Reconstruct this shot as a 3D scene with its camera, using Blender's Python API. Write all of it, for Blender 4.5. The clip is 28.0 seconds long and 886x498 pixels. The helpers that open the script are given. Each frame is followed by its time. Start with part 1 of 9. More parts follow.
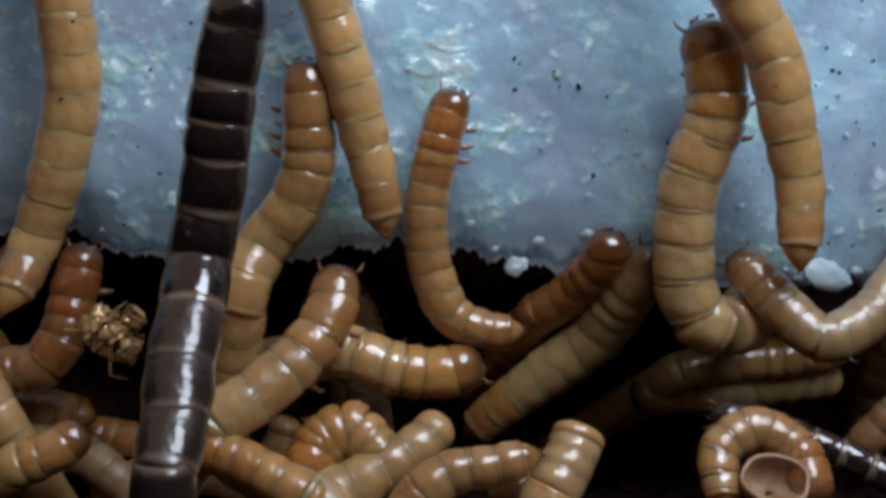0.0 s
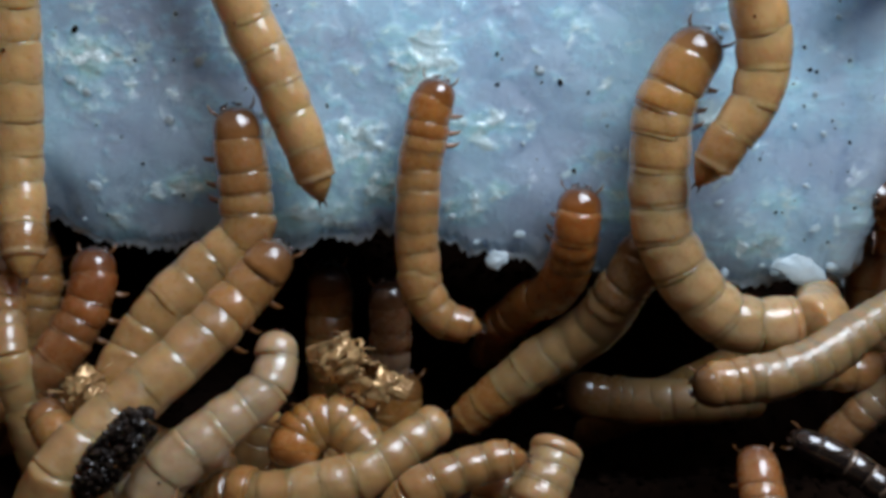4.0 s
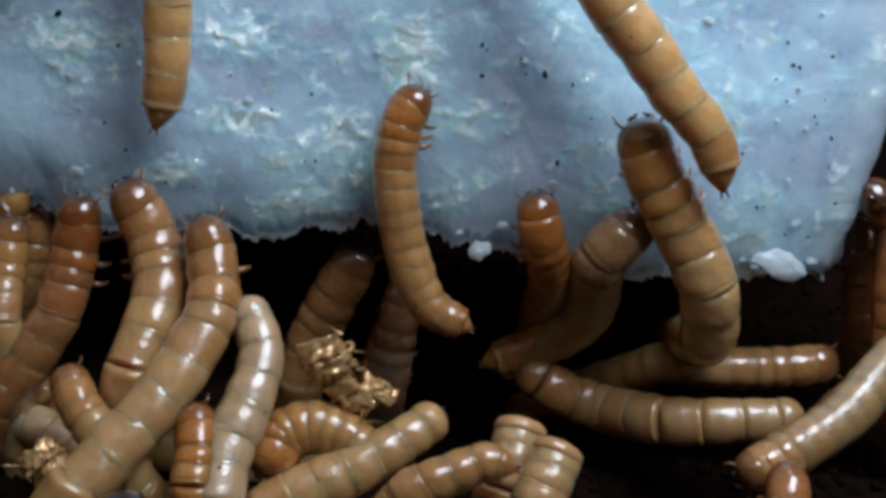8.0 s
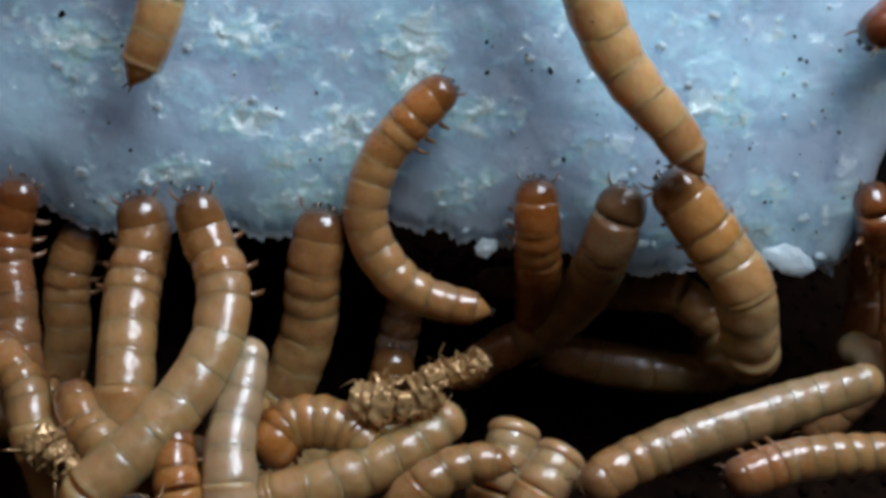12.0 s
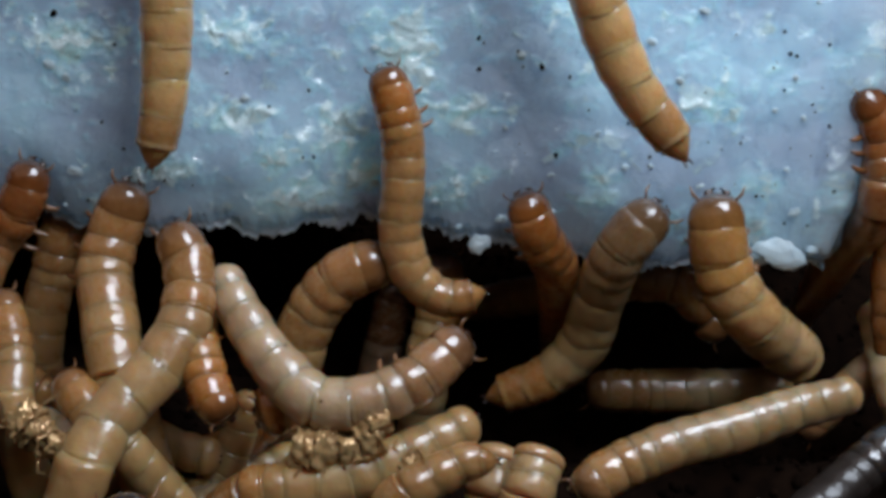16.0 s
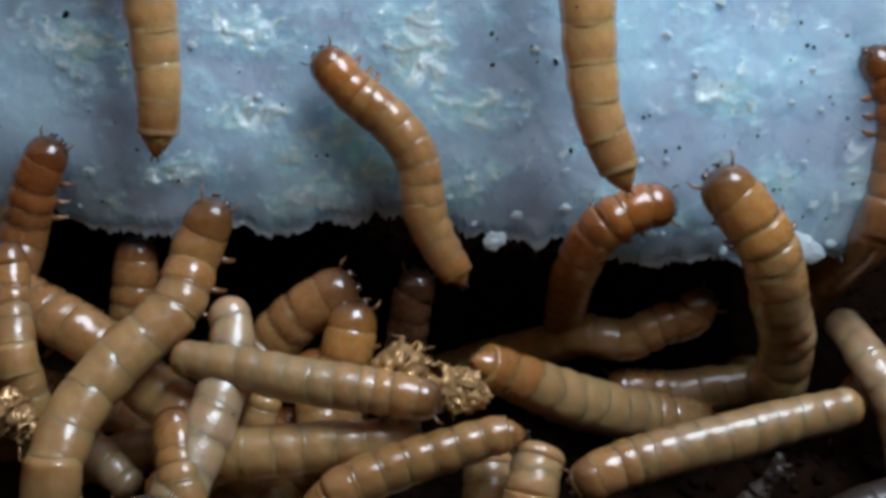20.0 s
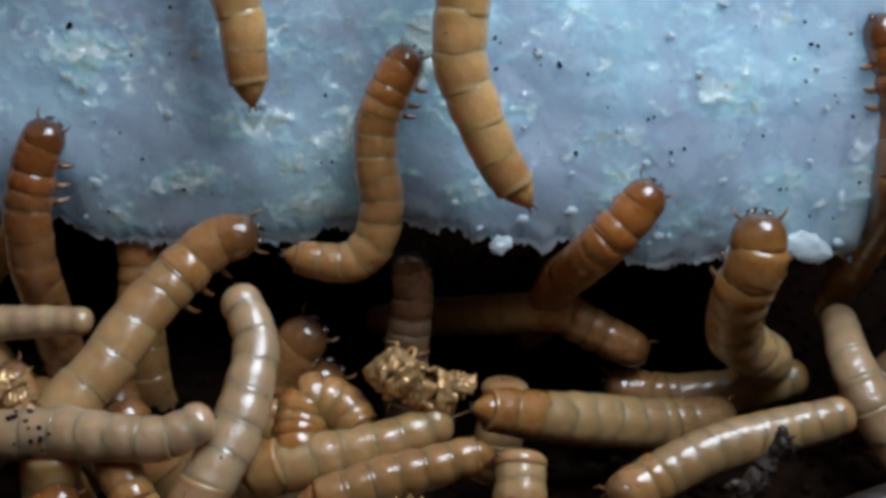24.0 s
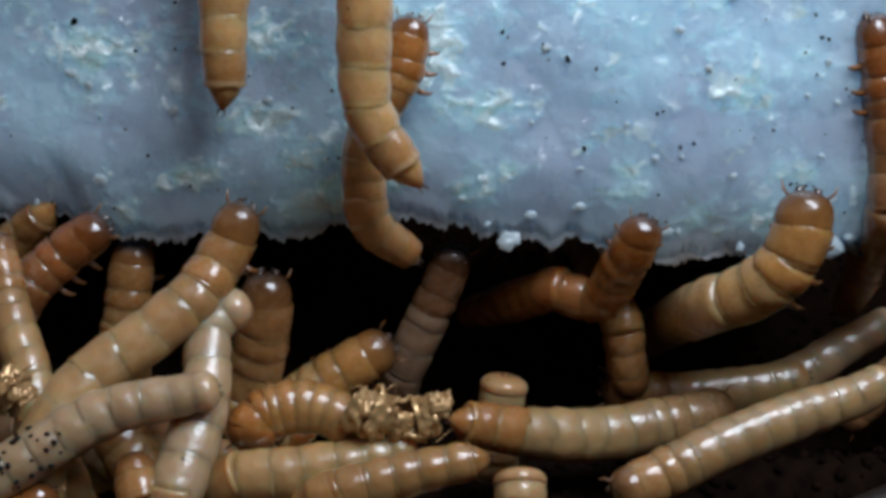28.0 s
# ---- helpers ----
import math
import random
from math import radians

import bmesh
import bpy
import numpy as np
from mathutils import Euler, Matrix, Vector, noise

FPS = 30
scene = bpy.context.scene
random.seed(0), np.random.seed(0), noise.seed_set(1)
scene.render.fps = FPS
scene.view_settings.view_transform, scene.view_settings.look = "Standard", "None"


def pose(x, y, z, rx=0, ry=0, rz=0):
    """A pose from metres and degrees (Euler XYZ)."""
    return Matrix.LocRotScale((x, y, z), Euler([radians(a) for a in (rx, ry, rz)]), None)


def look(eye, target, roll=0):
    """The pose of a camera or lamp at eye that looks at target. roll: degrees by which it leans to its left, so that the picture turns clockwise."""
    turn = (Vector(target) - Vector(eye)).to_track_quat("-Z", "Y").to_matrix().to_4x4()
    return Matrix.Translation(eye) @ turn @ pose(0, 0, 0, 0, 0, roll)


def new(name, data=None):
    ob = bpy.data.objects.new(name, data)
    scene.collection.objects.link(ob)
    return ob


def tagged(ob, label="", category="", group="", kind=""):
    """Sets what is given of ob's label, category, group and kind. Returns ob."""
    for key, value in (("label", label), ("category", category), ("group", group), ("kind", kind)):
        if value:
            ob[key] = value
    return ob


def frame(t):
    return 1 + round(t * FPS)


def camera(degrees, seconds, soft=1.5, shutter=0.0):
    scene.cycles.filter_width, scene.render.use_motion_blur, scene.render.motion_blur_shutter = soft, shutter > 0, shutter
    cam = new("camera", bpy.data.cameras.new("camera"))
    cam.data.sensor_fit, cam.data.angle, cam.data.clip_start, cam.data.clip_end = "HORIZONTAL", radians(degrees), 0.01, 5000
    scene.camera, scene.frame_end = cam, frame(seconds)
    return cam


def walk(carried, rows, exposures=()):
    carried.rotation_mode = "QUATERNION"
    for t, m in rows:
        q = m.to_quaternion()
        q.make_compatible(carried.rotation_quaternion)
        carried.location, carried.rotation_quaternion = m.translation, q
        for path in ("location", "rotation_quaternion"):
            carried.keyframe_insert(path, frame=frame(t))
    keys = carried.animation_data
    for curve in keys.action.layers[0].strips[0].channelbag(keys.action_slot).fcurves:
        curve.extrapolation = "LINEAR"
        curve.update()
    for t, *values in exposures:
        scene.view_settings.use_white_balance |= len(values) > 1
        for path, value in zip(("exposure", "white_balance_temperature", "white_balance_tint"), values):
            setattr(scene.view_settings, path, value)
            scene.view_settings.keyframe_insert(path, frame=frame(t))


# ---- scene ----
cam = camera(45.0, 28.0, 3.9)
walk(cam, [
    (0, pose(0.0000, -0.06332, 0.0440, 78.466, 1.614, 1.625)),
    (1, pose(0.0000, -0.06329, 0.0440, 78.179, 1.439, 1.512)),
    (2, pose(0.0000, -0.06352, 0.0440, 78.213, 1.128, 1.350)),
    (3, pose(0.0000, -0.06381, 0.0440, 78.131, 0.654, 1.012)),
    (3.5, pose(0.0000, -0.06399, 0.0440, 78.178, 0.806, 0.851)),
    (5.5, pose(0.0000, -0.06366, 0.0440, 78.069, 0.816, 0.593)),
    (6, pose(0.0000, -0.06381, 0.0440, 77.932, 0.500, 0.407)),
    (7, pose(0.0000, -0.06387, 0.0440, 78.001, 0.561, 0.246)),
    (8, pose(0.0000, -0.06400, 0.0440, 77.661, -0.001, -0.000)),
    (9, pose(0.0000, -0.06418, 0.0440, 77.631, -0.401, -0.245)),
    (10, pose(0.0000, -0.06409, 0.0440, 77.603, -0.050, -0.166)),
    (11, pose(0.0000, -0.06430, 0.0440, 77.249, -0.191, -0.458)),
    (12, pose(0.0000, -0.06378, 0.0440, 77.508, 0.537, 0.235)),
    (12.5, pose(0.0000, -0.06389, 0.0440, 77.557, 0.853, 0.322)),
    (14.5, pose(0.0000, -0.06394, 0.0440, 77.849, 1.540, 0.061)),
    (15, pose(0.0000, -0.06395, 0.0440, 77.552, 1.495, 0.142)),
    (16, pose(0.0000, -0.06401, 0.0440, 77.348, 0.870, -0.207)),
    (17, pose(0.0000, -0.06402, 0.0440, 77.284, 1.013, -0.347)),
    (18, pose(0.0000, -0.06391, 0.0440, 77.157, 1.110, -0.273)),
    (19, pose(0.0000, -0.06372, 0.0440, 77.323, 1.216, 0.198)),
    (20, pose(0.0000, -0.06365, 0.0440, 77.151, 1.640, 0.450)),
    (21, pose(0.0000, -0.06367, 0.0440, 77.259, 1.742, 0.489)),
    (21.5, pose(0.0000, -0.06382, 0.0440, 77.370, 1.789, 0.280)),
    (23.5, pose(0.0000, -0.06368, 0.0440, 77.445, 2.347, 0.433)),
    (24, pose(0.0000, -0.06360, 0.0440, 77.413, 2.573, 0.589)),
    (25, pose(0.0000, -0.06378, 0.0440, 77.335, 2.053, 0.330)),
    (26, pose(0.0000, -0.06342, 0.0440, 77.577, 2.811, 0.766)),
    (27, pose(0.0000, -0.06329, 0.0440, 77.554, 2.563, 0.798)),
    (28, pose(0.0000, -0.06313, 0.0440, 77.135, 2.789, 0.956)),
], [(0, -0.20), (1, -0.15), (2, -0.10), (6, 0.06), (9, 0.0), (20, -0.02), (28, -0.04)])

MM = 0.001


def at(x, y, z):
    """Millimetres to metres."""
    return Vector((x * MM, y * MM, z * MM))


# ---- light: one cool lamp above the open tub, a dim room round it ----
world = bpy.data.worlds.new("room")
scene.world = world
world.use_nodes = True
world.node_tree.nodes["Background"].inputs[0].default_value = (1.0, 0.72, 0.58, 1)
world.node_tree.nodes["Background"].inputs[1].default_value = 0.34

lamp_data = bpy.data.lights.new("ceiling_lamp", "AREA")
lamp_data.shape = "DISK"
lamp_data.size = 0.054
lamp_data.energy = 0.100
lamp_data.color = (0.765, 0.865, 1.0)
lamp = new("ceiling_lamp", lamp_data)
lamp.matrix_world = look(at(33, -47, 108), at(0, 0, 30))
scene.view_settings.exposure = 0.0


# ---- materials ----
def node_mat(name):
    m = bpy.data.materials.new(name)
    m.use_nodes = True
    n = m.node_tree.nodes
    return m, n, m.node_tree.links, n["Principled BSDF"]


def ramp(n, stops):
    r = n.new("ShaderNodeValToRGB")
    e = r.color_ramp.elements
    while len(e) < len(stops):
        e.new(0.5)
    for el, (p, c) in zip(e, stops):
        el.position = p
        el.color = (*c, 1) if len(c) == 3 else c
    return r


def mix(n, l, a, b, fac, blend="MIX"):
    x = n.new("ShaderNodeMix")
    x.data_type, x.blend_type = "RGBA", blend
    for sock, v in ((x.inputs[0], fac), (x.inputs[6], a), (x.inputs[7], b)):
        if hasattr(v, "is_linked"):
            l.new(v, sock)
        elif isinstance(v, tuple):
            sock.default_value = (*v, 1)
        else:
            sock.default_value = v
    return x.outputs[2]


def tex(n, l, kind, scale, detail=3.0, coords="Object"):
    c = n.new("ShaderNodeTexCoord")
    t = n.new(kind)
    t.inputs["Scale"].default_value = scale
    if "Detail" in t.inputs:
        t.inputs["Detail"].default_value = detail
    l.new(c.outputs[coords], t.inputs["Vector"])
    return t


def skin(name, colour, rim, rim_start=0.80, rough=0.27, sss=0.30, mottle=0.35, rim_amount=0.8, lead=0.14, coat=1.0, pearl=0.0):
    """Glossy chitin: translucent body colour, darker hind rim on each ring, mottling, faint wrinkles."""
    m, n, l, b = node_mat(name)
    gen = n.new("ShaderNodeTexCoord")
    sep = n.new("ShaderNodeSeparateXYZ")
    l.new(gen.outputs["Generated"], sep.inputs[0])
    k = rim_amount
    band = ramp(n, [(0.0, (k * (0.5 if lead < 0.2 else 1.0),) * 3), (lead, (0.06 * k,) * 3), (rim_start - 0.10, (0.0,) * 3), (rim_start, (0.62 * k,) * 3), (min(rim_start + 0.03, 0.97), (0.30 * k,) * 3),
                    (min(rim_start + 0.09, 0.98), (0.38 * k,) * 3), (min(rim_start + 0.13, 0.99), (k,) * 3), (1.0, (k,) * 3)])
    l.new(sep.outputs[2], band.inputs[0])
    big = tex(n, l, "ShaderNodeTexNoise", 620, 4)
    dark = tuple(c * 0.62 for c in colour)
    pale = tuple(min(1, c * 1.18 + 0.01) for c in colour)
    tone = ramp(n, [(0.32, dark), (0.52, colour), (0.72, pale)])
    l.new(big.outputs[0], tone.inputs[0])
    var = n.new("ShaderNodeObjectInfo")
    shade = ramp(n, [(0.0, (0.84, 0.82, 0.80)), (1.0, (1.10, 1.10, 1.12))])
    l.new(var.outputs["Random"], shade.inputs[0])
    body = mix(n, l, colour, tone.outputs[0], mottle)
    body = mix(n, l, body, shade.outputs[0], 0.8, "MULTIPLY")
    spots = tex(n, l, "ShaderNodeTexNoise", 3600, 2)
    dirt = ramp(n, [(0.0, (0, 0, 0)), (0.70, (0, 0, 0)), (0.77, (0.25,) * 3)])
    l.new(spots.outputs[0], dirt.inputs[0])
    body = mix(n, l, body, tuple(c * 0.4 for c in rim), dirt.outputs[0])
    col = mix(n, l, body, rim, band.outputs[0])
    l.new(col, b.inputs["Base Color"])
    b.inputs["Subsurface Weight"].default_value = sss
    b.inputs["Subsurface Radius"].default_value = (1.0, 0.44, 0.19)
    b.inputs["Subsurface Scale"].default_value = 0.0024
    b.inputs["IOR"].default_value = 1.50
    b.inputs["Specular IOR Level"].default_value = 0.5 + 0.3 * pearl
    b.inputs["Specular Tint"].default_value = (1 - 0.12 * pearl, 1 - 0.05 * pearl, 1, 1)
    rr = ramp(n, [(0.3, (rough * 0.80,) * 3), (0.7, (rough * 1.4,) * 3)])
    fine = tex(n, l, "ShaderNodeTexNoise", 2600, 4)
    l.new(fine.outputs[0], rr.inputs[0])
    l.new(rr.outputs[0], b.inputs["Roughness"])
    b.inputs["Coat Weight"].default_value = coat
    b.inputs["Coat Roughness"].default_value = 0.07 if sss < 0.1 else 0.15 + 0.04 * pearl
    bump = n.new("ShaderNodeBump")
    bump.inputs["Strength"].default_value = 0.26
    bump.inputs["Distance"].default_value = 0.00022
    stretch = n.new("ShaderNodeMapping")
    stretch.inputs["Scale"].default_value = (420, 420, 2300)
    l.new(gen.outputs["Object"], stretch.inputs["Vector"])
    folds = n.new("ShaderNodeTexNoise")
    folds.inputs["Scale"].default_value = 1.0
    l.new(stretch.outputs[0], folds.inputs["Vector"])
    l.new(mix(n, l, fine.outputs[0], folds.outputs[0], 0.6), bump.inputs["Height"])
    dents = n.new("ShaderNodeBump")
    dents.inputs["Strength"].default_value = 0.22
    dents.inputs["Distance"].default_value = 0.00050
    swell = tex(n, l, "ShaderNodeTexNoise", 760, 2)
    l.new(swell.outputs[0], dents.inputs["Height"])
    l.new(bump.outputs[0], dents.inputs["Normal"])
    l.new(dents.outputs[0], b.inputs["Normal"])
    l.new(dents.outputs[0], b.inputs["Coat Normal"])
    return m


BROWN = (0.105, 0.038, 0.012)
MEMBRANE = (0.440, 0.265, 0.100)
TONES = {
    # body, front rings, rim strength
    "amber": ((0.430, 0.230, 0.088), (0.400, 0.158, 0.040), 0.60),
    "straw": ((0.565, 0.342, 0.142), (0.500, 0.262, 0.084), 0.60),
    "tan": ((0.412, 0.240, 0.095), (0.370, 0.180, 0.064), 0.60),
    "banded": ((0.530, 0.345, 0.162), (0.500, 0.250, 0.076), 0.98),
    "honey": ((0.460, 0.245, 0.088), (0.420, 0.165, 0.038), 0.80),
    "ringed": ((0.365, 0.205, 0.078), (0.355, 0.150, 0.052), 0.90),
    "pale": ((0.455, 0.277, 0.112), (0.370, 0.182, 0.060), 0.42),
    "grey": ((0.455, 0.312, 0.180), (0.340, 0.178, 0.080), 0.40),
    # the dimness under the foam is put into this body colour
    "shaded_umber": ((0.150, 0.080, 0.044), (0.140, 0.064, 0.028), 0.40),
    "shade": ((0.362, 0.228, 0.098), (0.415, 0.225, 0.088), 0.50),
    "dusky": ((0.400, 0.256, 0.110), (0.300, 0.180, 0.082), 0.50),
    "orange": ((0.350, 0.140, 0.038), (0.385, 0.140, 0.030), 0.52),
    "russet": ((0.265, 0.125, 0.046), (0.290, 0.100, 0.026), 0.60),
    "cream": ((0.460, 0.285, 0.136), (0.430, 0.250, 0.105), 0.55),
    "rust": ((0.270, 0.066, 0.016), (0.235, 0.050, 0.012), 0.50),
    "soot": ((0.024, 0.018, 0.015), (0.020, 0.015, 0.013), 0.3),
    "black": ((0.006, 0.004, 0.004), (0.008, 0.005, 0.005), 0.0),
}
PEARLY = ("pale", "grey", "shade", "dusky")
SKIN, FRONT, MID, HIND, CAP = {}, {}, {}, {}, {}
for key, (body_colour, front_colour, rim_k) in TONES.items():
    if key == "black":
        SKIN[key] = skin("black_chitin", body_colour, (0.34, 0.235, 0.165), 0.84, 0.13, 0.05, 0.3, 0.95, 0.05)
        MID[key] = skin("smoky_chitin", (0.020, 0.013, 0.011), (0.200, 0.132, 0.094), 0.88, 0.34, 0.4, 0.2, 0.85)
        FRONT[key] = skin("black_front_chitin", front_colour, (0.10, 0.07, 0.05), 0.8, 0.2, 0.05, 0.3, 0.6)
        HIND[key] = CAP[key] = FRONT[key]
        continue
    line = MEMBRANE if key in PEARLY else tuple(c * f for c, f in zip(body_colour, (0.62, 0.52, 0.44) if key in ("banded", "ringed", "honey") else (0.84, 0.75, 0.66)))
    SKIN[key] = skin(key + "_chitin", body_colour, line, 0.82, 0.36 if key in PEARLY else 0.29, 0.9, 0.38, 0.4 if key in PEARLY else 0.95, pearl=1.0 if key in PEARLY else 0.0)
    MID[key] = skin(key + "_middle_chitin", tuple((p + q) / 2 for p, q in zip(body_colour, front_colour)), line, 0.82, 0.35 if key in PEARLY else 0.27, 0.85, 0.38, 0.4 if key in PEARLY else 0.95, pearl=0.8 if key in PEARLY else 0.0)
    FRONT[key] = skin(key + "_front_chitin", front_colour, BROWN, 0.86, 0.24, 0.75, 0.35, rim_k)
    HIND[key] = skin(key + "_hind_chitin", tuple(c * f for c, f in zip(body_colour, (0.85, 0.77, 0.68))), BROWN, 0.8, 0.2, 0.7, 0.4, rim_k)
# dull black for the sooty larva; umber carries the gap's shade in its colour
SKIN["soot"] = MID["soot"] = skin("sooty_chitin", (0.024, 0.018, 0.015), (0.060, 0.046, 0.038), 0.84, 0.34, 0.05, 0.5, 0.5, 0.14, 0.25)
SKIN["shaded_umber"] = MID["shaded_umber"] = skin("gap_shade_umber_chitin", (0.200, 0.118, 0.068), (0.12, 0.07, 0.04), 0.82, 0.5, 0.8, 0.5, 0.6, 0.14, 0.2)
for key, (body_colour, front_colour, rim_k) in TONES.items():
    if key != "black":
        CAP[key] = skin(key + "_head_chitin", tuple(c * f for c, f in zip(front_colour, (0.74, 0.66, 0.60))), (0.035, 0.016, 0.008), 0.97, 0.2, 0.15, 0.5, 0.9, 0.7)
HIND["dusky"] = skin("dusky_orange_hind_chitin", (0.350, 0.160, 0.048), MEMBRANE, 0.84, 0.24, 0.8, 0.3, 0.5)
STRAW_BAND = skin("straw_hind_band_chitin", (0.370, 0.195, 0.072), (0.54, 0.370, 0.215), 0.88, 0.24, 0.7, 0.4, 0.95, 0.05)
MOUTH = skin("mouthpart_chitin", (0.030, 0.012, 0.007), (0.01, 0.006, 0.004), 0.9, 0.25, 0.0, 0.4)
LEG = skin("leg_chitin", (0.20, 0.080, 0.022), (0.05, 0.02, 0.01), 0.75, 0.3, 0.1, 0.4)


def foam_material(name, shades, depth=0.9):
    """Torn expanded polystyrene: clear skin tinted blue for the cool light, whiter and glossy where the beads are
    crushed and shredded.
    """
    m, n, l, b = node_mat(name)
    broad = tex(n, l, "ShaderNodeTexNoise", 130, 4)
    low, mean, high = shades
    torn = n.new("ShaderNodeAttribute")
    torn.attribute_name = "torn"
    tint = n.new("ShaderNodeMath")
    tint.operation = "MULTIPLY_ADD"
    l.new(torn.outputs["Fac"], tint.inputs[0])
    tint.inputs[1].default_value = 0.55
    l.new(broad.outputs[0], tint.inputs[2])
    col = ramp(n, [(0.40, low), (0.66, mean), (1.0, high)])
    l.new(tint.outputs[0], col.inputs[0])
    shred = tex(n, l, "ShaderNodeTexNoise", 520, 5)
    shred.inputs["Distortion"].default_value = 1.2
    # angular shards: each torn flake of skin has its own whiteness and tilt
    warp = n.new("ShaderNodeVectorMath")
    warp.operation = "MULTIPLY_ADD"
    wob = tex(n, l, "ShaderNodeTexNoise", 900, 3)
    l.new(wob.outputs["Color"], warp.inputs[0])
    warp.inputs[1].default_value = (0.0011, 0.0011, 0.0011)
    spot = n.new("ShaderNodeTexCoord")
    l.new(spot.outputs["Object"], warp.inputs[2])
    squash = n.new("ShaderNodeMapping")
    squash.inputs["Scale"].default_value = (0.8, 0.8, 1.25)
    squash.inputs["Rotation"].default_value = (0.0, 0.5, 0.0)
    l.new(warp.outputs[0], squash.inputs["Vector"])
    flakes = n.new("ShaderNodeTexVoronoi")
    flakes.inputs["Scale"].default_value = 1150
    l.new(squash.outputs[0], flakes.inputs["Vector"])
    pick = n.new("ShaderNodeSeparateColor")
    l.new(flakes.outputs["Color"], pick.inputs[0])
    add = n.new("ShaderNodeMath")
    add.operation = "MULTIPLY_ADD"
    l.new(torn.outputs["Fac"], add.inputs[0])
    add.inputs[1].default_value = 0.34
    l.new(mix(n, l, shred.outputs[0], pick.outputs[0], 0.28), add.inputs[2])
    bits = ramp(n, [(0.66, (0, 0, 0)), (0.75, (0.75,) * 3), (0.95, (1, 1, 1))])
    l.new(add.outputs[0], bits.inputs[0])
    scratched = mix(n, l, col.outputs[0], (0.74, 0.93, 0.98), bits.outputs[0])
    cell = tex(n, l, "ShaderNodeTexVoronoi", 330)
    cell.feature = "DISTANCE_TO_EDGE"
    seam = ramp(n, [(0.0, (0.90, 0.91, 0.94)), (0.06, (1, 1, 1))])
    l.new(cell.outputs[0], seam.inputs[0])
    l.new(mix(n, l, scratched, seam.outputs[0], 0.7, "MULTIPLY"), b.inputs["Base Color"])
    clear = ramp(n, [(0.0, (depth,) * 3), (1.0, (depth * 0.45,) * 3)])
    l.new(bits.outputs[0], clear.inputs[0])
    l.new(clear.outputs[0], b.inputs["Subsurface Weight"])
    b.inputs["Subsurface Radius"].default_value = (1.0, 1.0, 1.0)
    b.inputs["Subsurface Scale"].default_value = 0.0060
    gloss = ramp(n, [(0.50, (0.40,) * 3), (0.72, (0.10,) * 3)])
    l.new(add.outputs[0], gloss.inputs[0])
    l.new(gloss.outputs[0], b.inputs["Roughness"])
    b.inputs["IOR"].default_value = 1.55
    crush = tex(n, l, "ShaderNodeTexNoise", 1500, 5)
    crush.inputs["Roughness"].default_value = 0.66
    crush.inputs["Distortion"].default_value = 0.8
    height = mix(n, l, crush.outputs[0], shred.outputs[0], 0.55)
    amount = ramp(n, [(0.42, (0.10,) * 3), (0.72, (0.95,) * 3)])
    l.new(add.outputs[0], amount.inputs[0])
    bump = n.new("ShaderNodeBump")
    bump.inputs["Distance"].default_value = 0.00045
    l.new(amount.outputs[0], bump.inputs["Strength"])
    l.new(height, bump.inputs["Height"])
    lean = n.new("ShaderNodeVectorMath")
    lean.operation = "SUBTRACT"
    l.new(flakes.outputs["Color"], lean.inputs[0])
    lean.inputs[1].default_value = (0.5, 0.5, 0.5)
    tilt = n.new("ShaderNodeVectorMath")
    tilt.operation = "SCALE"
    l.new(lean.outputs[0], tilt.inputs[0])
    reach = ramp(n, [(0.60, (0.0,) * 3), (0.72, (0.85,) * 3)])
    l.new(add.outputs[0], reach.inputs[0])
    l.new(reach.outputs[0], tilt.inputs["Scale"])
    facet = n.new("ShaderNodeVectorMath")
    facet.operation = "ADD"
    geo = n.new("ShaderNodeNewGeometry")
    l.new(geo.outputs["Normal"], facet.inputs[0])
    l.new(tilt.outputs[0], facet.inputs[1])
    unit = n.new("ShaderNodeVectorMath")
    unit.operation = "NORMALIZE"
    l.new(facet.outputs[0], unit.inputs[0])
    l.new(unit.outputs[0], bump.inputs["Normal"])
    l.new(bump.outputs[0], b.inputs["Normal"])
    wet = ramp(n, [(0.58, (0.0,) * 3), (0.72, (1.0,) * 3)])
    l.new(add.outputs[0], wet.inputs[0])
    l.new(wet.outputs[0], b.inputs["Coat Weight"])
    b.inputs["Coat Roughness"].default_value = 0.07
    b.inputs["Coat IOR"].default_value = 1.6
    l.new(bump.outputs[0], b.inputs["Coat Normal"])
    return m


# white foam: the cool cast of the light is put into these blue shades
FOAM = foam_material("torn_polystyrene", ((0.460, 0.590, 0.740), (0.500, 0.775, 0.920), (0.605, 0.945, 1.000)))
FLAKE = foam_material("polystyrene_flake", ((0.58, 0.76, 0.84), (0.68, 0.87, 0.94), (0.75, 0.92, 0.97)), 0.6)


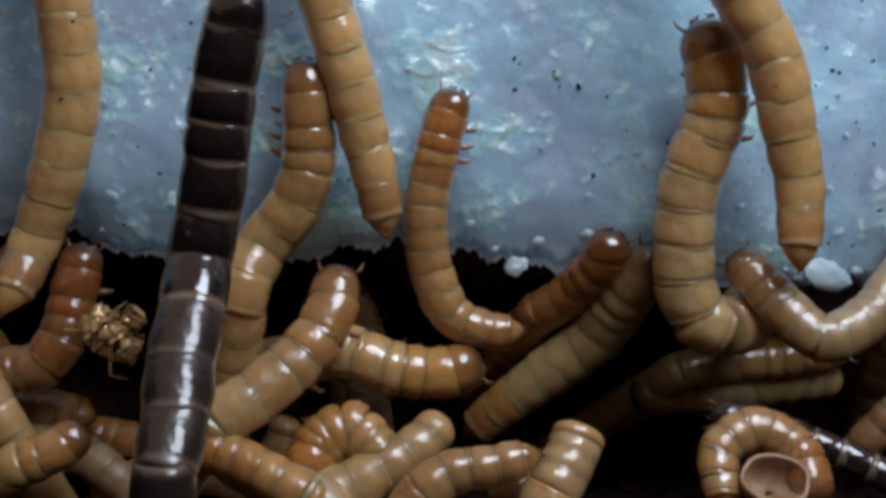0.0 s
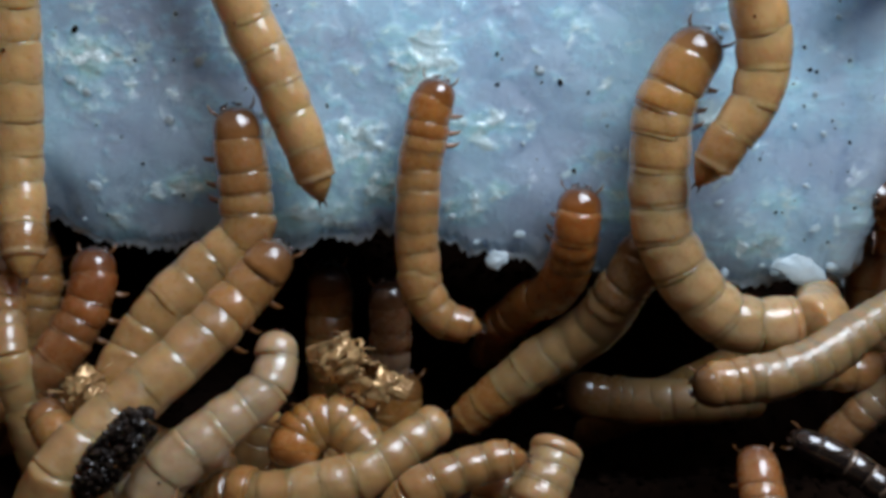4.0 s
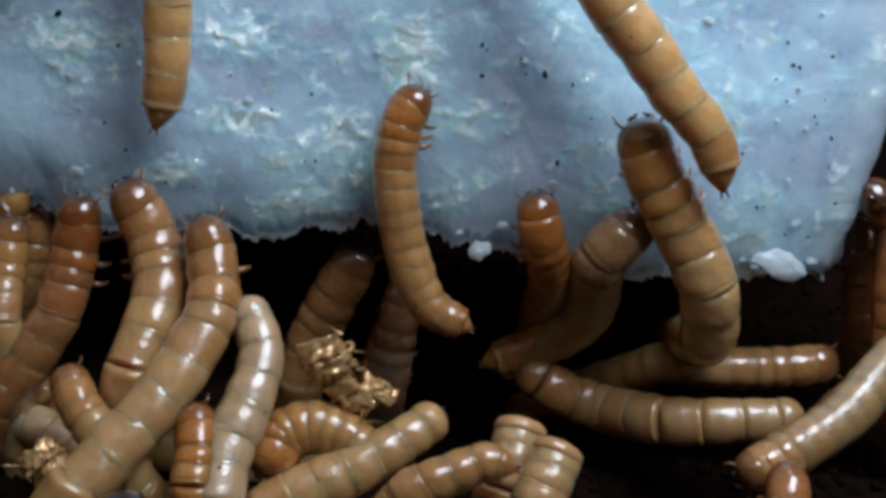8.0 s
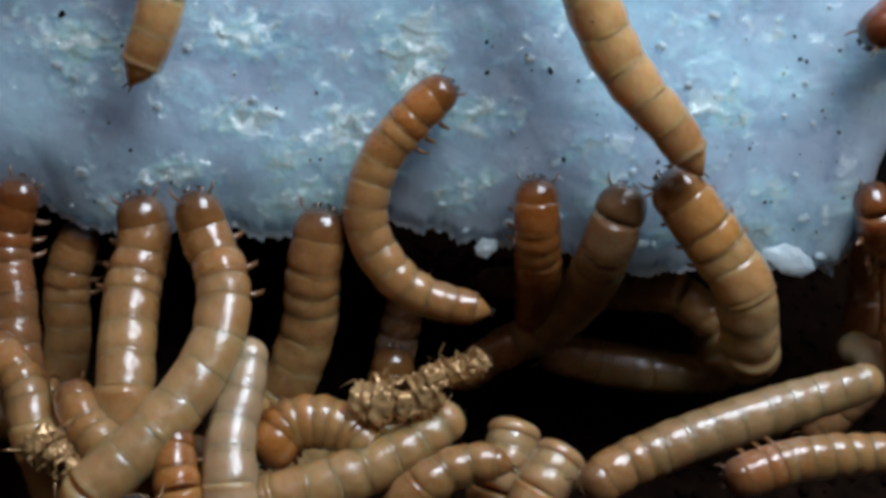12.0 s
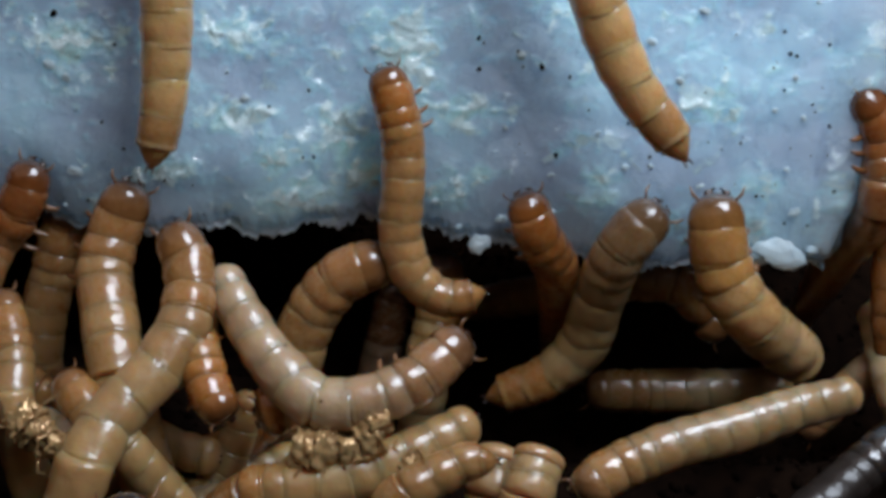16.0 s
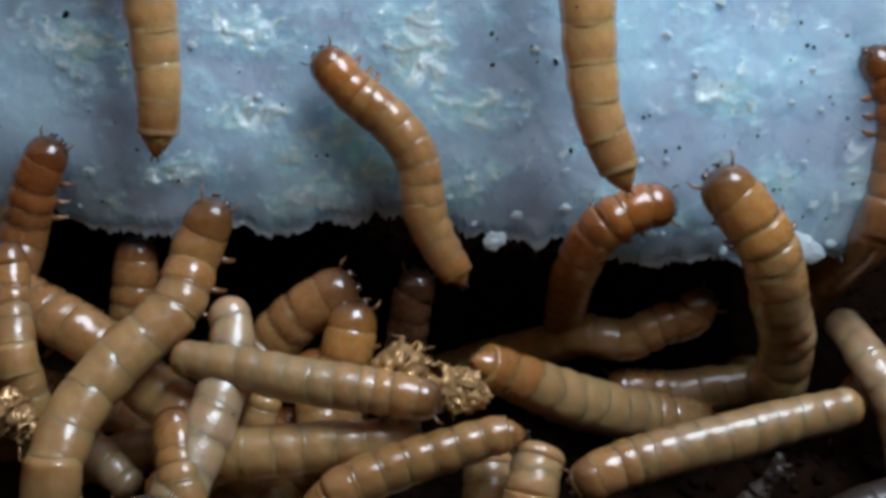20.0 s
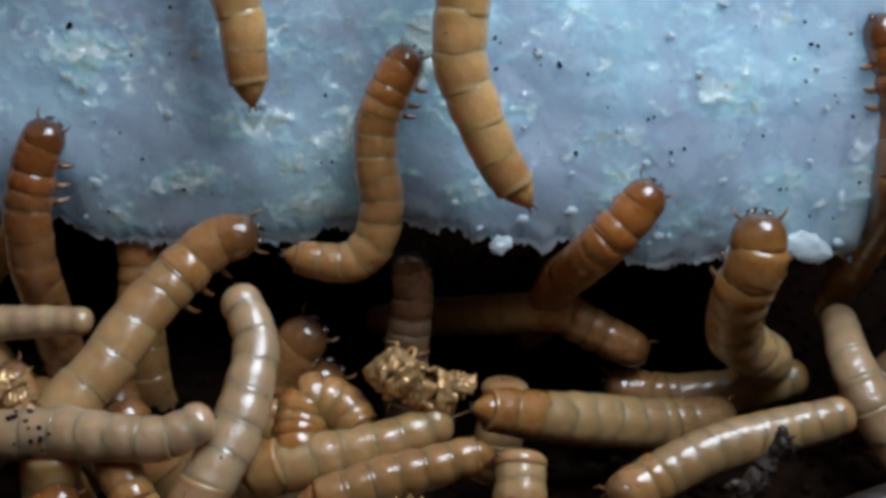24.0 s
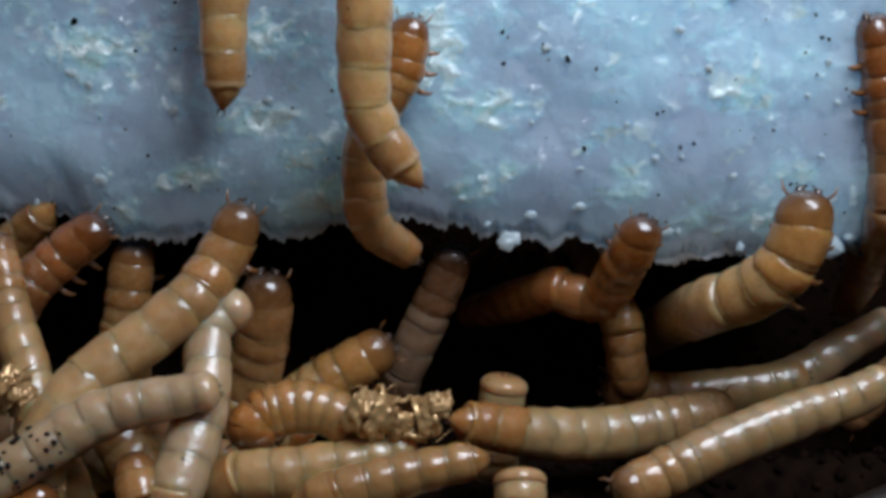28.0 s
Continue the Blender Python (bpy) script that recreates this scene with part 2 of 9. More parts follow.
def grain_material(name, lo, hi, rough=0.7, scale=900, sss=0.0):
    m, n, l, b = node_mat(name)
    t = tex(n, l, "ShaderNodeTexNoise", scale, 5)
    geo = n.new("ShaderNodeNewGeometry")
    isl = ramp(n, [(0.0, (0.55,) * 3), (1.0, (1.35, 1.30, 1.25))])
    l.new(geo.outputs["Random Per Island"], isl.inputs[0])
    c = ramp(n, [(0.3, lo), (0.7, hi)])
    l.new(t.outputs[0], c.inputs[0])
    l.new(mix(n, l, c.outputs[0], isl.outputs[0], 1.0, "MULTIPLY"), b.inputs["Base Color"])
    b.inputs["Roughness"].default_value = rough
    b.inputs["Specular IOR Level"].default_value = 0.5 if rough < 0.6 else 0.06
    b.inputs["Subsurface Weight"].default_value = sss
    b.inputs["Subsurface Scale"].default_value = 0.0005
    bump = n.new("ShaderNodeBump")
    bump.inputs["Strength"].default_value = 0.5
    bump.inputs["Distance"].default_value = 0.0002
    l.new(t.outputs[0], bump.inputs["Height"])
    l.new(bump.outputs[0], b.inputs["Normal"])
    return m


# near-black brown: shade between the larvae and under the foam is in this colour
FRASS = grain_material("gap_shade_frass", (0.004, 0.0020, 0.0013), (0.012, 0.006, 0.0035), 0.95)
SPECK = grain_material("dark_frass_speck", (0.008, 0.007, 0.007), (0.030, 0.024, 0.020), 0.6)
DUNG = grain_material("black_granule", (0.004, 0.003, 0.003), (0.022, 0.014, 0.010), 0.32)
HUSK = grain_material("golden_husk", (0.210, 0.112, 0.044), (0.640, 0.430, 0.205), 0.20, 480, 0.1)
HUSK.node_tree.nodes["Principled BSDF"].inputs["Metallic"].default_value = 0.35
CUP = grain_material("pale_pupal_husk", (0.20, 0.105, 0.050), (0.46, 0.310, 0.200), 0.35, 500, 0.3)
TWIG = grain_material("dark_twig", (0.010, 0.008, 0.007), (0.050, 0.036, 0.028), 0.5)
TUB = grain_material("black_tub_plastic", (0.007, 0.006, 0.005), (0.012, 0.010, 0.009), 0.8, 60)
TABLE = grain_material("brown_table_wood", (0.10, 0.060, 0.032), (0.20, 0.125, 0.070), 0.5, 40)


# ---- mesh helpers ----
def mesh_of(name, verts, faces, material, smooth=True):
    me = bpy.data.meshes.new(name)
    me.from_pydata([(x * MM, y * MM, z * MM) for x, y, z in verts], [], faces)
    me.materials.append(material)
    if smooth:
        me.polygons.foreach_set("use_smooth", [True] * len(me.polygons))
    me.update()
    return me


def piece(name, me, parent=None, m=None, label=""):
    ob = new(name, me)
    if parent:
        ob.parent = parent
    if m is not None:
        ob.matrix_basis = m
    if label:
        ob["label"] = label
    return ob


def lathe(profile, around=22, flat=1.0, wob=0.0, seed=0.0, sway=0.0):
    """A round body along +z from (z, radius) pairs, closed at both ends; sway (mm) lets its creases wander along z."""
    verts, faces = [], []
    for j, (z, r) in enumerate(profile):
        for i in range(around):
            a = 2 * math.pi * i / around
            c, d = math.cos(a), math.sin(a)
            k = 1 + wob * noise.noise((c * 1.3, d * 1.3, z * 0.9 + seed))
            lift = sway * noise.noise((c * 1.1, d * 1.1, seed * 3.1 + 0.25 * j)) if 0 < j < len(profile) - 1 else 0.0
            verts.append((r * k * c, r * k * flat * d, z + lift))
    for j in range(len(profile) - 1):
        for i in range(around):
            i2 = (i + 1) % around
            faces.append((j * around + i, j * around + i2, (j + 1) * around + i2, (j + 1) * around + i))
    faces.append(tuple(range(around))[::-1])
    faces.append(tuple((len(profile) - 1) * around + i for i in range(around)))
    return verts, faces


def tube(points, radii, around=7):
    """A thin tapering tube through points (mm)."""
    verts, faces = [], []
    pts = [Vector(p) for p in points]
    for j, p in enumerate(pts):
        d = (pts[min(j + 1, len(pts) - 1)] - pts[max(j - 1, 0)]).normalized()
        s = d.orthogonal().normalized()
        u = d.cross(s)
        for i in range(around):
            a = 2 * math.pi * i / around
            v = p + (s * math.cos(a) + u * math.sin(a)) * radii[j]
            verts.append(tuple(v))
    for j in range(len(pts) - 1):
        for i in range(around):
            i2 = (i + 1) % around
            faces.append((j * around + i, j * around + i2, (j + 1) * around + i2, (j + 1) * around + i))
    faces.append(tuple(range(around))[::-1])
    faces.append(tuple((len(pts) - 1) * around + i for i in range(around)))
    return verts, faces


# ---- the larva: a head, ring after ring, six legs, a pointed hind end ----
# +z runs from head to hind end, -y is the back, +y the belly.
def shares(n):
    """Relative length of head and rings."""
    s = [0.86, 1.00, 0.62, 0.64] + [0.95] * (n - 6) + [0.86, 0.74]
    return s


def larva(name, width, length, n, tone, label, category="mealworm", group="mealworms", legs=True, seed=0):
    """width and length in millimetres, n rings with the head. Returns the thing and its ring parts."""
    thing = new(name)
    thing.empty_display_size = 0.002
    tagged(thing, label, category, group)
    r = width / 2
    unit = length / sum(shares(n))
    rings = []
    rng = random.Random(seed)
    for i, s in enumerate(shares(n)):
        ln = s * unit
        half = ln / 2
        front = i < 4
        taper = 1.0
        if i == 1:
            taper = 0.97
        if i > n - 5:
            taper = 1.0 - (0.03 if tone == "cream" else 0.055) * (i - (n - 5))
        if i == 0:
            prof = [(-half * 1.28, r * 0.08), (-half * 1.22, r * 0.28), (-half * 1.06, r * 0.50), (-half * 0.80, r * 0.68), (-half * 0.42, r * 0.81),
                    (half * 0.10, r * 0.90), (half * 0.70, r * 0.93), (half * 1.30, r * 0.86)]
            v, f = lathe(prof, 22, 0.90, 0.03, rng.random() * 9)
            ob = piece("head", mesh_of("head", v, f, CAP[tone]), thing, None, "rounded orange-brown head" if tone != "black" else "glossy black head")
            for sx in (-1, 1):
                v, f = tube([(sx * r * 0.30, r * 0.18, -half * 0.75), (sx * r * 0.30, r * 0.22, -half * 1.25), (sx * r * 0.08, r * 0.26, -half * 1.5)],
                            [r * 0.17, r * 0.13, r * 0.035], 8)
                piece("mandible", mesh_of("mandible", v, f, MOUTH), ob)
                v, f = tube([(sx * r * 0.55, 0, -half * 0.75), (sx * r * 0.78, r * 0.05, -half * 1.2), (sx * r * 0.86, r * 0.08, -half * 1.7)],
                            [r * 0.06, r * 0.05, r * 0.018], 6)
                piece("antenna", mesh_of("antenna", v, f, LEG), ob)
        elif i == n - 1:
            prof = [(-half * 1.3, r * 0.60), (-half, r * 0.64), (-half * 0.55, r * 0.60), (-half * 0.1, r * 0.47), (half * 0.4, r * 0.29), (half * 0.75, r * 0.13), (half * 0.95, r * 0.03)]
            blunt = tone in ("pale", "grey", "cream", "shade")
            if blunt:
                prof = [(-half * 1.3, r * 0.72), (-half, r * 0.80), (-half * 0.4, r * 0.80), (half * 0.1, r * 0.74), (half * 0.5, r * 0.62), (half * 0.85, r * 0.40), (half * 1.0, r * 0.12)]
            if tone == "cream":
                prof = [(-half * 1.3, r * 0.90), (-half, r * 0.93), (-half * 0.4, r * 0.93), (half * 0.1, r * 0.87), (half * 0.5, r * 0.74), (half * 0.85, r * 0.48), (half * 1.0, r * 0.14)]
            v, f = lathe(prof, 20, 0.92, 0.03, rng.random() * 9)
            ob = piece("hind_tip", mesh_of("hind_tip", v, f, SKIN[tone] if blunt else HIND[tone]), thing, None, "rounded pale hind end" if blunt else "pointed brown hind tip")
            for sx in (-1, 1):
                v, f = tube([(sx * r * 0.10, -r * 0.05, half * 0.8), (sx * r * 0.14, -r * 0.12, half * 1.3)], [r * 0.07, r * 0.015], 6)
                piece("spine", mesh_of("spine", v, f, MOUTH), ob)
        else:
            t0 = taper * r
            t1 = t0 * (0.985 if i < n - 5 or tone == "cream" else 0.95)
            fold = 0.040 if front or tone in ("banded", "ringed") else (0.004 if tone in PEARLY else 0.008)
            dip = 0.032 if front or tone in ("banded", "ringed", "honey", "black") else (0.005 if tone in PEARLY else 0.012)
            prof = [(-half * 1.45, t0 * 0.82), (-half * 1.18, t0 * (0.975 - dip * 1.3)), (-half * 0.92, t0 * (0.99 - dip)), (-half * 0.50, t0 * (1 - dip * 0.3)), (half * 0.05, t0 * 1.0),
                    (half * 0.45, t1 * 0.997), (half * 0.62, t1 * 0.988), (half * 0.71, t1 * (0.985 - fold)), (half * 0.80, t1 * (0.984 - fold * 0.3)), (half * 0.92, t1 * (0.995 - dip * 0.6)),
                    (half * 1.02, t1 * (0.985 - dip)), (half * 1.10, t1 * (0.965 - dip * 1.6)), (half * 1.16, t1 * 0.86)]
            v, f = lathe(prof, 24, 0.93, 0.05, rng.random() * 9, half * 0.16)
            mat = FRONT[tone] if i < 3 else (MID[tone] if i < 5 else SKIN[tone])
            if tone == "black":
                mat = SKIN[tone] if i < 7 else MID[tone]
            elif i == n - 2 and tone in ("amber", "straw", "tan", "orange"):
                mat = STRAW_BAND if tone == "straw" else HIND[tone]
            if tone == "dusky" and i >= n - 3:
                mat = HIND[tone]
            ob = piece("body_ring", mesh_of("body_ring", v, f, mat), thing)
            if front and legs:
                for sx in (-1, 1):
                    k = r * (0.40 + 0.08 * (i - 2))
                    v, f = tube([(sx * r * 0.55, r * 0.62, 0), (sx * (r * 0.75 + k * 0.30), r * 0.86, -k * 0.10), (sx * (r * 0.85 + k * 0.55), r * 1.00, -k * 0.32),
                                 (sx * (r * 0.88 + k * 0.62), r * 1.08, -k * 0.62)], [r * 0.15, r * 0.12, r * 0.075, r * 0.018], 7)
                    piece("leg", mesh_of("leg", v, f, MOUTH if tone == "black" else LEG), ob, None, "thin jointed leg")
        rings.append(ob)
    return thing, rings


def spread(points, length, n, anchor):
    """Places (mm) of head and rings along a smooth line through points, from the head on; anchor: the end that the line gives, or both."""
    pts = [Vector(p) for p in points]
    line = []
    ext = [pts[0] * 2 - pts[1], *pts, pts[-1] * 2 - pts[-2]]
    for i in range(1, len(ext) - 2):
        a, b, c, d = ext[i - 1:i + 3]
        for k in range(12):
            u = k / 12
            line.append(0.5 * (2 * b + (c - a) * u + (2 * a - 5 * b + 4 * c - d) * u * u + (3 * b - a - 3 * c + d) * u ** 3))
    line.append(pts[-1])
    run = [0.0]
    for p, q in zip(line, line[1:]):
        run.append(run[-1] + (q - p).length)
    total = run[-1]
    size = length
    if anchor == "f":
        size = min(max(total, 0.80 * length), 1.22 * length)
    sh = shares(n)
    unit = size / sum(sh)
    start = 0.0 if anchor in "hb" else (total - size if anchor in "tu" else (total - size) / 2)

    def on(s):
        if s < 0:
            d = (line[0] - line[1]).normalized()
            if anchor == "u":
                d = (d + Vector((0, 0, 0.6))).normalized()
            if anchor == "t":
                d = (d + Vector((0, 0.5, -0.8))).normalized()
            return line[0] + d * -s
        if s > total:
            d = (line[-1] - line[-2]).normalized()
            d = (d + Vector((0, 0.75, -0.75))).normalized() if anchor == "h" else d
            d = (d * 0.5 + Vector((0, 1.6, -0.1))).normalized() if anchor == "b" else d
            return line[-1] + d * (s - total)
        lo, hi = 0, len(run) - 1
        while hi - lo > 1:
            mid = (lo + hi) // 2
            if run[mid] <= s:
                lo = mid
            else:
                hi = mid
        u = (s - run[lo]) / max(run[hi] - run[lo], 1e-9)
        return line[lo].lerp(line[hi], u)

    out, s = [], start
    for k in sh:
        ln = k * unit
        mid = on(s + ln / 2)
        way = (on(s + ln * 0.98) - on(s + ln * 0.02)).normalized()
        out.append((mid, way))
        s += ln
    return out


def ring_pose(mid, way, roll, origin):
    """A ring's pose relative to origin: +z along way, the back (-y) towards the viewer's side, turned by roll degrees."""
    back = Vector((0, -1, 0.35))
    back = (back - way * back.dot(way))
    back.normalize()
    y = -back
    x = y.cross(way)
    m = Matrix((x, y, way)).transposed().to_4x4() @ Matrix.Rotation(radians(roll), 4, "Z")
    m.translation = (mid - origin) * MM
    return m


class Crawler:
    """A larva and the lines that its body follows."""

    def __init__(self, name, width, length, n, tone, anchor, roll, label, legs=True, seed=0, category="mealworm", group="mealworms"):
        n = round(n * (1.0 if tone == "black" else 1.22))
        self.thing, self.rings = larva(name, width, length, n, tone, label, category, group, legs, seed)
        self.length, self.n, self.anchor, self.roll, self.lines = length, n, anchor, roll, []

    def line(self, t, *points):
        self.lines.append((t, points))

    def rest(self, *points):
        """Lies still."""
        places = spread(points, self.length, self.n, self.anchor)
        origin = sum((p for p, w in places), Vector()) / len(places)
        self.thing.location = origin * MM
        for ob, (mid, way) in zip(self.rings, places):
            ob.matrix_basis = ring_pose(mid, way, self.roll, origin)

    def go(self):
        """Keys the thing along its middle and every ring on it."""
        base, rows = [], [[] for _ in self.rings]
        for t, points in self.lines:
            places = spread(points, self.length, self.n, self.anchor)
            origin = sum((p for p, w in places), Vector()) / len(places)
            base.append((t, Matrix.Translation(origin * MM)))
            for row, (mid, way) in zip(rows, places):
                row.append((t, ring_pose(mid, way, self.roll, origin)))
        walk(self.thing, base)
        for ob, row in zip(self.rings, rows):
            walk(ob, row)


# ---- setting: table, tub, bed of frass ----
def slab(name, x0, x1, y0, y1, z0, z1, material, label, category, edge=0.6):
    bm = bmesh.new()
    bmesh.ops.create_cube(bm, size=1, matrix=Matrix.LocRotScale(at((x0 + x1) / 2, (y0 + y1) / 2, (z0 + z1) / 2), None, ((x1 - x0) * MM, (y1 - y0) * MM, (z1 - z0) * MM)))
    bmesh.ops.bevel(bm, geom=bm.edges[:], offset=edge * MM, segments=2, affect="EDGES")
    me = bpy.data.meshes.new(name)
    bm.to_mesh(me)
    bm.free()
    me.materials.append(material)
    return tagged(new(name, me), label, category, kind="structure")


slab("ground", -900, 900, -900, 900, -24, -2.2, TABLE, "brown wooden table top under the tub", "table", 4)
slab("floor", -92, 92, -87, 77, -2.0, 0, TUB, "black plastic tub bottom under the frass", "tub")
slab("wall_back", -92, 92, 75, 77, 0.2, 78, TUB, "black plastic tub wall behind the foam", "tub")
slab("wall_front", -92, 92, -87, -85, 0.2, 78, TUB, "black plastic tub wall facing the foam", "tub")
slab("wall_left", -92, -90, -84.8, 74.8, 0.2, 78, TUB, "black plastic tub side wall", "tub")
slab("wall_right", 90, 92, -84.8, 74.8, 0.2, 78, TUB, "black plastic tub side wall", "tub")


def step(a, b, v):
    u = min(max((v - a) / (b - a), 0), 1)
    return u * u * (3 - 2 * u)


def bed(x, y):
    """Height (mm) of the frass at a place of the plan."""
    heap = 6.0 * step(-4, -20, x) * step(-10, 0, y) * step(34, 16, y)
    right = -10.5 * step(4, 16, x) * step(4, -6, y)
    dip = -3.0 * step(2, 10, y) * step(-12, 0, x)
    # rise added to close the gap under the foam and keep it dark
    back = 12.5 * step(9, 24, y) - 9 * step(34, 60, y)
    front = -2.5 * step(-12, -40, y)
    return 14.0 + heap + right + dip + back + front + 0.9 * noise.fractal((x * 0.12, y * 0.12, 3.1), 1.0, 2.0, 4) + 0.45 * noise.noise((x * 0.8, y * 0.8, 7))


def build_bed():
    verts, faces = [], []
    nx, ny = 240, 170
    for j in range(ny + 1):
        for i in range(nx + 1):
            x, y = -90 + 180 * i / nx, -85 + 160 * j / ny
            verts.append((x, y, bed(x, y)))
    for j in range(ny):
        for i in range(nx):
            a = j * (nx + 1) + i
            faces.append((a, a + 1, a + nx + 2, a + nx + 1))
    tagged(new("frass_bed", mesh_of("frass_bed", verts, faces, FRASS)), "dark brown frass and bran bed, blackened for the gap's shade", "frass", kind="stuff")


build_bed()


def nugget(c, r, rng, verts, faces, squash=0.7):
    """One irregular granule: a jittered low icosphere."""
    g = (1 + 5 ** 0.5) / 2
    ico = [(-1, g, 0), (1, g, 0), (-1, -g, 0), (1, -g, 0), (0, -1, g), (0, 1, g), (0, -1, -g), (0, 1, -g), (g, 0, -1), (g, 0, 1), (-g, 0, -1), (-g, 0, 1)]
    tri = [(0, 11, 5), (0, 5, 1), (0, 1, 7), (0, 7, 10), (0, 10, 11), (1, 5, 9), (5, 11, 4), (11, 10, 2), (10, 7, 6), (7, 1, 8),
           (3, 9, 4), (3, 4, 2), (3, 2, 6), (3, 6, 8), (3, 8, 9), (4, 9, 5), (2, 4, 11), (6, 2, 10), (8, 6, 7), (9, 8, 1)]
    q = Euler((rng.uniform(0, 6), rng.uniform(0, 6), rng.uniform(0, 6))).to_matrix()
    k0 = len(verts)
    for p in ico:
        v = q @ Vector((p[0], p[1] * squash, p[2] * rng.uniform(0.7, 1.0))) * (r / 1.9 * rng.uniform(0.8, 1.2))
        verts.append((c[0] + v.x, c[1] + v.y, c[2] + v.z))
    faces.extend(tuple(k0 + i for i in t) for t in tri)


def build_granules():
    rng = random.Random(11)
    verts, faces = [], []
    for _ in range(2600):
        x, y = rng.uniform(-36, 36), rng.uniform(-20, 30)
        nugget((x, y, bed(x, y) + 0.05), rng.uniform(0.15, 0.55), rng, verts, faces)
    tagged(new("frass_granules", mesh_of("frass_granules", verts, faces, FRASS)), "loose dark brown frass granules on the bed, blackened for shade", "frass", kind="stuff")


build_granules()


# ---- the polystyrene block ----
EDGE = [(-34.8, 33.3), (-28.4, 32.6), (-24.3, 32.5), (-23.1, 31.1), (-17.9, 30.9), (-13.1, 31.2), (-11.7, 30.6), (-7.2, 31.3), (-4.2, 31.8), (-2.4, 31.0), (-0.3, 30.7), (1.1, 30.1), (4.2, 29.9), (6.7, 29.5), (10.9, 28.1), (15.2, 28.1), (19.7, 28.2), (22.2, 28.2), (24.6, 28.2), (27.0, 28.5)]


def edge_z(x):
    """Height of the gnawed lower edge of the foam's face."""
    for (x0, z0), (x1, z1) in zip(EDGE, EDGE[1:]):
        if x0 <= x <= x1:
            return z0 + (z1 - z0) * (x - x0) / (x1 - x0)
    return EDGE[0][1] if x < EDGE[0][0] else EDGE[-1][1]


def undercut(x, z):
    """How far (mm) the face leans back towards its lower edge."""
    return 1.1 * step(6.5, 0.0, z - edge_z(x)) ** 2


# Where the bead skin is crushed and torn: place, width and height on the face.
TORN = [(0.2, 33.4, 3.2, 3.6), (2.6, 34.2, 2.8, 1.2), (-10.0, 35.4, 4.0, 3.2), (-6.4, 36.6, 5.0, 5.0), (-4.7, 34.2, 3.0, 3.4), (-12.2, 38.0, 6.0, 1.8),
        (1.6, 38.0, 6.0, 2.4), (19.0, 33.2, 3.6, 2.6), (9.5, 33.2, 3.0, 3.2), (-16.5, 34.8, 6.0, 2.4), (-21.0, 42.4, 7.0, 3.4), (7.6, 36.0, 3.4, 2.4),
        (15.7, 38.0, 5.0, 3.0), (23.6, 32.5, 2.4, 3.4), (13.7, 30.7, 4.0, 3.0), (-21.1, 32.2, 3.0, 3.0), (18.0, 30.4, 6.0, 2.6),
        (-12.0, 42.6, 5.0, 2.4), (-2.0, 41.6, 5.0, 3.6), (-8.0, 33.0, 8.0, 2.6)]


def torn_amount(x, z):
    """0 on clear bead skin to 1 where it is shredded."""
    m = 0.0
    for cx, cz, w, h in TORN:
        if abs(x - cx) < w and abs(z - cz) < h:
            m = max(m, math.exp(-((x - cx) / (w * 0.5)) ** 2 - ((z - cz) / (h * 0.5)) ** 2))
    n1 = noise.fractal((x * 0.30, 4.0, z * 0.42), 1.0, 2.0, 3)
    n2 = noise.fractal((x * 1.1 + 0.5 * n1, 9.0, z * 1.4), 1.0, 2.0, 3)
    return min(max(0.80 * m + 0.34 * n1 + 0.45 * n2 - 0.25 + 0.24 * step(35, 42, z), 0.0), 1.0)


def shreds(x, z, amount):
    """Height (mm) of the curled shreds on the torn skin."""
    wx = x + 0.5 * noise.noise((x * 0.9, 2.0, z * 0.9))
    wz = z + 0.5 * noise.noise((x * 0.9, 7.0, z * 0.9))
    ridge = 1 - abs(noise.noise((wx * 0.62, 1.0, wz * 1.05))) * 2.6
    fine = 1 - abs(noise.noise((wx * 1.7, 5.0, wz * 2.4))) * 2.4
    curl = noise.noise((wx * 0.9, 8.0, wz * 0.9))
    return amount * (0.26 * max(ridge, 0) + 0.10 * max(fine, 0) + 0.22 * curl) + (0.012 + 0.03 * amount) * noise.noise((x * 4.6, 3.0, z * 4.6))


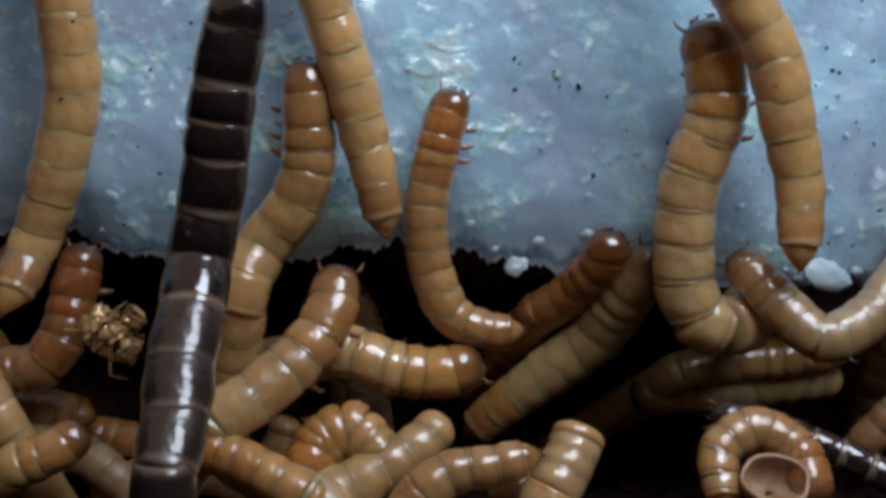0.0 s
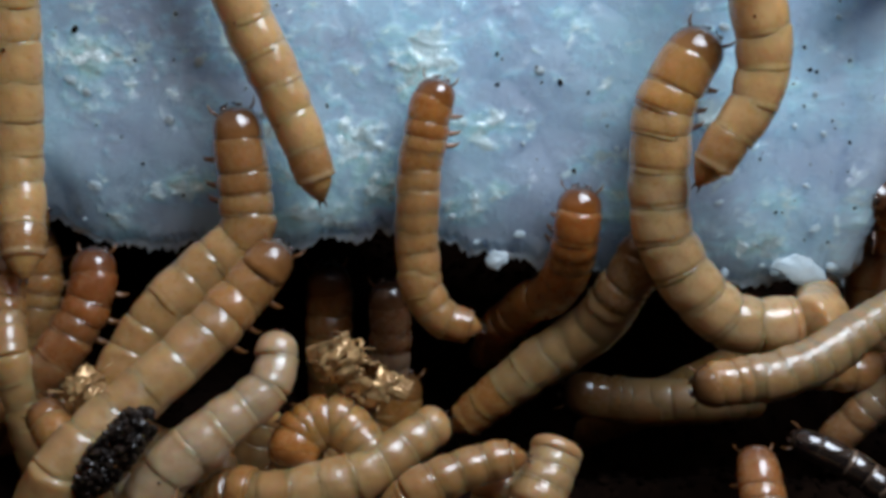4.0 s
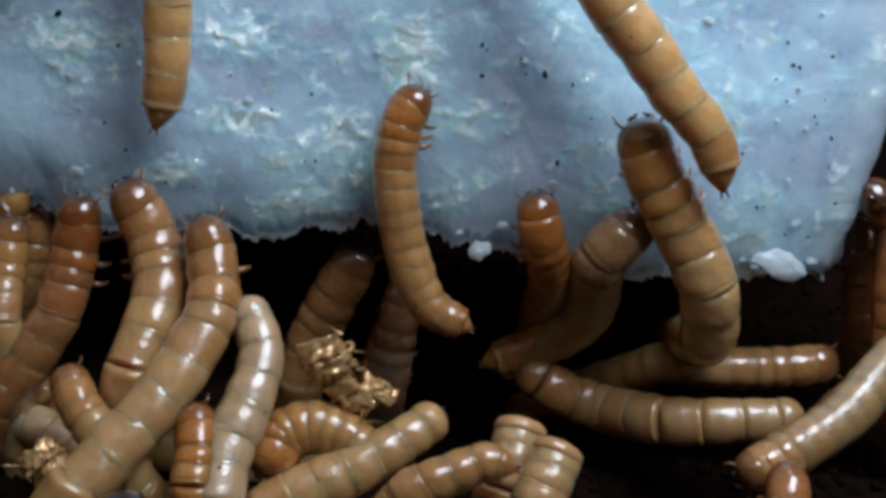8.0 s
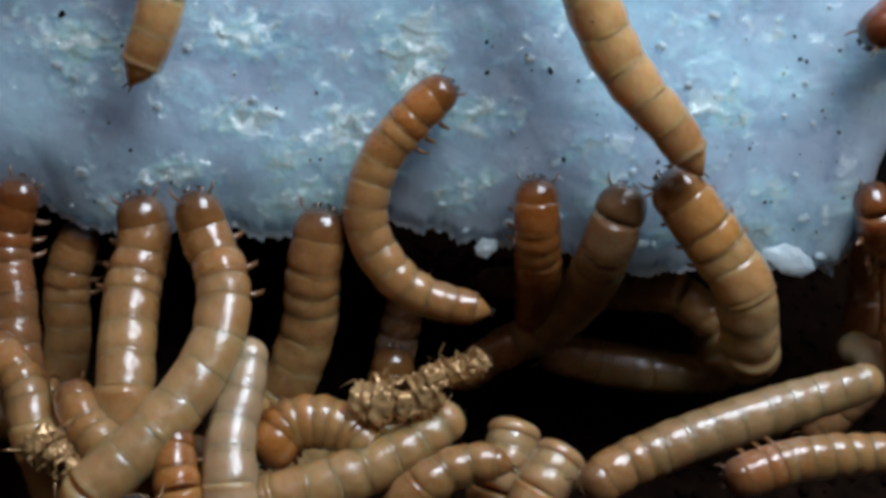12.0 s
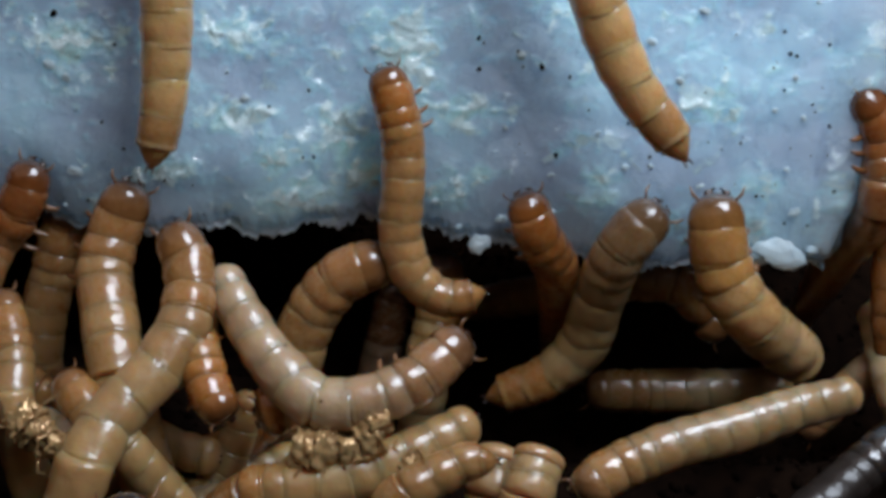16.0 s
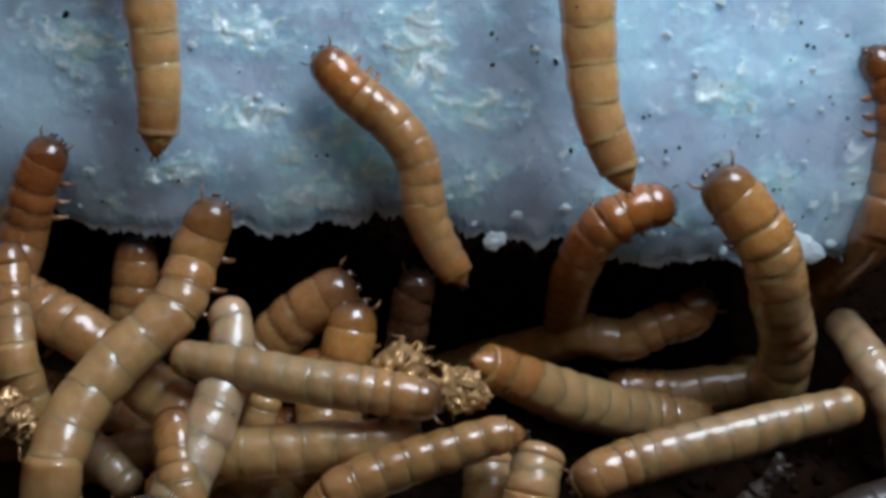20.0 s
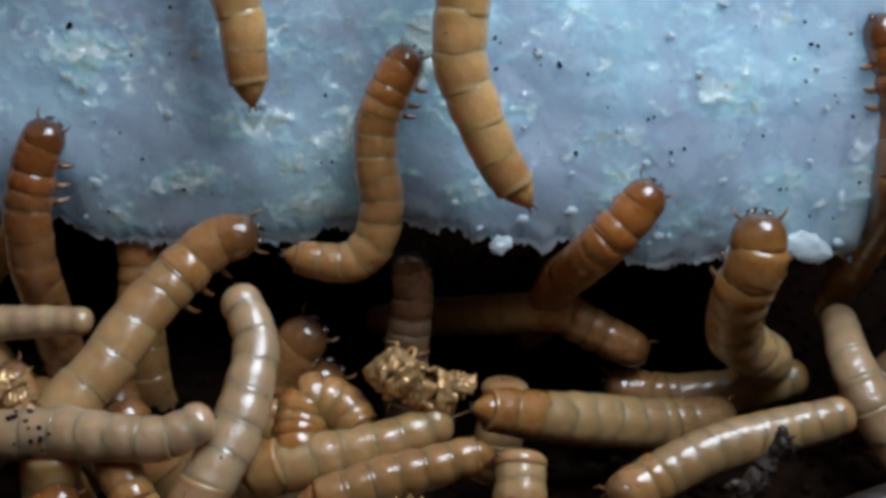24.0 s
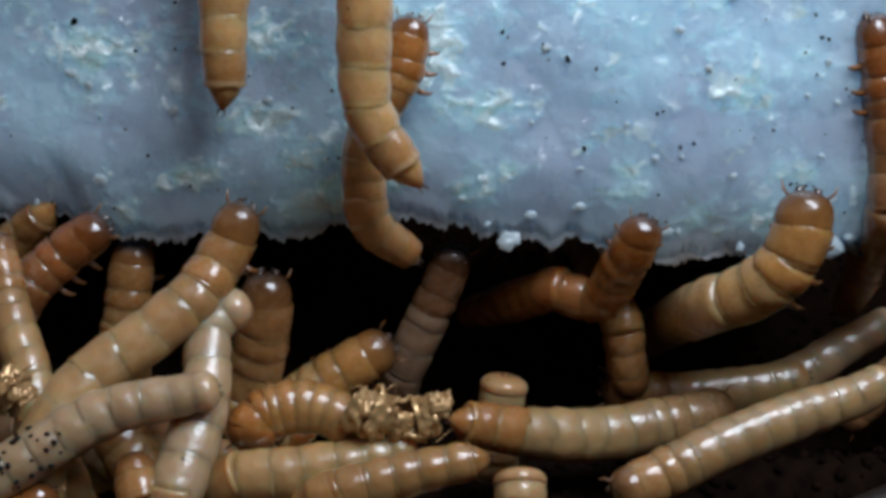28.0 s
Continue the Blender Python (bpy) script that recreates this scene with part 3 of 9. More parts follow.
def build_foam():
    right, left, back, top = 25.3, -60.0, 24.0, 56.0  # the right end leans outwards towards the top
    path = []
    for i in range(40):
        path.append((left + (-31.0 - left) * i / 40, 0.0, 0.0, -1.0))
    for i in range(500):
        path.append((-31.0 + (right - 1.6 + 31.0) * i / 499, 0.0, 0.0, -1.0))
    for i in range(1, 14):
        a = math.pi / 2 * i / 14
        path.append((right - 1.6 + 1.6 * math.sin(a), 1.6 - 1.6 * math.cos(a), math.sin(a), -math.cos(a)))
    for i in range(60):
        path.append((right, 1.6 + (back - 1.6) * i / 59, 1.0, 0.0))
    for i in range(1, 40):
        path.append((right + (left - right) * i / 40, back, 0.0, 1.0))
    for i in range(12):
        path.append((left, back - back * i / 12, -1.0, 0.0))
    rows, rough_rows = 170, 12
    verts, faces, torn = [], [], []
    m = len(path)
    for j in range(rows + 7):
        for x, y, nx, ny in path:
            zb = edge_z(x) + 0.55 * noise.fractal((x * 0.55, y * 0.4, 2.0), 1.0, 2.0, 3) + 0.34 * noise.noise((x * 2.1, y, 5)) + 0.30 * noise.noise((x * 4.7, y, 9))
            if j <= rows:
                if j <= rough_rows:
                    z = top + (47.0 - top) * j / rough_rows
                else:
                    z = 47.0 + (zb - 47.0) * (j - rough_rows) / (rows - rough_rows)
                d, pts = noise.voronoi((x / 3.4, y / 3.4, z / 3.4))
                ridge = min(d[1] - d[0], 0.35) / 0.35
                k = 0.10 * ridge + 0.42 * noise.fractal((x * 0.11, y * 0.11, z * 0.11), 1.0, 2.0, 2)
                amount = torn_amount(x + y, z) * (0.35 + 0.65 * step(0.3, 1.8, z - zb))
                k += shreds(x + y, z, amount)
                k -= undercut(x, z) if y < 1.7 else 0.0
                k -= 0.55 * step(1.1, 0.0, z - zb) ** 2
                lean = 0.15 * (z - 29) * step(right - 4, right - 1.5, x)
                k -= 0.25 * math.exp(-((x - right + 2.7) / 0.36) ** 2) * (y < 1.0) - 0.25 * step(right - 2.6, right - 1.6, x) * (y < 1.6)
                verts.append((x + nx * k + lean, y + ny * k, z))
                torn.append(amount)
            else:
                s = j - rows
                inset = (0, 0.7, 1.6, 3.0, 5.0, 8.0, 11.5)[s]
                rise = (0, -0.20, -0.1, 0.3, 0.7, 1.0, 1.2)[s] + 0.5 * noise.noise((x * 0.5, y * 0.5, s * 1.7))
                verts.append((x - nx * (inset + 0.55), y - ny * (inset + 0.55), zb + rise))
                torn.append(0.0)
    for j in range(rows + 6):
        for i in range(m):
            i2 = (i + 1) % m
            faces.append((j * m + i, j * m + i2, (j + 1) * m + i2, (j + 1) * m + i)[::-1])
    faces.append(tuple(range(m)))
    faces.append(tuple((rows + 6) * m + i for i in range(m))[::-1])
    me = mesh_of("foam_block", verts, faces, FOAM)
    me.attributes.new("torn", "FLOAT", "POINT").data.foreach_set("value", torn)
    return tagged(new("foam_block", me), "white polystyrene block tinted blue for cool light, gnawed ragged along its lower edge", "foam block")


foam = build_foam()


def flake(x, z, w, h, seed, y=-0.05, thick=0.34):
    """A torn bead standing proud of the foam's face."""
    rng = random.Random(seed)
    bm = bmesh.new()
    bmesh.ops.create_icosphere(bm, subdivisions=2, radius=1)
    for v in bm.verts:
        k = 1 + 0.45 * noise.noise(v.co * 1.3 + Vector((seed, 0, 0))) + 0.18 * noise.noise(v.co * 3.7 + Vector((0, seed, 0)))
        v.co = Vector((v.co.x * w / 2, v.co.y * thick, v.co.z * h / 2)) * k * MM
    me = bpy.data.meshes.new("torn_bead")
    bm.to_mesh(me)
    bm.free()
    me.materials.append(FLAKE)
    ob = piece("torn_bead", me, foam, pose(x * MM, y * MM, z * MM, 0, rng.uniform(-25, 25), 0))
    return ob


flake(2.2, 29.9, 1.47, 1.19, 1)
flake(20.7, 29.1, 3.0, 1.9, 2)

rng = random.Random(5)
for i in range(46):
    x, z = rng.uniform(-30, 24), rng.uniform(28, 46)
    if i < 7:
        z = edge_z(x) + rng.uniform(0.4, 1.6)
    if z < edge_z(x) + 0.3:
        continue
    w = rng.uniform(0.2, 0.6)
    off = undercut(x, z) - 0.42 * noise.fractal((x * 0.11, 0, z * 0.11), 1.0, 2.0, 2)
    flake(x, z, w * rng.uniform(0.8, 1.6), w, i + 40, off - 0.16, 0.16)


def build_specks():
    rng = random.Random(3)
    verts, faces = [], []
    spots = [(2.3, 40.5, 0.19), (6.0, 40.6, 0.23), (6.9, 35.3, 0.19), (20.7, 41.1, 0.15), (2.3, 42.3, 0.19), (2.6, 42.0, 0.11), (-22.4, 44.1, 0.27), (4.6, 41.5, 0.11), (-10.2, 38.5, 0.11), (-19.0, 36.1, 0.15), (19.1, 32.6, 0.15), (8.8, 38.0, 0.11), (4.9, 40.6, 0.11), (-12.6, 40.5, 0.11), (23.2, 36.8, 0.15), (22.1, 38.1, 0.11), (20.4, 39.0, 0.11), (20.3, 42.4, 0.15)]
    for x, z, r in spots:
        nugget((x, undercut(x, z) - 0.20 - 0.42 * noise.fractal((x * 0.11, 0, z * 0.11), 1.0, 2.0, 2), z), r, rng, verts, faces)
    for _ in range(60):
        x, z = rng.uniform(-28, 25.3 - 0.6), rng.uniform(30, 47)
        if rng.random() < 0.35:
            x = rng.uniform(10, 25.3 - 0.6)
        if z > edge_z(x) + 0.5:
            nugget((x, undercut(x, z) - 0.20 - 0.42 * noise.fractal((x * 0.11, 0, z * 0.11), 1.0, 2.0, 2), z), rng.choice((0.06, 0.08, 0.10, 0.14)), rng, verts, faces)
    tagged(new("frass_specks", mesh_of("frass_specks", verts, faces, SPECK)), "tiny dark frass specks stuck to the foam", "frass", kind="stuff")


build_specks()


# ---- shed skins and debris ----
def shed_skin(name, label, n=7, width=2.6, pitch=1.0, seed=1, bend=0.25, material=HUSK, crumple=1.0):
    """A crumpled empty skin: torn thin rings in a bent row."""
    thing = new(name)
    thing.empty_display_size = 0.002
    tagged(thing, label, "shed skin")
    rng = random.Random(seed)
    ang, x, z = -bend * n / 2, 0.0, 0.0
    for i in range(n):
        ang += bend
        x += pitch * math.cos(ang)
        z += pitch * math.sin(ang)
        r = width / 2 * (1 - crumple * rng.uniform(-0.05, 0.25))
        verts, faces = [], []
        around, along = 40, 8
        span = rng.uniform(3.4, 5.6) if crumple > 0.5 else 6.28
        off = rng.uniform(0, 6)
        for j in range(along):
            swell = 1 - (0.24 if crumple < 0.5 else 0.0) * ((j / (along - 1) - 0.5) * 2) ** 2
            for k in range(around):
                a = off + span * k / (around - 1)
                rr = r * (1 + 0.34 * crumple * noise.noise((math.cos(a) * 2, math.sin(a) * 2, i * 3 + j * 0.5 + seed)) + 0.20 * crumple * noise.noise((math.cos(a) * 5, math.sin(a) * 5, i * 5 + j * 0.4 + seed)))
                verts.append((rr * swell * math.cos(a), rr * swell * 0.8 * math.sin(a), (j / (along - 1) - 0.5) * pitch * 1.6 + 0.2 * noise.noise((a * 2, j, i + seed))))
        for j in range(along - 1):
            for k in range(around - 1):
                p = j * around + k
                faces.append((p, p + 1, p + around + 1, p + around))
        me = mesh_of("skin_ring", verts, faces, material)
        ob = piece("skin_ring", me, thing, Matrix.Translation(at(x - pitch * n / 2, 0, z)) @ Euler((crumple * rng.uniform(-0.35, 0.35), radians(90) - ang + crumple * rng.uniform(-0.3, 0.3), crumple * rng.uniform(-0.3, 0.3))).to_matrix().to_4x4())
        mod = ob.modifiers.new("thickness", "SOLIDIFY")
        mod.thickness = 0.00008
    for i in range(2 * n if crumple > 0.5 else 6):
        a = rng.uniform(0, 6.3)
        px = rng.uniform(-0.5, 0.5) * pitch * n
        p0 = Vector((px, math.cos(a) * width * 0.3, math.sin(a) * width * 0.3))
        p1 = p0 + Vector((rng.uniform(-0.9, 0.9), math.cos(a) * 0.8, math.sin(a) * 0.8))
        p2 = p1 + Vector((rng.uniform(-0.9, 0.9), rng.uniform(-0.6, 0.3), rng.uniform(-0.8, 0.8)))
        v, f = tube([p0, p1, p2], [0.075, 0.06, 0.02], 6)
        piece("empty_leg", mesh_of("empty_leg", v, f, material), thing)
    return thing


def grain_lump(name, label):
    """A sausage of pressed black granules."""
    rng = random.Random(8)
    verts, faces = [], []
    for i in range(420):
        u = rng.uniform(-1, 1)
        a = rng.uniform(0, 6.3)
        r = 1.05 * math.sqrt(max(0, 1 - u ** 4)) * rng.uniform(0.75, 1.0)
        nugget((r * math.cos(a), r * math.sin(a), u * 2.9), rng.uniform(0.16, 0.30), rng, verts, faces, 0.9)
    return tagged(new(name, mesh_of(name, verts, faces, DUNG, False)), label, "frass")


def husk_cup(name, label):
    """A thin half-open shell with a curled rim."""
    verts, faces = [], []
    around, rows = 28, 9
    for j in range(rows):
        th = 0.12 + 1.55 * j / (rows - 1)
        for i in range(around):
            a = 2 * math.pi * i / around
            r = 1.7 * (1 + 0.10 * noise.noise((math.cos(a) * 1.5, math.sin(a) * 1.5, th)))
            verts.append((r * math.sin(th) * math.cos(a), -r * math.cos(th) * 0.0 + r * math.sin(th) * math.sin(a) * 0.8, -r * math.cos(th)))
    for j in range(rows - 1):
        for i in range(around):
            i2 = (i + 1) % around
            faces.append((j * around + i, j * around + i2, (j + 1) * around + i2, (j + 1) * around + i))
    ob = new(name, mesh_of(name, verts, faces, CUP))
    mod = ob.modifiers.new("thickness", "SOLIDIFY")
    mod.thickness = 0.00018
    return tagged(ob, label, "husk")


def stalk(name, label):
    """A crumbly dried stalk: a tapering rough stem, a side shoot and frayed flakes at its head."""
    rng = random.Random(17)
    thing = new(name)
    thing.empty_display_size = 0.002
    tagged(thing, label, "debris")
    runs = (("stem", [(-1.6, 0, -2.6), (-1.0, 0.1, -1.5), (-0.4, 0, -0.5), (0.2, -0.1, 0.6), (0.5, 0, 1.5), (0.3, 0.1, 2.1)], [0.75, 0.62, 0.55, 0.42, 0.40, 0.16]),
            ("side_shoot", [(0.2, 0, 0.5), (0.9, -0.1, 1.0), (1.4, 0, 1.1)], [0.30, 0.26, 0.08]),
            ("side_shoot", [(-0.9, 0, -1.4), (-1.7, -0.3, -1.0), (-2.2, -0.2, -1.2)], [0.34, 0.24, 0.10]))
    for part_name, pts, radii in runs:
        fine, wide = [], []
        for (p, q), (r0, r1) in zip(zip(pts, pts[1:]), zip(radii, radii[1:])):
            for k in range(4):
                u = k / 4
                fine.append([a + (b - a) * u + rng.uniform(-0.09, 0.09) for a, b in zip(p, q)])
                wide.append((r0 + (r1 - r0) * u) * rng.uniform(0.7, 1.25))
        fine.append(pts[-1])
        wide.append(radii[-1])
        v, f = tube(fine, wide, 9)
        piece(part_name, mesh_of(part_name, v, f, TWIG, False), thing)
    for i in range(12):
        verts, faces = [], []
        u = rng.random()
        nugget((-1.4 + 2.0 * u + rng.uniform(-0.5, 0.5), rng.uniform(-0.5, 0.0), -2.3 + 4.2 * u), rng.uniform(0.2, 0.5), rng, verts, faces, 0.35)
        piece("bark_flake", mesh_of("bark_flake", verts, faces, TWIG, False), thing)
    return thing


dry_stalk = stalk("dried_stalk", "dark crumbly bit of dried stalk on the pile")
moult = shed_skin("shed_skin", "golden crumpled shed larva skin lying on the pile", 7, 2.6, 0.72, 3, 0.12)
moult_small = shed_skin("shed_skin", "small brown crumpled shed skin among the larvae", 3, 1.9, 0.6, 9, 0.2)
moult_large = shed_skin("shed_skin", "large golden shed skin torn open along its back", 11, 2.6, 0.95, 21, 0.03, HUSK, 0.9)
moult_left = shed_skin("shed_skin", "brown shed skin wedged between larvae", 4, 2.0, 0.7, 31, 0.1)
lump = grain_lump("granule_lump", "black granular lump of pressed frass")
cup = husk_cup("pupal_husk", "pale open husk cup among the larvae")

# ---- larvae that lie still deep in the pile ----
still = []
still.append(Crawler("mealworm", 2.99, 16.7, 11, "pale", "f", -58, "pale larva lying still deep in the pile", False, 200))
still[-1].rest((-20.9, -3.1, 13.0), (-16.8, -3.3, 12.8), (-13.1, -3.1, 13.7), (-9.8, -2.5, 15.6), (-7.0, -1.6, 18.6))
still.append(Crawler("mealworm", 2.99, 16.7, 11, "tan", "f", -32, "tan larva lying still deep in the pile", False, 201))
still[-1].rest((-36.3, -1.3, 15.3), (-34.0, -1.2, 18.9), (-30.9, -1.6, 21.2), (-27.3, -2.3, 22.2), (-23.0, -3.5, 21.9))
still.append(Crawler("mealworm", 2.66, 14.9, 11, "grey", "f", 36, "greyish larva lying still deep in the pile", False, 202))
still[-1].rest((-33.5, -3.3, 16.6), (-29.9, -3.4, 19.5), (-26.3, -3.9, 20.5), (-22.6, -5.0, 19.7), (-18.9, -6.7, 17.0))
still.append(Crawler("mealworm", 2.50, 14.0, 11, "amber", "f", 35, "amber larva lying still deep in the pile", False, 203))
still[-1].rest((-21.2, -2.1, 16.0), (-17.5, -2.7, 15.8), (-13.9, -3.5, 15.2), (-10.4, -4.3, 14.3), (-6.9, -5.3, 12.9))
still.append(Crawler("mealworm", 2.49, 14.0, 11, "pale", "f", 9, "pale larva lying still deep in the pile", False, 204))
still[-1].rest((-23.7, -3.0, 12.8), (-19.2, -3.6, 13.1), (-15.8, -3.8, 14.7), (-13.2, -3.5, 17.5), (-11.6, -2.8, 21.7))
still.append(Crawler("mealworm", 2.77, 15.5, 11, "tan", "f", 44, "tan larva lying still deep in the pile", False, 205))
still[-1].rest((-28.2, -3.7, 16.2), (-24.4, -3.6, 15.7), (-20.7, -3.4, 15.6), (-16.9, -3.0, 16.0), (-13.2, -2.6, 16.8))
still.append(Crawler("mealworm", 2.73, 15.3, 11, "orange", "f", -55, "orange larva lying still deep in the pile", False, 206))
still[-1].rest((-24.5, -2.9, 17.7), (-20.5, -3.0, 16.8), (-16.8, -2.8, 16.9), (-13.2, -2.3, 17.9), (-9.7, -1.6, 19.9))
still.append(Crawler("mealworm", 2.51, 14.1, 11, "grey", "f", 11, "greyish larva lying still deep in the pile", False, 207))
still[-1].rest((-26.0, -4.3, 12.3), (-22.4, -4.9, 13.4), (-18.9, -5.4, 14.5), (-15.4, -6.0, 15.6), (-11.8, -6.6, 16.7))
still.append(Crawler("mealworm", 2.60, 14.6, 11, "pale", "f", -52, "pale larva lying still deep in the pile", False, 208))
still[-1].rest((-22.1, -3.7, 16.3), (-18.4, -3.1, 15.9), (-14.7, -2.5, 15.9), (-11.0, -1.7, 16.4), (-7.4, -0.7, 17.1))
still.append(Crawler("mealworm", 2.55, 14.3, 11, "tan", "f", -18, "tan larva lying still deep in the pile", False, 209))
still[-1].rest((-27.3, -2.4, 12.4), (-23.9, -3.0, 13.9), (-20.4, -3.7, 15.0), (-16.8, -4.6, 15.7), (-13.1, -5.5, 16.1))
still.append(Crawler("mealworm", 2.48, 13.9, 11, "grey", "f", 35, "greyish larva lying still deep in the pile", False, 210))
still[-1].rest((-24.4, -3.5, 12.4), (-20.9, -4.2, 13.6), (-17.4, -5.0, 14.6), (-13.8, -5.8, 15.5), (-10.2, -6.6, 16.2))
still.append(Crawler("mealworm", 2.71, 15.2, 11, "amber", "f", -19, "amber larva lying still deep in the pile", False, 211))
still[-1].rest((-26.7, -0.6, 19.8), (-22.9, -1.0, 19.6), (-19.3, -1.6, 18.7), (-15.9, -2.5, 17.1), (-12.9, -3.5, 14.8))
still.append(Crawler("mealworm", 2.80, 15.7, 11, "pale", "f", -3, "pale larva lying still deep in the pile", False, 212))
still[-1].rest((-26.5, -4.9, 11.1), (-24.4, -4.1, 15.2), (-21.5, -3.9, 17.7), (-17.8, -4.1, 18.7), (-13.3, -4.9, 18.2))
still.append(Crawler("mealworm", 2.64, 14.8, 11, "tan", "f", -44, "tan larva lying still deep in the pile", False, 213))
still[-1].rest((-35.1, -0.7, 17.5), (-31.4, -1.3, 17.3), (-27.7, -1.9, 17.2), (-24.0, -2.5, 17.2), (-20.3, -3.0, 17.3))
still.append(Crawler("mealworm", 2.99, 24.5, 11, "pale", "f", -41, "pale larva lying still deep in the pile", False, 214))
still[-1].rest((-16.5, -9.7, 12.6), (-12.5, -9.2, 14.9), (-8.5, -9.1, 15.7), (-4.5, -9.5, 14.8), (-0.6, -10.4, 12.3))
still.append(Crawler("mealworm", 2.44, 20.0, 11, "tan", "f", -53, "tan larva lying still deep in the pile", False, 215))
still[-1].rest((-16.6, -10.0, 11.2), (-12.6, -9.6, 10.7), (-8.6, -9.1, 10.8), (-4.7, -8.3, 11.5), (-0.9, -7.4, 12.9))
still.append(Crawler("mealworm", 2.50, 20.5, 11, "grey", "f", 51, "greyish larva lying still deep in the pile", False, 216))
still[-1].rest((-16.7, -8.3, 10.7), (-13.2, -7.7, 14.0), (-9.4, -7.6, 15.5), (-5.3, -8.0, 15.2), (-0.9, -9.0, 13.2))
still.append(Crawler("mealworm", 2.42, 19.9, 11, "tan", "f", -12, "tan larva lying still deep in the pile", False, 217))
still[-1].rest((37.2, 2.3, 14.6), (33.2, 4.3, 18.5), (31.0, 5.8, 23.0), (30.7, 6.7, 27.9), (32.2, 7.0, 33.4))
still.append(Crawler("mealworm", 2.66, 21.9, 11, "orange", "f", -40, "orange larva lying still deep in the pile", False, 218))
still[-1].rest((31.3, 1.3, 14.6), (29.7, 1.7, 19.4), (28.8, 1.9, 24.3), (28.6, 1.9, 29.3), (29.0, 1.7, 34.4))
still.append(Crawler("mealworm", 2.57, 21.1, 11, "grey", "f", -21, "greyish larva lying still deep in the pile", False, 219))
still[-1].rest((24.4, 4.9, 15.1), (27.6, 4.2, 18.9), (31.2, 3.3, 22.3), (35.1, 2.2, 25.3), (39.3, 1.0, 27.9))
still.append(Crawler("mealworm", 2.51, 20.6, 11, "pale", "f", 11, "pale larva lying still deep in the pile", False, 220))
still[-1].rest((-25.7, -0.2, 15.8), (-28.7, 0.5, 20.3), (-31.5, 1.1, 25.0), (-34.2, 1.7, 29.8), (-36.6, 2.2, 34.7))
still.append(Crawler("mealworm", 2.90, 23.8, 11, "tan", "f", 15, "tan larva lying still deep in the pile", False, 221))
still[-1].rest((-38.8, 4.9, 16.3), (-36.6, 4.4, 21.4), (-33.6, 3.5, 26.0), (-29.9, 2.4, 29.9), (-25.4, 1.0, 33.3))
still.append(Crawler("mealworm", 2.62, 21.5, 11, "grey", "f", 56, "greyish larva lying still deep in the pile", False, 222))
still[-1].rest((-31.0, 3.0, 13.9), (-31.8, 2.5, 19.4), (-32.7, 2.0, 24.8), (-33.9, 1.6, 30.1), (-35.2, 1.3, 35.4))
still.append(Crawler("mealworm", 2.88, 23.7, 11, "amber", "f", -43, "amber larva lying still deep in the pile", False, 223))
still[-1].rest((-24.0, -0.1, 18.0), (-29.2, 1.9, 21.2), (-32.8, 3.3, 25.3), (-34.7, 4.1, 30.4), (-35.1, 4.4, 36.5))

# ---- larvae that crawl ----
centre = Crawler("mealworm", 2.67, 20.3, 12, "amber", "f", 20, "slim amber larva reared up against the foam", True, 1)
hang_left = Crawler("mealworm", 3.00, 28.5, 13, "straw", "u", 0, "tan banded larva hanging head-up down the foam face", True, 2)
hang_corner = Crawler("mealworm", 3.23, 30.7, 13, "straw", "u", 0, "thick tan larva hanging over the corner of the foam", True, 3)
dark_worm = Crawler("black_larva", 3.39, 32.2, 13, "black", "h", 0, "large black-banded larva with pale joints, sinking into the pile", False, 4, "black larva", "black larvae")
left_climber = Crawler("mealworm", 3.25, 27.6, 13, "tan", "h", -25, "broad tan larva with dark head climbing the foam", True, 5)
speckled = Crawler("mealworm", 2.72, 21.8, 13, "grey", "t", 0, "pale larva dusted with black specks, lying across the pile", True, 6)
front_left = Crawler("mealworm", 3.08, 30.8, 13, "pale", "h", 10, "long glossy pale larva leaning on the pile", True, 7)
front_grey = Crawler("mealworm", 2.99, 19.4, 10, "grey", "t", -10, "greyish translucent larva lying over the pile", True, 8)
ring_worm = Crawler("mealworm", 3.55, 30.2, 13, "banded", "b", 15, "thick larva with dark brown ring lines propped on the foam edge", True, 9)
hang_right = Crawler("mealworm", 3.00, 30.0, 13, "straw", "u", 0, "long yellow-tan larva hanging down the foam face", True, 10)
small_orange = Crawler("mealworm", 2.91, 21.8, 12, "orange", "h", 0, "short orange larva peeping out under the foam edge", True, 11)
grey_middle = Crawler("mealworm", 3.38, 21.8, 10, "dusky", "f", 0, "tan larva with orange front rings stretched out under the foam", False, 12)
pale_low = Crawler("mealworm", 3.00, 16.5, 9, "pale", "t", 10, "plump pale larva lying low in the pile", False, 13)
curled = Crawler("mealworm", 3.05, 10.0, 8, "honey", "f", 0, "honey-coloured larva curled up on its side", True, 14)
amber_low = Crawler("mealworm", 2.64, 19.8, 12, "ringed", "t", 15, "glossy pinkish dark-ringed larva wedged in the pile", True, 15)
knob_pale = Crawler("mealworm", 3.16, 15.8, 13, "cream", "t", 0, "cream larva standing on end in the pile", False, 16)
knob_back = Crawler("mealworm", 3.31, 16.6, 13, "cream", "t", 0, "cream larva end showing behind the others", False, 17)
dark_low = Crawler("black_larva", 1.76, 19.3, 13, "black", "h", 0, "thin shiny black larva at the pile's edge", True, 18, "black larva", "black larvae")
arched = Crawler("mealworm", 2.35, 12.9, 9, "ringed", "f", 0, "tan dark-ringed larva arched like a hoop", True, 19)
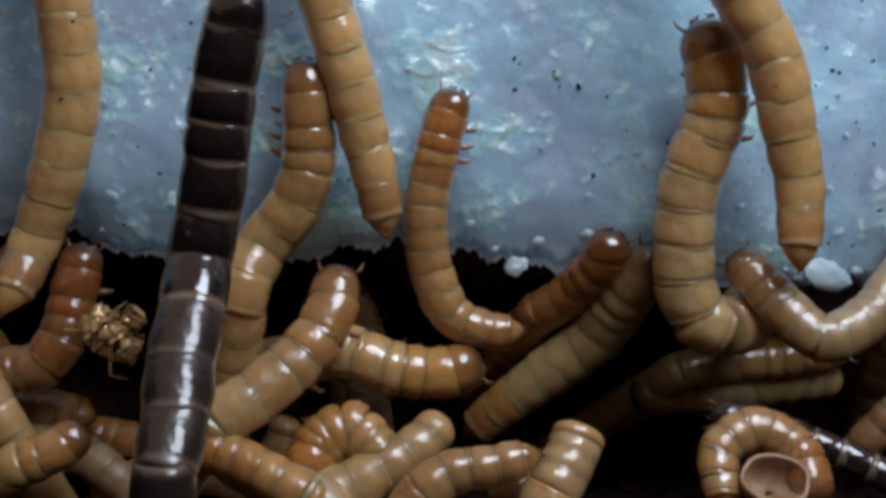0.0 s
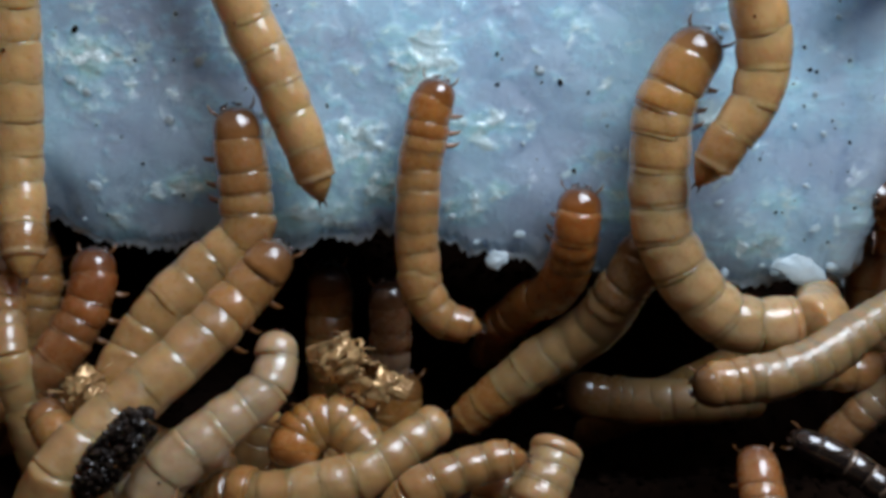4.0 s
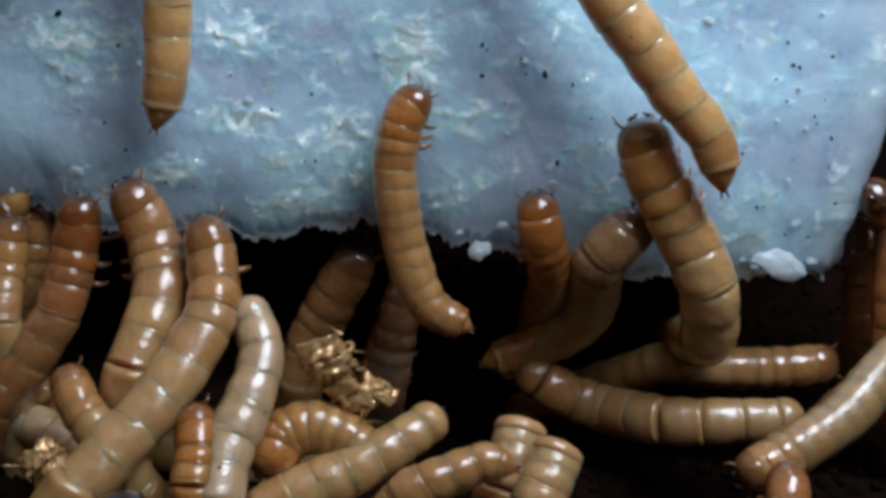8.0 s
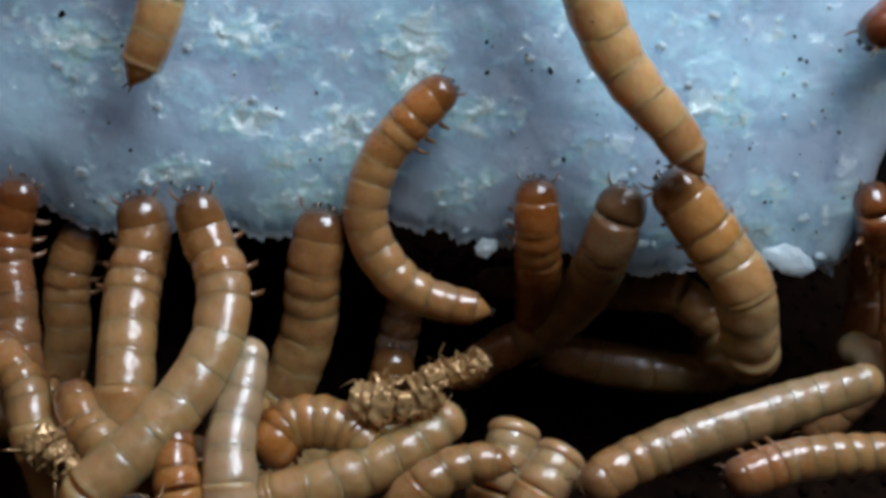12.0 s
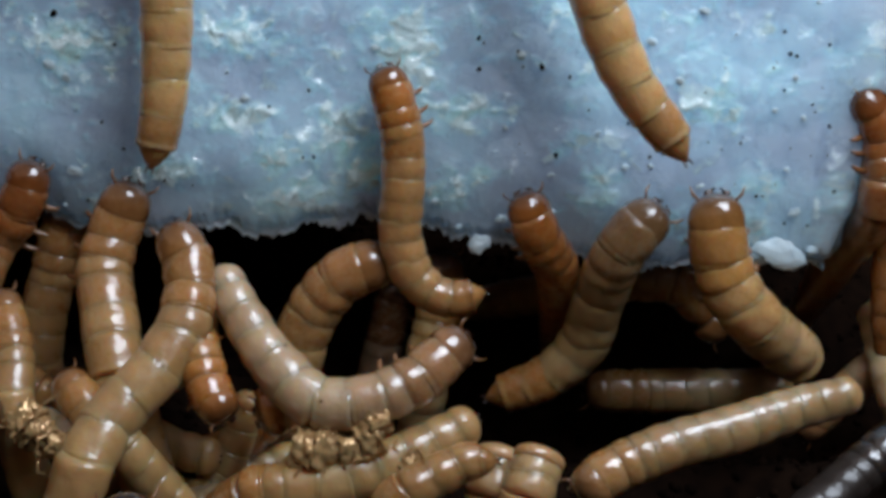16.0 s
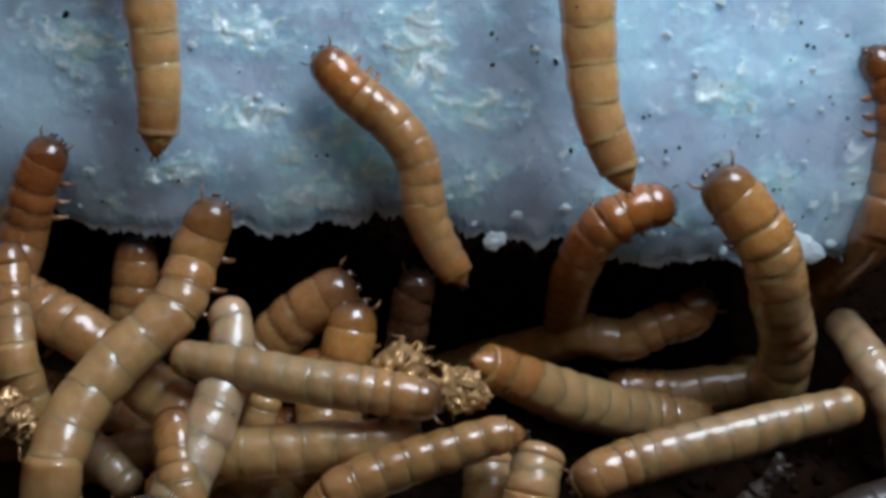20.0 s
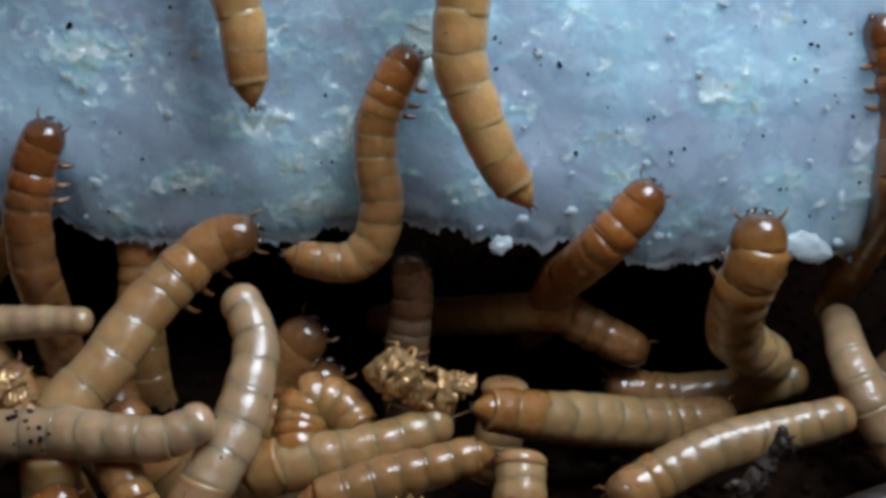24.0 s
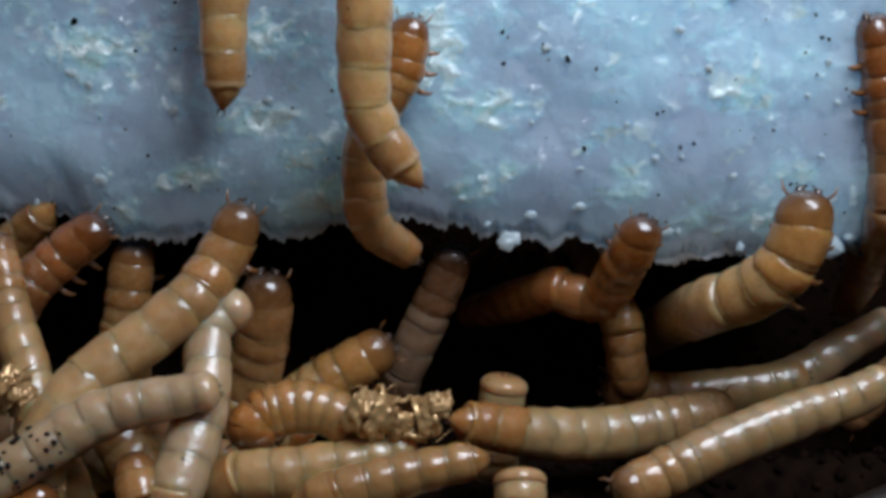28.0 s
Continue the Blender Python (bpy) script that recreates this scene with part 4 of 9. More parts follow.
right_bend = Crawler("mealworm", 2.68, 17.7, 11, "shade", "f", 0, "slender greyish tan larva sloping over the pile", False, 20)
back_flat = Crawler("mealworm", 3.28, 17.1, 8, "shade", "f", 0, "dim grey larva lying flat under the foam", False, 21)
left_amber = Crawler("mealworm", 2.89, 24.5, 13, "russet", "h", 10, "russet larva with orange head standing in the pile", True, 22)
left_back = Crawler("mealworm", 3.00, 24.0, 13, "tan", "h", 0, "tan larva standing behind its neighbours", True, 23)
low_left = Crawler("mealworm", 2.41, 19.3, 13, "pale", "h", 0, "pale larva bent low in the pile", False, 24)
low_amber = Crawler("mealworm", 2.50, 20.0, 13, "honey", "h", 20, "honey-coloured larva twisted low in the pile", True, 25)
right_edge = Crawler("mealworm", 3.01, 27.1, 13, "russet", "h", -60, "reddish brown larva climbing the foam's end", True, 26)
visitor = Crawler("mealworm", 2.90, 26.1, 13, "rust", "h", -40, "rust-red larva with dark head on the foam", True, 27)
mid_back = Crawler("mealworm", 3.45, 29.0, 13, "tan", "h", 0, "tan larva leaning out of the shade", False, 28)
standing = Crawler("mealworm", 3.30, 24.7, 12, "banded", "h", 0, "banded larva standing upright in the pile", True, 29)
right_low = Crawler("mealworm", 2.97, 26.7, 13, "grey", "t", 0, "pale greyish larva slanting down beside the foam's end", False, 30)
runner = Crawler("mealworm", 2.58, 16.0, 10, "shade", "f", 10, "greyish tan larva crawling quickly across the pile", True, 31)
left_wall = Crawler("mealworm", 2.43, 21.9, 13, "pale", "h", 0, "pale larva upright at the pile's edge", False, 32)
void_right = Crawler("mealworm", 2.90, 26.1, 13, "tan", "h", 0, "grey larva in the dark gap under the foam", False, 33)
void_mid = Crawler("mealworm", 2.91, 26.2, 13, "shaded_umber", "h", 0, "larva deep in the dark gap, tinted darker for the shade", False, 34)
left_pearl = Crawler("mealworm", 2.12, 14.8, 11, "grey", "t", 0, "whitish pearly larva lying behind its neighbours", False, 35)


dark_fat = Crawler("black_larva", 2.60, 24.0, 13, "soot", "f", 30, "fat shiny black larva half sunk in the frass", False, 36, "black larva", "black larvae")


def speckle(crawler, rings, count, size, seed):
    """Frass grains sticking to the back of some rings."""
    rng = random.Random(seed)
    for i in rings:
        ob = crawler.rings[i]
        r = max(v.co.x for v in ob.data.vertices) / MM
        for _ in range(count):
            a = rng.uniform(-2.6, -0.5)
            verts, faces = [], []
            nugget((r * math.cos(a), r * 0.93 * math.sin(a), rng.uniform(-0.6, 0.6) * r), size * rng.uniform(0.5, 1.4), rng, verts, faces)
            piece("frass_grain", mesh_of("frass_grain", verts, faces, SPECK), ob)


speckle(speckled, range(2, 10), 9, 0.16, 1)
speckle(hang_right, (6, 8, 10), 1, 0.14, 2)
speckle(hang_left, (8, 9), 1, 0.12, 3)
speckle(hang_corner, (7, 9), 1, 0.13, 4)
speckle(front_grey, (5, 7), 1, 0.10, 5)
speckle(right_edge, (4,), 1, 0.10, 6)


# ---- what moves, and when ----
def motions():
    centre.line(0, (-1.2, -2.1, 40.5), (-2.2, -2.1, 37.5), (-3.0, -2.1, 33.9), (-2.9, -2.2, 30.6), (-1.7, -2.4, 27.7), (0.5, -2.4, 26.6), (2.6, -2.4, 26.6))
    centre.line(1, (-2.4, -2.1, 40.2), (-2.7, -2.1, 37.2), (-3.0, -2.1, 33.6), (-2.9, -2.2, 30.2), (-1.8, -2.4, 27.5), (0.1, -2.5, 26.1), (3.3, -2.5, 25.6))
    centre.line(2, (-1.2, -2.1, 40.1), (-1.5, -2.1, 37.2), (-2.1, -2.1, 33.2), (-2.7, -2.2, 30.2), (-2.4, -2.4, 27.7), (-0.9, -2.5, 26.1), (1.6, -2.5, 25.3))
    centre.line(3, (-1.2, -2.1, 40.8), (-1.6, -2.1, 37.7), (-2.3, -2.1, 34.4), (-2.5, -2.1, 31.1), (-1.9, -2.3, 28.4), (-0.4, -2.4, 26.7), (2.1, -2.4, 26.1))
    centre.line(5.5, (-1.1, -2.1, 40.4), (-2.2, -2.1, 37.7), (-2.3, -2.1, 34.7), (-2.9, -2.1, 31.4), (-3.2, -2.3, 29.0), (-2.7, -2.4, 26.7), (-0.9, -2.5, 25.8))
    centre.line(6, (-1.2, -2.1, 40.9), (-1.3, -2.1, 37.8), (-1.8, -2.1, 34.6), (-2.7, -2.1, 31.5), (-3.0, -2.3, 28.8), (-2.5, -2.4, 26.4), (-0.7, -2.5, 25.5))
    centre.line(7, (-2.1, -2.1, 40.2), (-2.6, -2.1, 37.6), (-2.3, -2.1, 34.6), (-2.0, -2.1, 32.3), (-1.7, -2.2, 29.6), (-1.1, -2.4, 27.2), (0.3, -2.4, 26.1))
    centre.line(8, (-1.5, -2.1, 39.5), (-2.5, -2.1, 37.5), (-2.8, -2.1, 34.9), (-2.5, -2.1, 31.9), (-1.8, -2.2, 29.1), (-0.6, -2.4, 26.9), (1.5, -2.4, 25.7))
    centre.line(9, (-0.3, -2.1, 39.2), (-2.4, -2.1, 38.8), (-4.4, -2.1, 37.1), (-5.2, -2.1, 34.5), (-5.0, -2.1, 31.4), (-3.6, -2.2, 28.7), (-1.1, -2.3, 27.0), (3.3, -2.4, 26.3))
    centre.line(10, (0.5, -2.1, 39.6), (-1.3, -2.1, 38.1), (-3.9, -2.1, 36.1), (-5.4, -2.1, 33.5), (-5.6, -2.1, 30.7), (-4.7, -2.3, 28.0), (-2.7, -2.4, 25.6), (-0.3, -2.6, 23.2))
    centre.line(11, (-0.4, -2.1, 39.5), (-2.9, -2.1, 37.4), (-4.9, -2.1, 35.4), (-5.6, -2.1, 32.7), (-5.3, -2.1, 30.0), (-4.0, -2.3, 27.2), (-2.3, -2.4, 25.8), (0.4, -2.5, 24.8))
    centre.line(12, (0.1, -2.1, 40.0), (-1.7, -2.1, 38.4), (-3.7, -2.1, 36.1), (-4.8, -2.1, 33.5), (-4.7, -2.1, 31.1), (-3.2, -2.2, 28.7), (-0.9, -2.3, 27.3), (2.5, -2.4, 26.5))
    centre.line(12.5, (0.1, -2.1, 40.0), (-1.9, -2.1, 38.1), (-3.5, -2.1, 36.1), (-4.6, -2.1, 33.8), (-4.7, -2.1, 31.1), (-3.4, -2.2, 28.8), (-1.1, -2.3, 27.4), (2.0, -2.4, 26.6))
    centre.line(14.5, (-0.7, -2.1, 40.3), (-1.8, -2.1, 38.1), (-3.5, -2.1, 36.2), (-4.4, -2.1, 33.9), (-4.4, -2.1, 31.2), (-3.3, -2.3, 28.8), (-1.3, -2.4, 27.0), (1.2, -2.4, 26.8))
    centre.line(15, (-0.9, -2.1, 40.5), (-2.1, -2.1, 38.1), (-3.9, -2.1, 36.2), (-4.9, -2.1, 33.9), (-4.8, -2.1, 31.2), (-3.4, -2.2, 28.8), (-1.1, -2.3, 27.5), (2.4, -2.3, 27.4))
    centre.line(16, (-3.2, -2.1, 40.6), (-2.6, -2.1, 38.5), (-2.2, -2.1, 36.2), (-2.3, -2.1, 33.6), (-2.5, -2.1, 30.9), (-1.7, -2.2, 28.5), (0.2, -2.3, 27.1), (2.5, -2.3, 27.5))
    centre.line(17, (-3.9, -2.1, 40.3), (-3.6, -2.1, 38.2), (-3.0, -2.1, 35.5), (-2.3, -2.1, 32.8), (-1.0, -2.1, 30.4), (0.6, -2.2, 28.9), (3.5, -2.2, 28.6))
    centre.line(18, (-4.4, -2.1, 40.9), (-4.5, -2.1, 38.7), (-3.6, -2.1, 36.1), (-2.7, -2.1, 33.1), (-1.4, -2.1, 30.7), (0.2, -2.2, 28.9), (2.6, -2.2, 28.7))
    centre.line(19, (-4.6, -2.1, 41.3), (-4.8, -2.1, 39.2), (-3.8, -2.1, 36.6), (-2.9, -2.1, 33.9), (-2.1, -2.1, 31.6), (-0.8, -2.2, 29.7), (1.7, -2.2, 29.0))
    centre.line(20, (-7.1, -2.1, 40.9), (-5.6, -2.1, 39.2), (-3.7, -2.1, 37.6), (-2.3, -2.1, 35.4), (-1.9, -2.1, 32.4), (-1.0, -2.1, 30.0), (0.0, -2.2, 28.3))
    centre.line(21, (-8.3, -2.1, 39.1), (-6.3, -2.1, 39.1), (-4.1, -2.1, 38.0), (-2.7, -2.1, 36.2), (-2.1, -2.1, 33.9), (-2.3, -2.1, 31.5), (-2.6, -2.2, 29.0))
    centre.line(21.5, (-8.4, -2.1, 41.5), (-6.4, -2.1, 39.3), (-4.9, -2.1, 37.4), (-4.2, -2.1, 35.0), (-4.1, -2.1, 32.4), (-4.9, -2.1, 30.0))
    centre.line(23.5, (-2.1, -2.1, 41.7), (-3.2, -2.1, 40.0), (-3.1, -2.1, 37.4), (-2.6, -2.1, 34.8), (-2.6, -2.1, 32.1), (-3.8, -2.1, 30.4), (-6.2, -2.2, 30.0), (-10.0, -2.1, 30.7))
    centre.line(24, (-2.5, -2.1, 41.8), (-3.5, -2.1, 40.3), (-4.6, -2.1, 38.1), (-4.9, -2.1, 35.5), (-4.7, -2.1, 33.2), (-5.4, -2.1, 30.8), (-7.1, -2.2, 29.7), (-10.7, -2.1, 30.4))
    centre.line(25, (-4.0, -2.1, 40.8), (-4.9, -2.1, 37.7), (-5.4, -2.1, 34.7), (-5.7, -2.1, 32.1), (-6.3, -0.2, 28.7))
    centre.line(26, (-3.7, -2.1, 40.9), (-4.6, -2.1, 38.6), (-5.2, -2.1, 36.1), (-5.4, -2.1, 33.4), (-5.4, -1.2, 29.5))
    centre.line(27, (-2.8, -2.1, 41.5), (-4.1, -2.1, 39.9), (-5.3, -2.1, 37.7), (-5.6, -2.1, 35.1), (-5.6, -2.1, 32.7), (-4.9, -2.1, 30.7), (-3.2, -1.2, 29.6))
    centre.line(28, (-3.1, -2.1, 42.1), (-3.6, -2.1, 40.3), (-5.0, -2.1, 38.2), (-5.9, -2.1, 36.0), (-6.1, -2.1, 33.7), (-5.7, -2.1, 31.6), (-4.0, -1.1, 29.8))
    centre.go()
    hang_left.line(0, (-8.1, -3.5, 45.8), (-7.2, -3.5, 42.5), (-6.4, -3.5, 39.0), (-5.7, -3.5, 35.8), (-5.2, -3.5, 32.4))
    hang_left.line(1, (-7.2, -3.5, 45.5), (-6.1, -3.5, 42.1), (-5.5, -3.5, 38.7), (-5.3, -3.5, 35.5), (-5.2, -3.5, 32.1))
    hang_left.line(2, (-8.2, -3.5, 45.5), (-7.5, -3.5, 42.5), (-6.9, -3.5, 39.3), (-6.5, -3.5, 36.5), (-6.5, -3.5, 32.9))
    hang_left.line(3, (-10.8, -3.5, 45.4), (-9.7, -3.5, 42.7), (-8.2, -3.5, 39.5), (-7.0, -3.5, 36.6), (-6.1, -3.5, 33.4))
    hang_left.line(5.5, (-12.2, -3.5, 45.4), (-11.4, -3.5, 42.7), (-10.5, -3.5, 39.8), (-9.6, -3.5, 37.6), (-9.1, -3.5, 35.4))
    hang_left.line(6, (-11.9, -3.5, 45.2), (-11.2, -3.5, 42.4), (-10.3, -3.5, 39.6), (-9.4, -3.5, 37.7), (-8.8, -3.5, 35.4))
    hang_left.line(7, (-12.7, -3.5, 45.3), (-11.9, -3.5, 42.5), (-11.2, -3.5, 40.0), (-10.6, -3.5, 38.1), (-10.6, -3.5, 35.9))
    hang_left.line(8, (-15.2, -3.5, 44.8), (-15.3, -3.5, 42.7), (-15.5, -3.5, 40.8), (-15.8, -3.5, 39.3), (-16.3, -3.5, 37.6))
    hang_left.line(9, (-16.7, -3.5, 44.7), (-17.4, -3.5, 42.8), (-18.2, -3.5, 41.3), (-18.9, -3.5, 40.0), (-19.4, -3.5, 38.8))
    hang_left.line(10, (-15.7, -3.5, 44.7), (-16.6, -3.5, 42.6), (-17.5, -3.5, 40.4), (-18.3, -3.5, 38.5), (-18.9, -3.5, 36.9))
    hang_left.line(11, (-14.6, -3.5, 44.3), (-14.8, -3.5, 42.2), (-15.1, -3.5, 40.3), (-15.5, -3.5, 38.7), (-16.0, -3.5, 37.3))
    hang_left.line(12, (-15.7, -3.5, 44.8), (-16.3, -3.5, 43.0), (-16.9, -3.5, 41.8), (-17.4, -3.5, 40.8), (-17.9, -3.5, 40.1))
    hang_left.line(14.5, (-15.0, -3.5, 45.4), (-15.3, -3.5, 42.4), (-15.6, -3.5, 39.6), (-15.9, -3.5, 37.3), (-16.2, -3.5, 35.3))
    hang_left.line(15, (-15.1, -3.5, 45.1), (-15.3, -3.5, 42.0), (-15.6, -3.5, 39.5), (-16.0, -3.5, 37.3), (-16.5, -3.5, 35.2))
    hang_left.line(16, (-15.0, -3.5, 44.7), (-15.2, -3.5, 42.0), (-15.5, -3.5, 39.5), (-16.0, -3.5, 37.3), (-16.6, -3.5, 35.3))
    hang_left.line(17, (-19.3, -3.5, 44.8), (-19.0, -3.5, 42.0), (-18.4, -3.5, 39.2), (-17.8, -3.5, 37.0), (-17.1, -3.5, 34.4))
    hang_left.line(18, (-17.7, -3.5, 44.6), (-17.8, -3.5, 42.5), (-17.9, -3.5, 40.3), (-18.2, -3.5, 38.5), (-18.4, -3.5, 36.5))
    hang_left.line(19, (-16.4, -3.5, 44.8), (-16.3, -3.5, 42.4), (-16.4, -3.5, 39.9), (-16.6, -3.5, 38.0), (-16.9, -3.5, 36.1))
    hang_left.line(20, (-16.6, -3.5, 44.7), (-16.5, -3.5, 42.3), (-16.5, -3.5, 39.8), (-16.7, -3.5, 37.9), (-17.0, -3.5, 36.0))
    hang_left.line(21, (-15.1, -3.5, 44.8), (-15.4, -3.5, 42.1), (-15.7, -3.5, 39.6), (-16.1, -3.5, 37.4), (-16.4, -3.5, 35.6))
    hang_left.line(23.5, (-12.5, -3.5, 45.1), (-12.5, -3.5, 43.3), (-12.4, -3.5, 41.7), (-12.2, -3.5, 40.5), (-12.2, -3.5, 39.1))
    hang_left.line(24, (-11.9, -3.5, 45.1), (-11.7, -3.5, 43.5), (-11.7, -3.5, 42.0), (-11.6, -3.5, 40.8), (-11.5, -3.5, 39.1))
    hang_left.line(25, (-12.1, -3.5, 44.9), (-12.0, -3.5, 43.1), (-12.0, -3.5, 41.5), (-12.0, -3.5, 40.3), (-12.0, -3.5, 38.5))
    hang_left.line(26, (-12.9, -3.5, 45.3), (-13.0, -3.5, 42.9), (-13.1, -3.5, 40.7), (-13.2, -3.5, 38.9), (-13.4, -3.5, 36.6))
    hang_left.line(27, (-13.1, -3.5, 45.3), (-13.2, -3.5, 42.8), (-13.4, -3.5, 40.7), (-13.6, -3.5, 38.8), (-13.9, -3.5, 36.7))
    hang_left.line(28, (-12.9, -3.5, 44.8), (-13.1, -3.5, 43.0), (-13.2, -3.5, 41.5), (-13.3, -3.5, 40.3), (-13.6, -3.5, 38.8))
    hang_left.go()
    hang_corner.line(0, (-22.5, -3.7, 46.3), (-22.4, -3.7, 41.6), (-23.6, -3.7, 37.2), (-25.5, -3.7, 32.7), (-26.8, -6.3, 29.1))
    hang_corner.line(1, (-23.5, -3.7, 45.9), (-23.2, -3.7, 42.2), (-23.8, -3.7, 38.2), (-24.7, -3.7, 34.3), (-25.6, -4.9, 30.6), (-25.8, -6.9, 27.9))
    hang_corner.line(2, (-23.9, -3.7, 45.8), (-23.8, -3.7, 42.2), (-24.1, -3.7, 38.4), (-25.0, -3.7, 34.5), (-25.6, -4.7, 30.8), (-25.9, -6.7, 28.0))
    hang_corner.line(3, (-24.4, -3.7, 45.6), (-24.4, -3.7, 41.6), (-25.0, -3.7, 37.5), (-25.7, -3.7, 33.2), (-25.6, -5.1, 29.9), (-25.1, -7.3, 26.9))
    hang_corner.line(5.5, (-24.3, -3.7, 45.6), (-23.9, -3.7, 42.5), (-24.0, -3.7, 40.0), (-24.2, -3.7, 38.1), (-24.4, -3.7, 36.6))
    hang_corner.line(6, (-23.3, -3.7, 45.3), (-23.5, -3.7, 42.2), (-23.9, -3.7, 39.1), (-25.0, -3.7, 35.6), (-25.8, -3.7, 34.3))
    hang_corner.line(7, (-21.7, -3.7, 46.0), (-21.2, -3.7, 42.6), (-21.7, -3.7, 39.2), (-22.9, -3.7, 36.0), (-23.8, -3.7, 33.1))
    hang_corner.line(7.5, (-22.1, -3.7, 51.0), (-22.3, -3.7, 49.0), (-22.7, -3.7, 47.8), (-23.0, -3.7, 46.9), (-23.4, -3.7, 46.3))
    hang_corner.line(10, (-21.6, -3.7, 53.5), (-21.8, -3.7, 51.5), (-22.1, -3.7, 50.4), (-22.5, -3.7, 49.5), (-22.9, -3.7, 48.9))
    hang_corner.line(28, (-22.1, -3.7, 54.0), (-22.3, -3.7, 52.0), (-22.8, -3.7, 50.9), (-23.2, -3.7, 50.1), (-23.6, -3.7, 49.5))
    hang_corner.go()
    dark_worm.line(0, (-10.9, -10.9, 46.5), (-11.9, -10.9, 43.1), (-12.5, -10.9, 40.4), (-13.2, -10.9, 36.7), (-13.9, -11.3, 33.4), (-14.0, -13.3, 31.0), (-14.2, -15.3, 28.8), (-14.1, -17.1, 26.9), (-14.2, -19.3, 24.8))
    dark_worm.line(0.2, (-11.6, -10.9, 45.8), (-12.3, -10.9, 43.0), (-12.9, -10.9, 40.3), (-13.6, -10.9, 36.7), (-14.2, -11.3, 33.3), (-14.3, -13.3, 31.0), (-14.2, -15.3, 28.7), (-14.1, -17.1, 26.9), (-14.1, -19.3, 24.8))
    dark_worm.line(0.5, (-14.2, -10.9, 39.6), (-14.5, -10.9, 36.9), (-15.0, -10.9, 34.1), (-14.9, -12.7, 31.6), (-14.7, -14.3, 29.7), (-14.5, -16.3, 27.6), (-14.2, -18.3, 25.6), (-13.9, -20.3, 23.8))
    dark_worm.line(0.7, (-15.3, -13.5, 30.6), (-14.9, -15.5, 28.4), (-14.6, -17.5, 26.3), (-14.3, -19.5, 24.5), (-13.8, -21.5, 22.8), (-13.4, -23.5, 21.3))
    dark_worm.line(1, (-14.0, -20.5, 23.5), (-13.6, -22.5, 21.9), (-13.1, -24.5, 20.5), (-12.6, -26.5, 19.3))
    dark_worm.line(28, (-14.2, -20.5, 23.0), (-13.8, -22.5, 21.4), (-13.4, -24.5, 20.0), (-12.9, -26.5, 18.8))
    dark_worm.go()
    left_climber.line(0, (-9.4, -3.1, 42.4), (-9.4, -3.1, 39.7), (-9.6, -3.1, 36.5), (-10.9, -3.1, 33.9), (-12.6, -3.3, 32.0), (-13.5, -4.9, 29.8))
    left_climber.line(1, (-9.2, -3.1, 41.9), (-8.8, -3.1, 39.4), (-8.7, -3.1, 36.2), (-10.1, -3.1, 33.9), (-12.5, -3.1, 32.0), (-15.0, -4.1, 30.6), (-16.7, -5.5, 28.7), (-17.7, -6.9, 26.8))
    left_climber.line(2, (-10.8, -3.1, 40.5), (-10.0, -3.1, 38.1), (-9.5, -3.1, 35.2), (-11.9, -3.1, 32.9), (-14.2, -3.5, 31.4), (-16.0, -4.7, 29.7), (-17.0, -6.3, 27.5))
    left_climber.line(3, (-11.5, -3.1, 40.3), (-10.8, -3.1, 37.6), (-10.4, -3.1, 35.0), (-11.2, -3.1, 32.7), (-13.8, -3.7, 30.8), (-16.5, -4.9, 29.1), (-18.0, -6.3, 27.2), (-18.7, -7.5, 25.6))
    left_climber.line(5.5, (-15.3, -3.1, 38.3), (-15.1, -3.1, 36.0), (-14.9, -3.1, 33.4), (-15.4, -3.7, 30.9), (-17.0, -4.9, 29.2), (-18.1, -6.7, 26.7))
    left_climber.line(6, (-16.2, -3.1, 38.2), (-15.4, -3.1, 35.5), (-15.2, -3.1, 32.8), (-16.1, -3.9, 30.3), (-17.3, -5.5, 28.1), (-17.9, -7.3, 25.7))
    left_climber.line(7, (-17.6, -3.1, 36.6), (-17.8, -3.1, 33.9), (-18.0, -3.3, 31.3), (-17.8, -5.3, 28.5), (-17.8, -7.7, 25.2))
    left_climber.line(8, (-18.3, -3.1, 34.5), (-17.0, -3.1, 31.7), (-16.2, -4.3, 29.3), (-16.4, -5.9, 27.1), (-17.2, -7.7, 24.7))
    left_climber.line(9, (-17.4, -3.1, 33.7), (-17.4, -3.3, 30.6), (-16.7, -5.3, 27.7), (-16.5, -6.9, 25.5), (-17.0, -8.5, 23.5))
    left_climber.line(10, (-16.9, -3.1, 33.5), (-17.5, -3.3, 30.7), (-17.5, -5.3, 27.8), (-17.2, -7.3, 25.1), (-17.3, -9.1, 22.8))
    left_climber.line(11, (-18.2, -3.1, 33.3), (-17.8, -3.1, 30.5), (-17.1, -4.9, 27.9), (-17.1, -6.5, 25.7), (-17.0, -8.5, 23.1))
    left_climber.line(12, (-18.0, -3.1, 33.7), (-17.7, -3.1, 31.4), (-18.1, -4.9, 28.5), (-18.0, -6.9, 25.8), (-17.8, -8.9, 23.2))
    left_climber.line(14.5, (-18.2, -3.1, 34.2), (-18.4, -3.1, 31.8), (-18.4, -4.9, 29.2), (-18.3, -6.7, 26.7), (-18.5, -8.3, 24.6))
    left_climber.line(15, (-18.3, -3.1, 34.4), (-18.7, -3.1, 32.1), (-18.8, -4.5, 29.4), (-18.8, -6.5, 26.6), (-18.8, -8.1, 24.5))
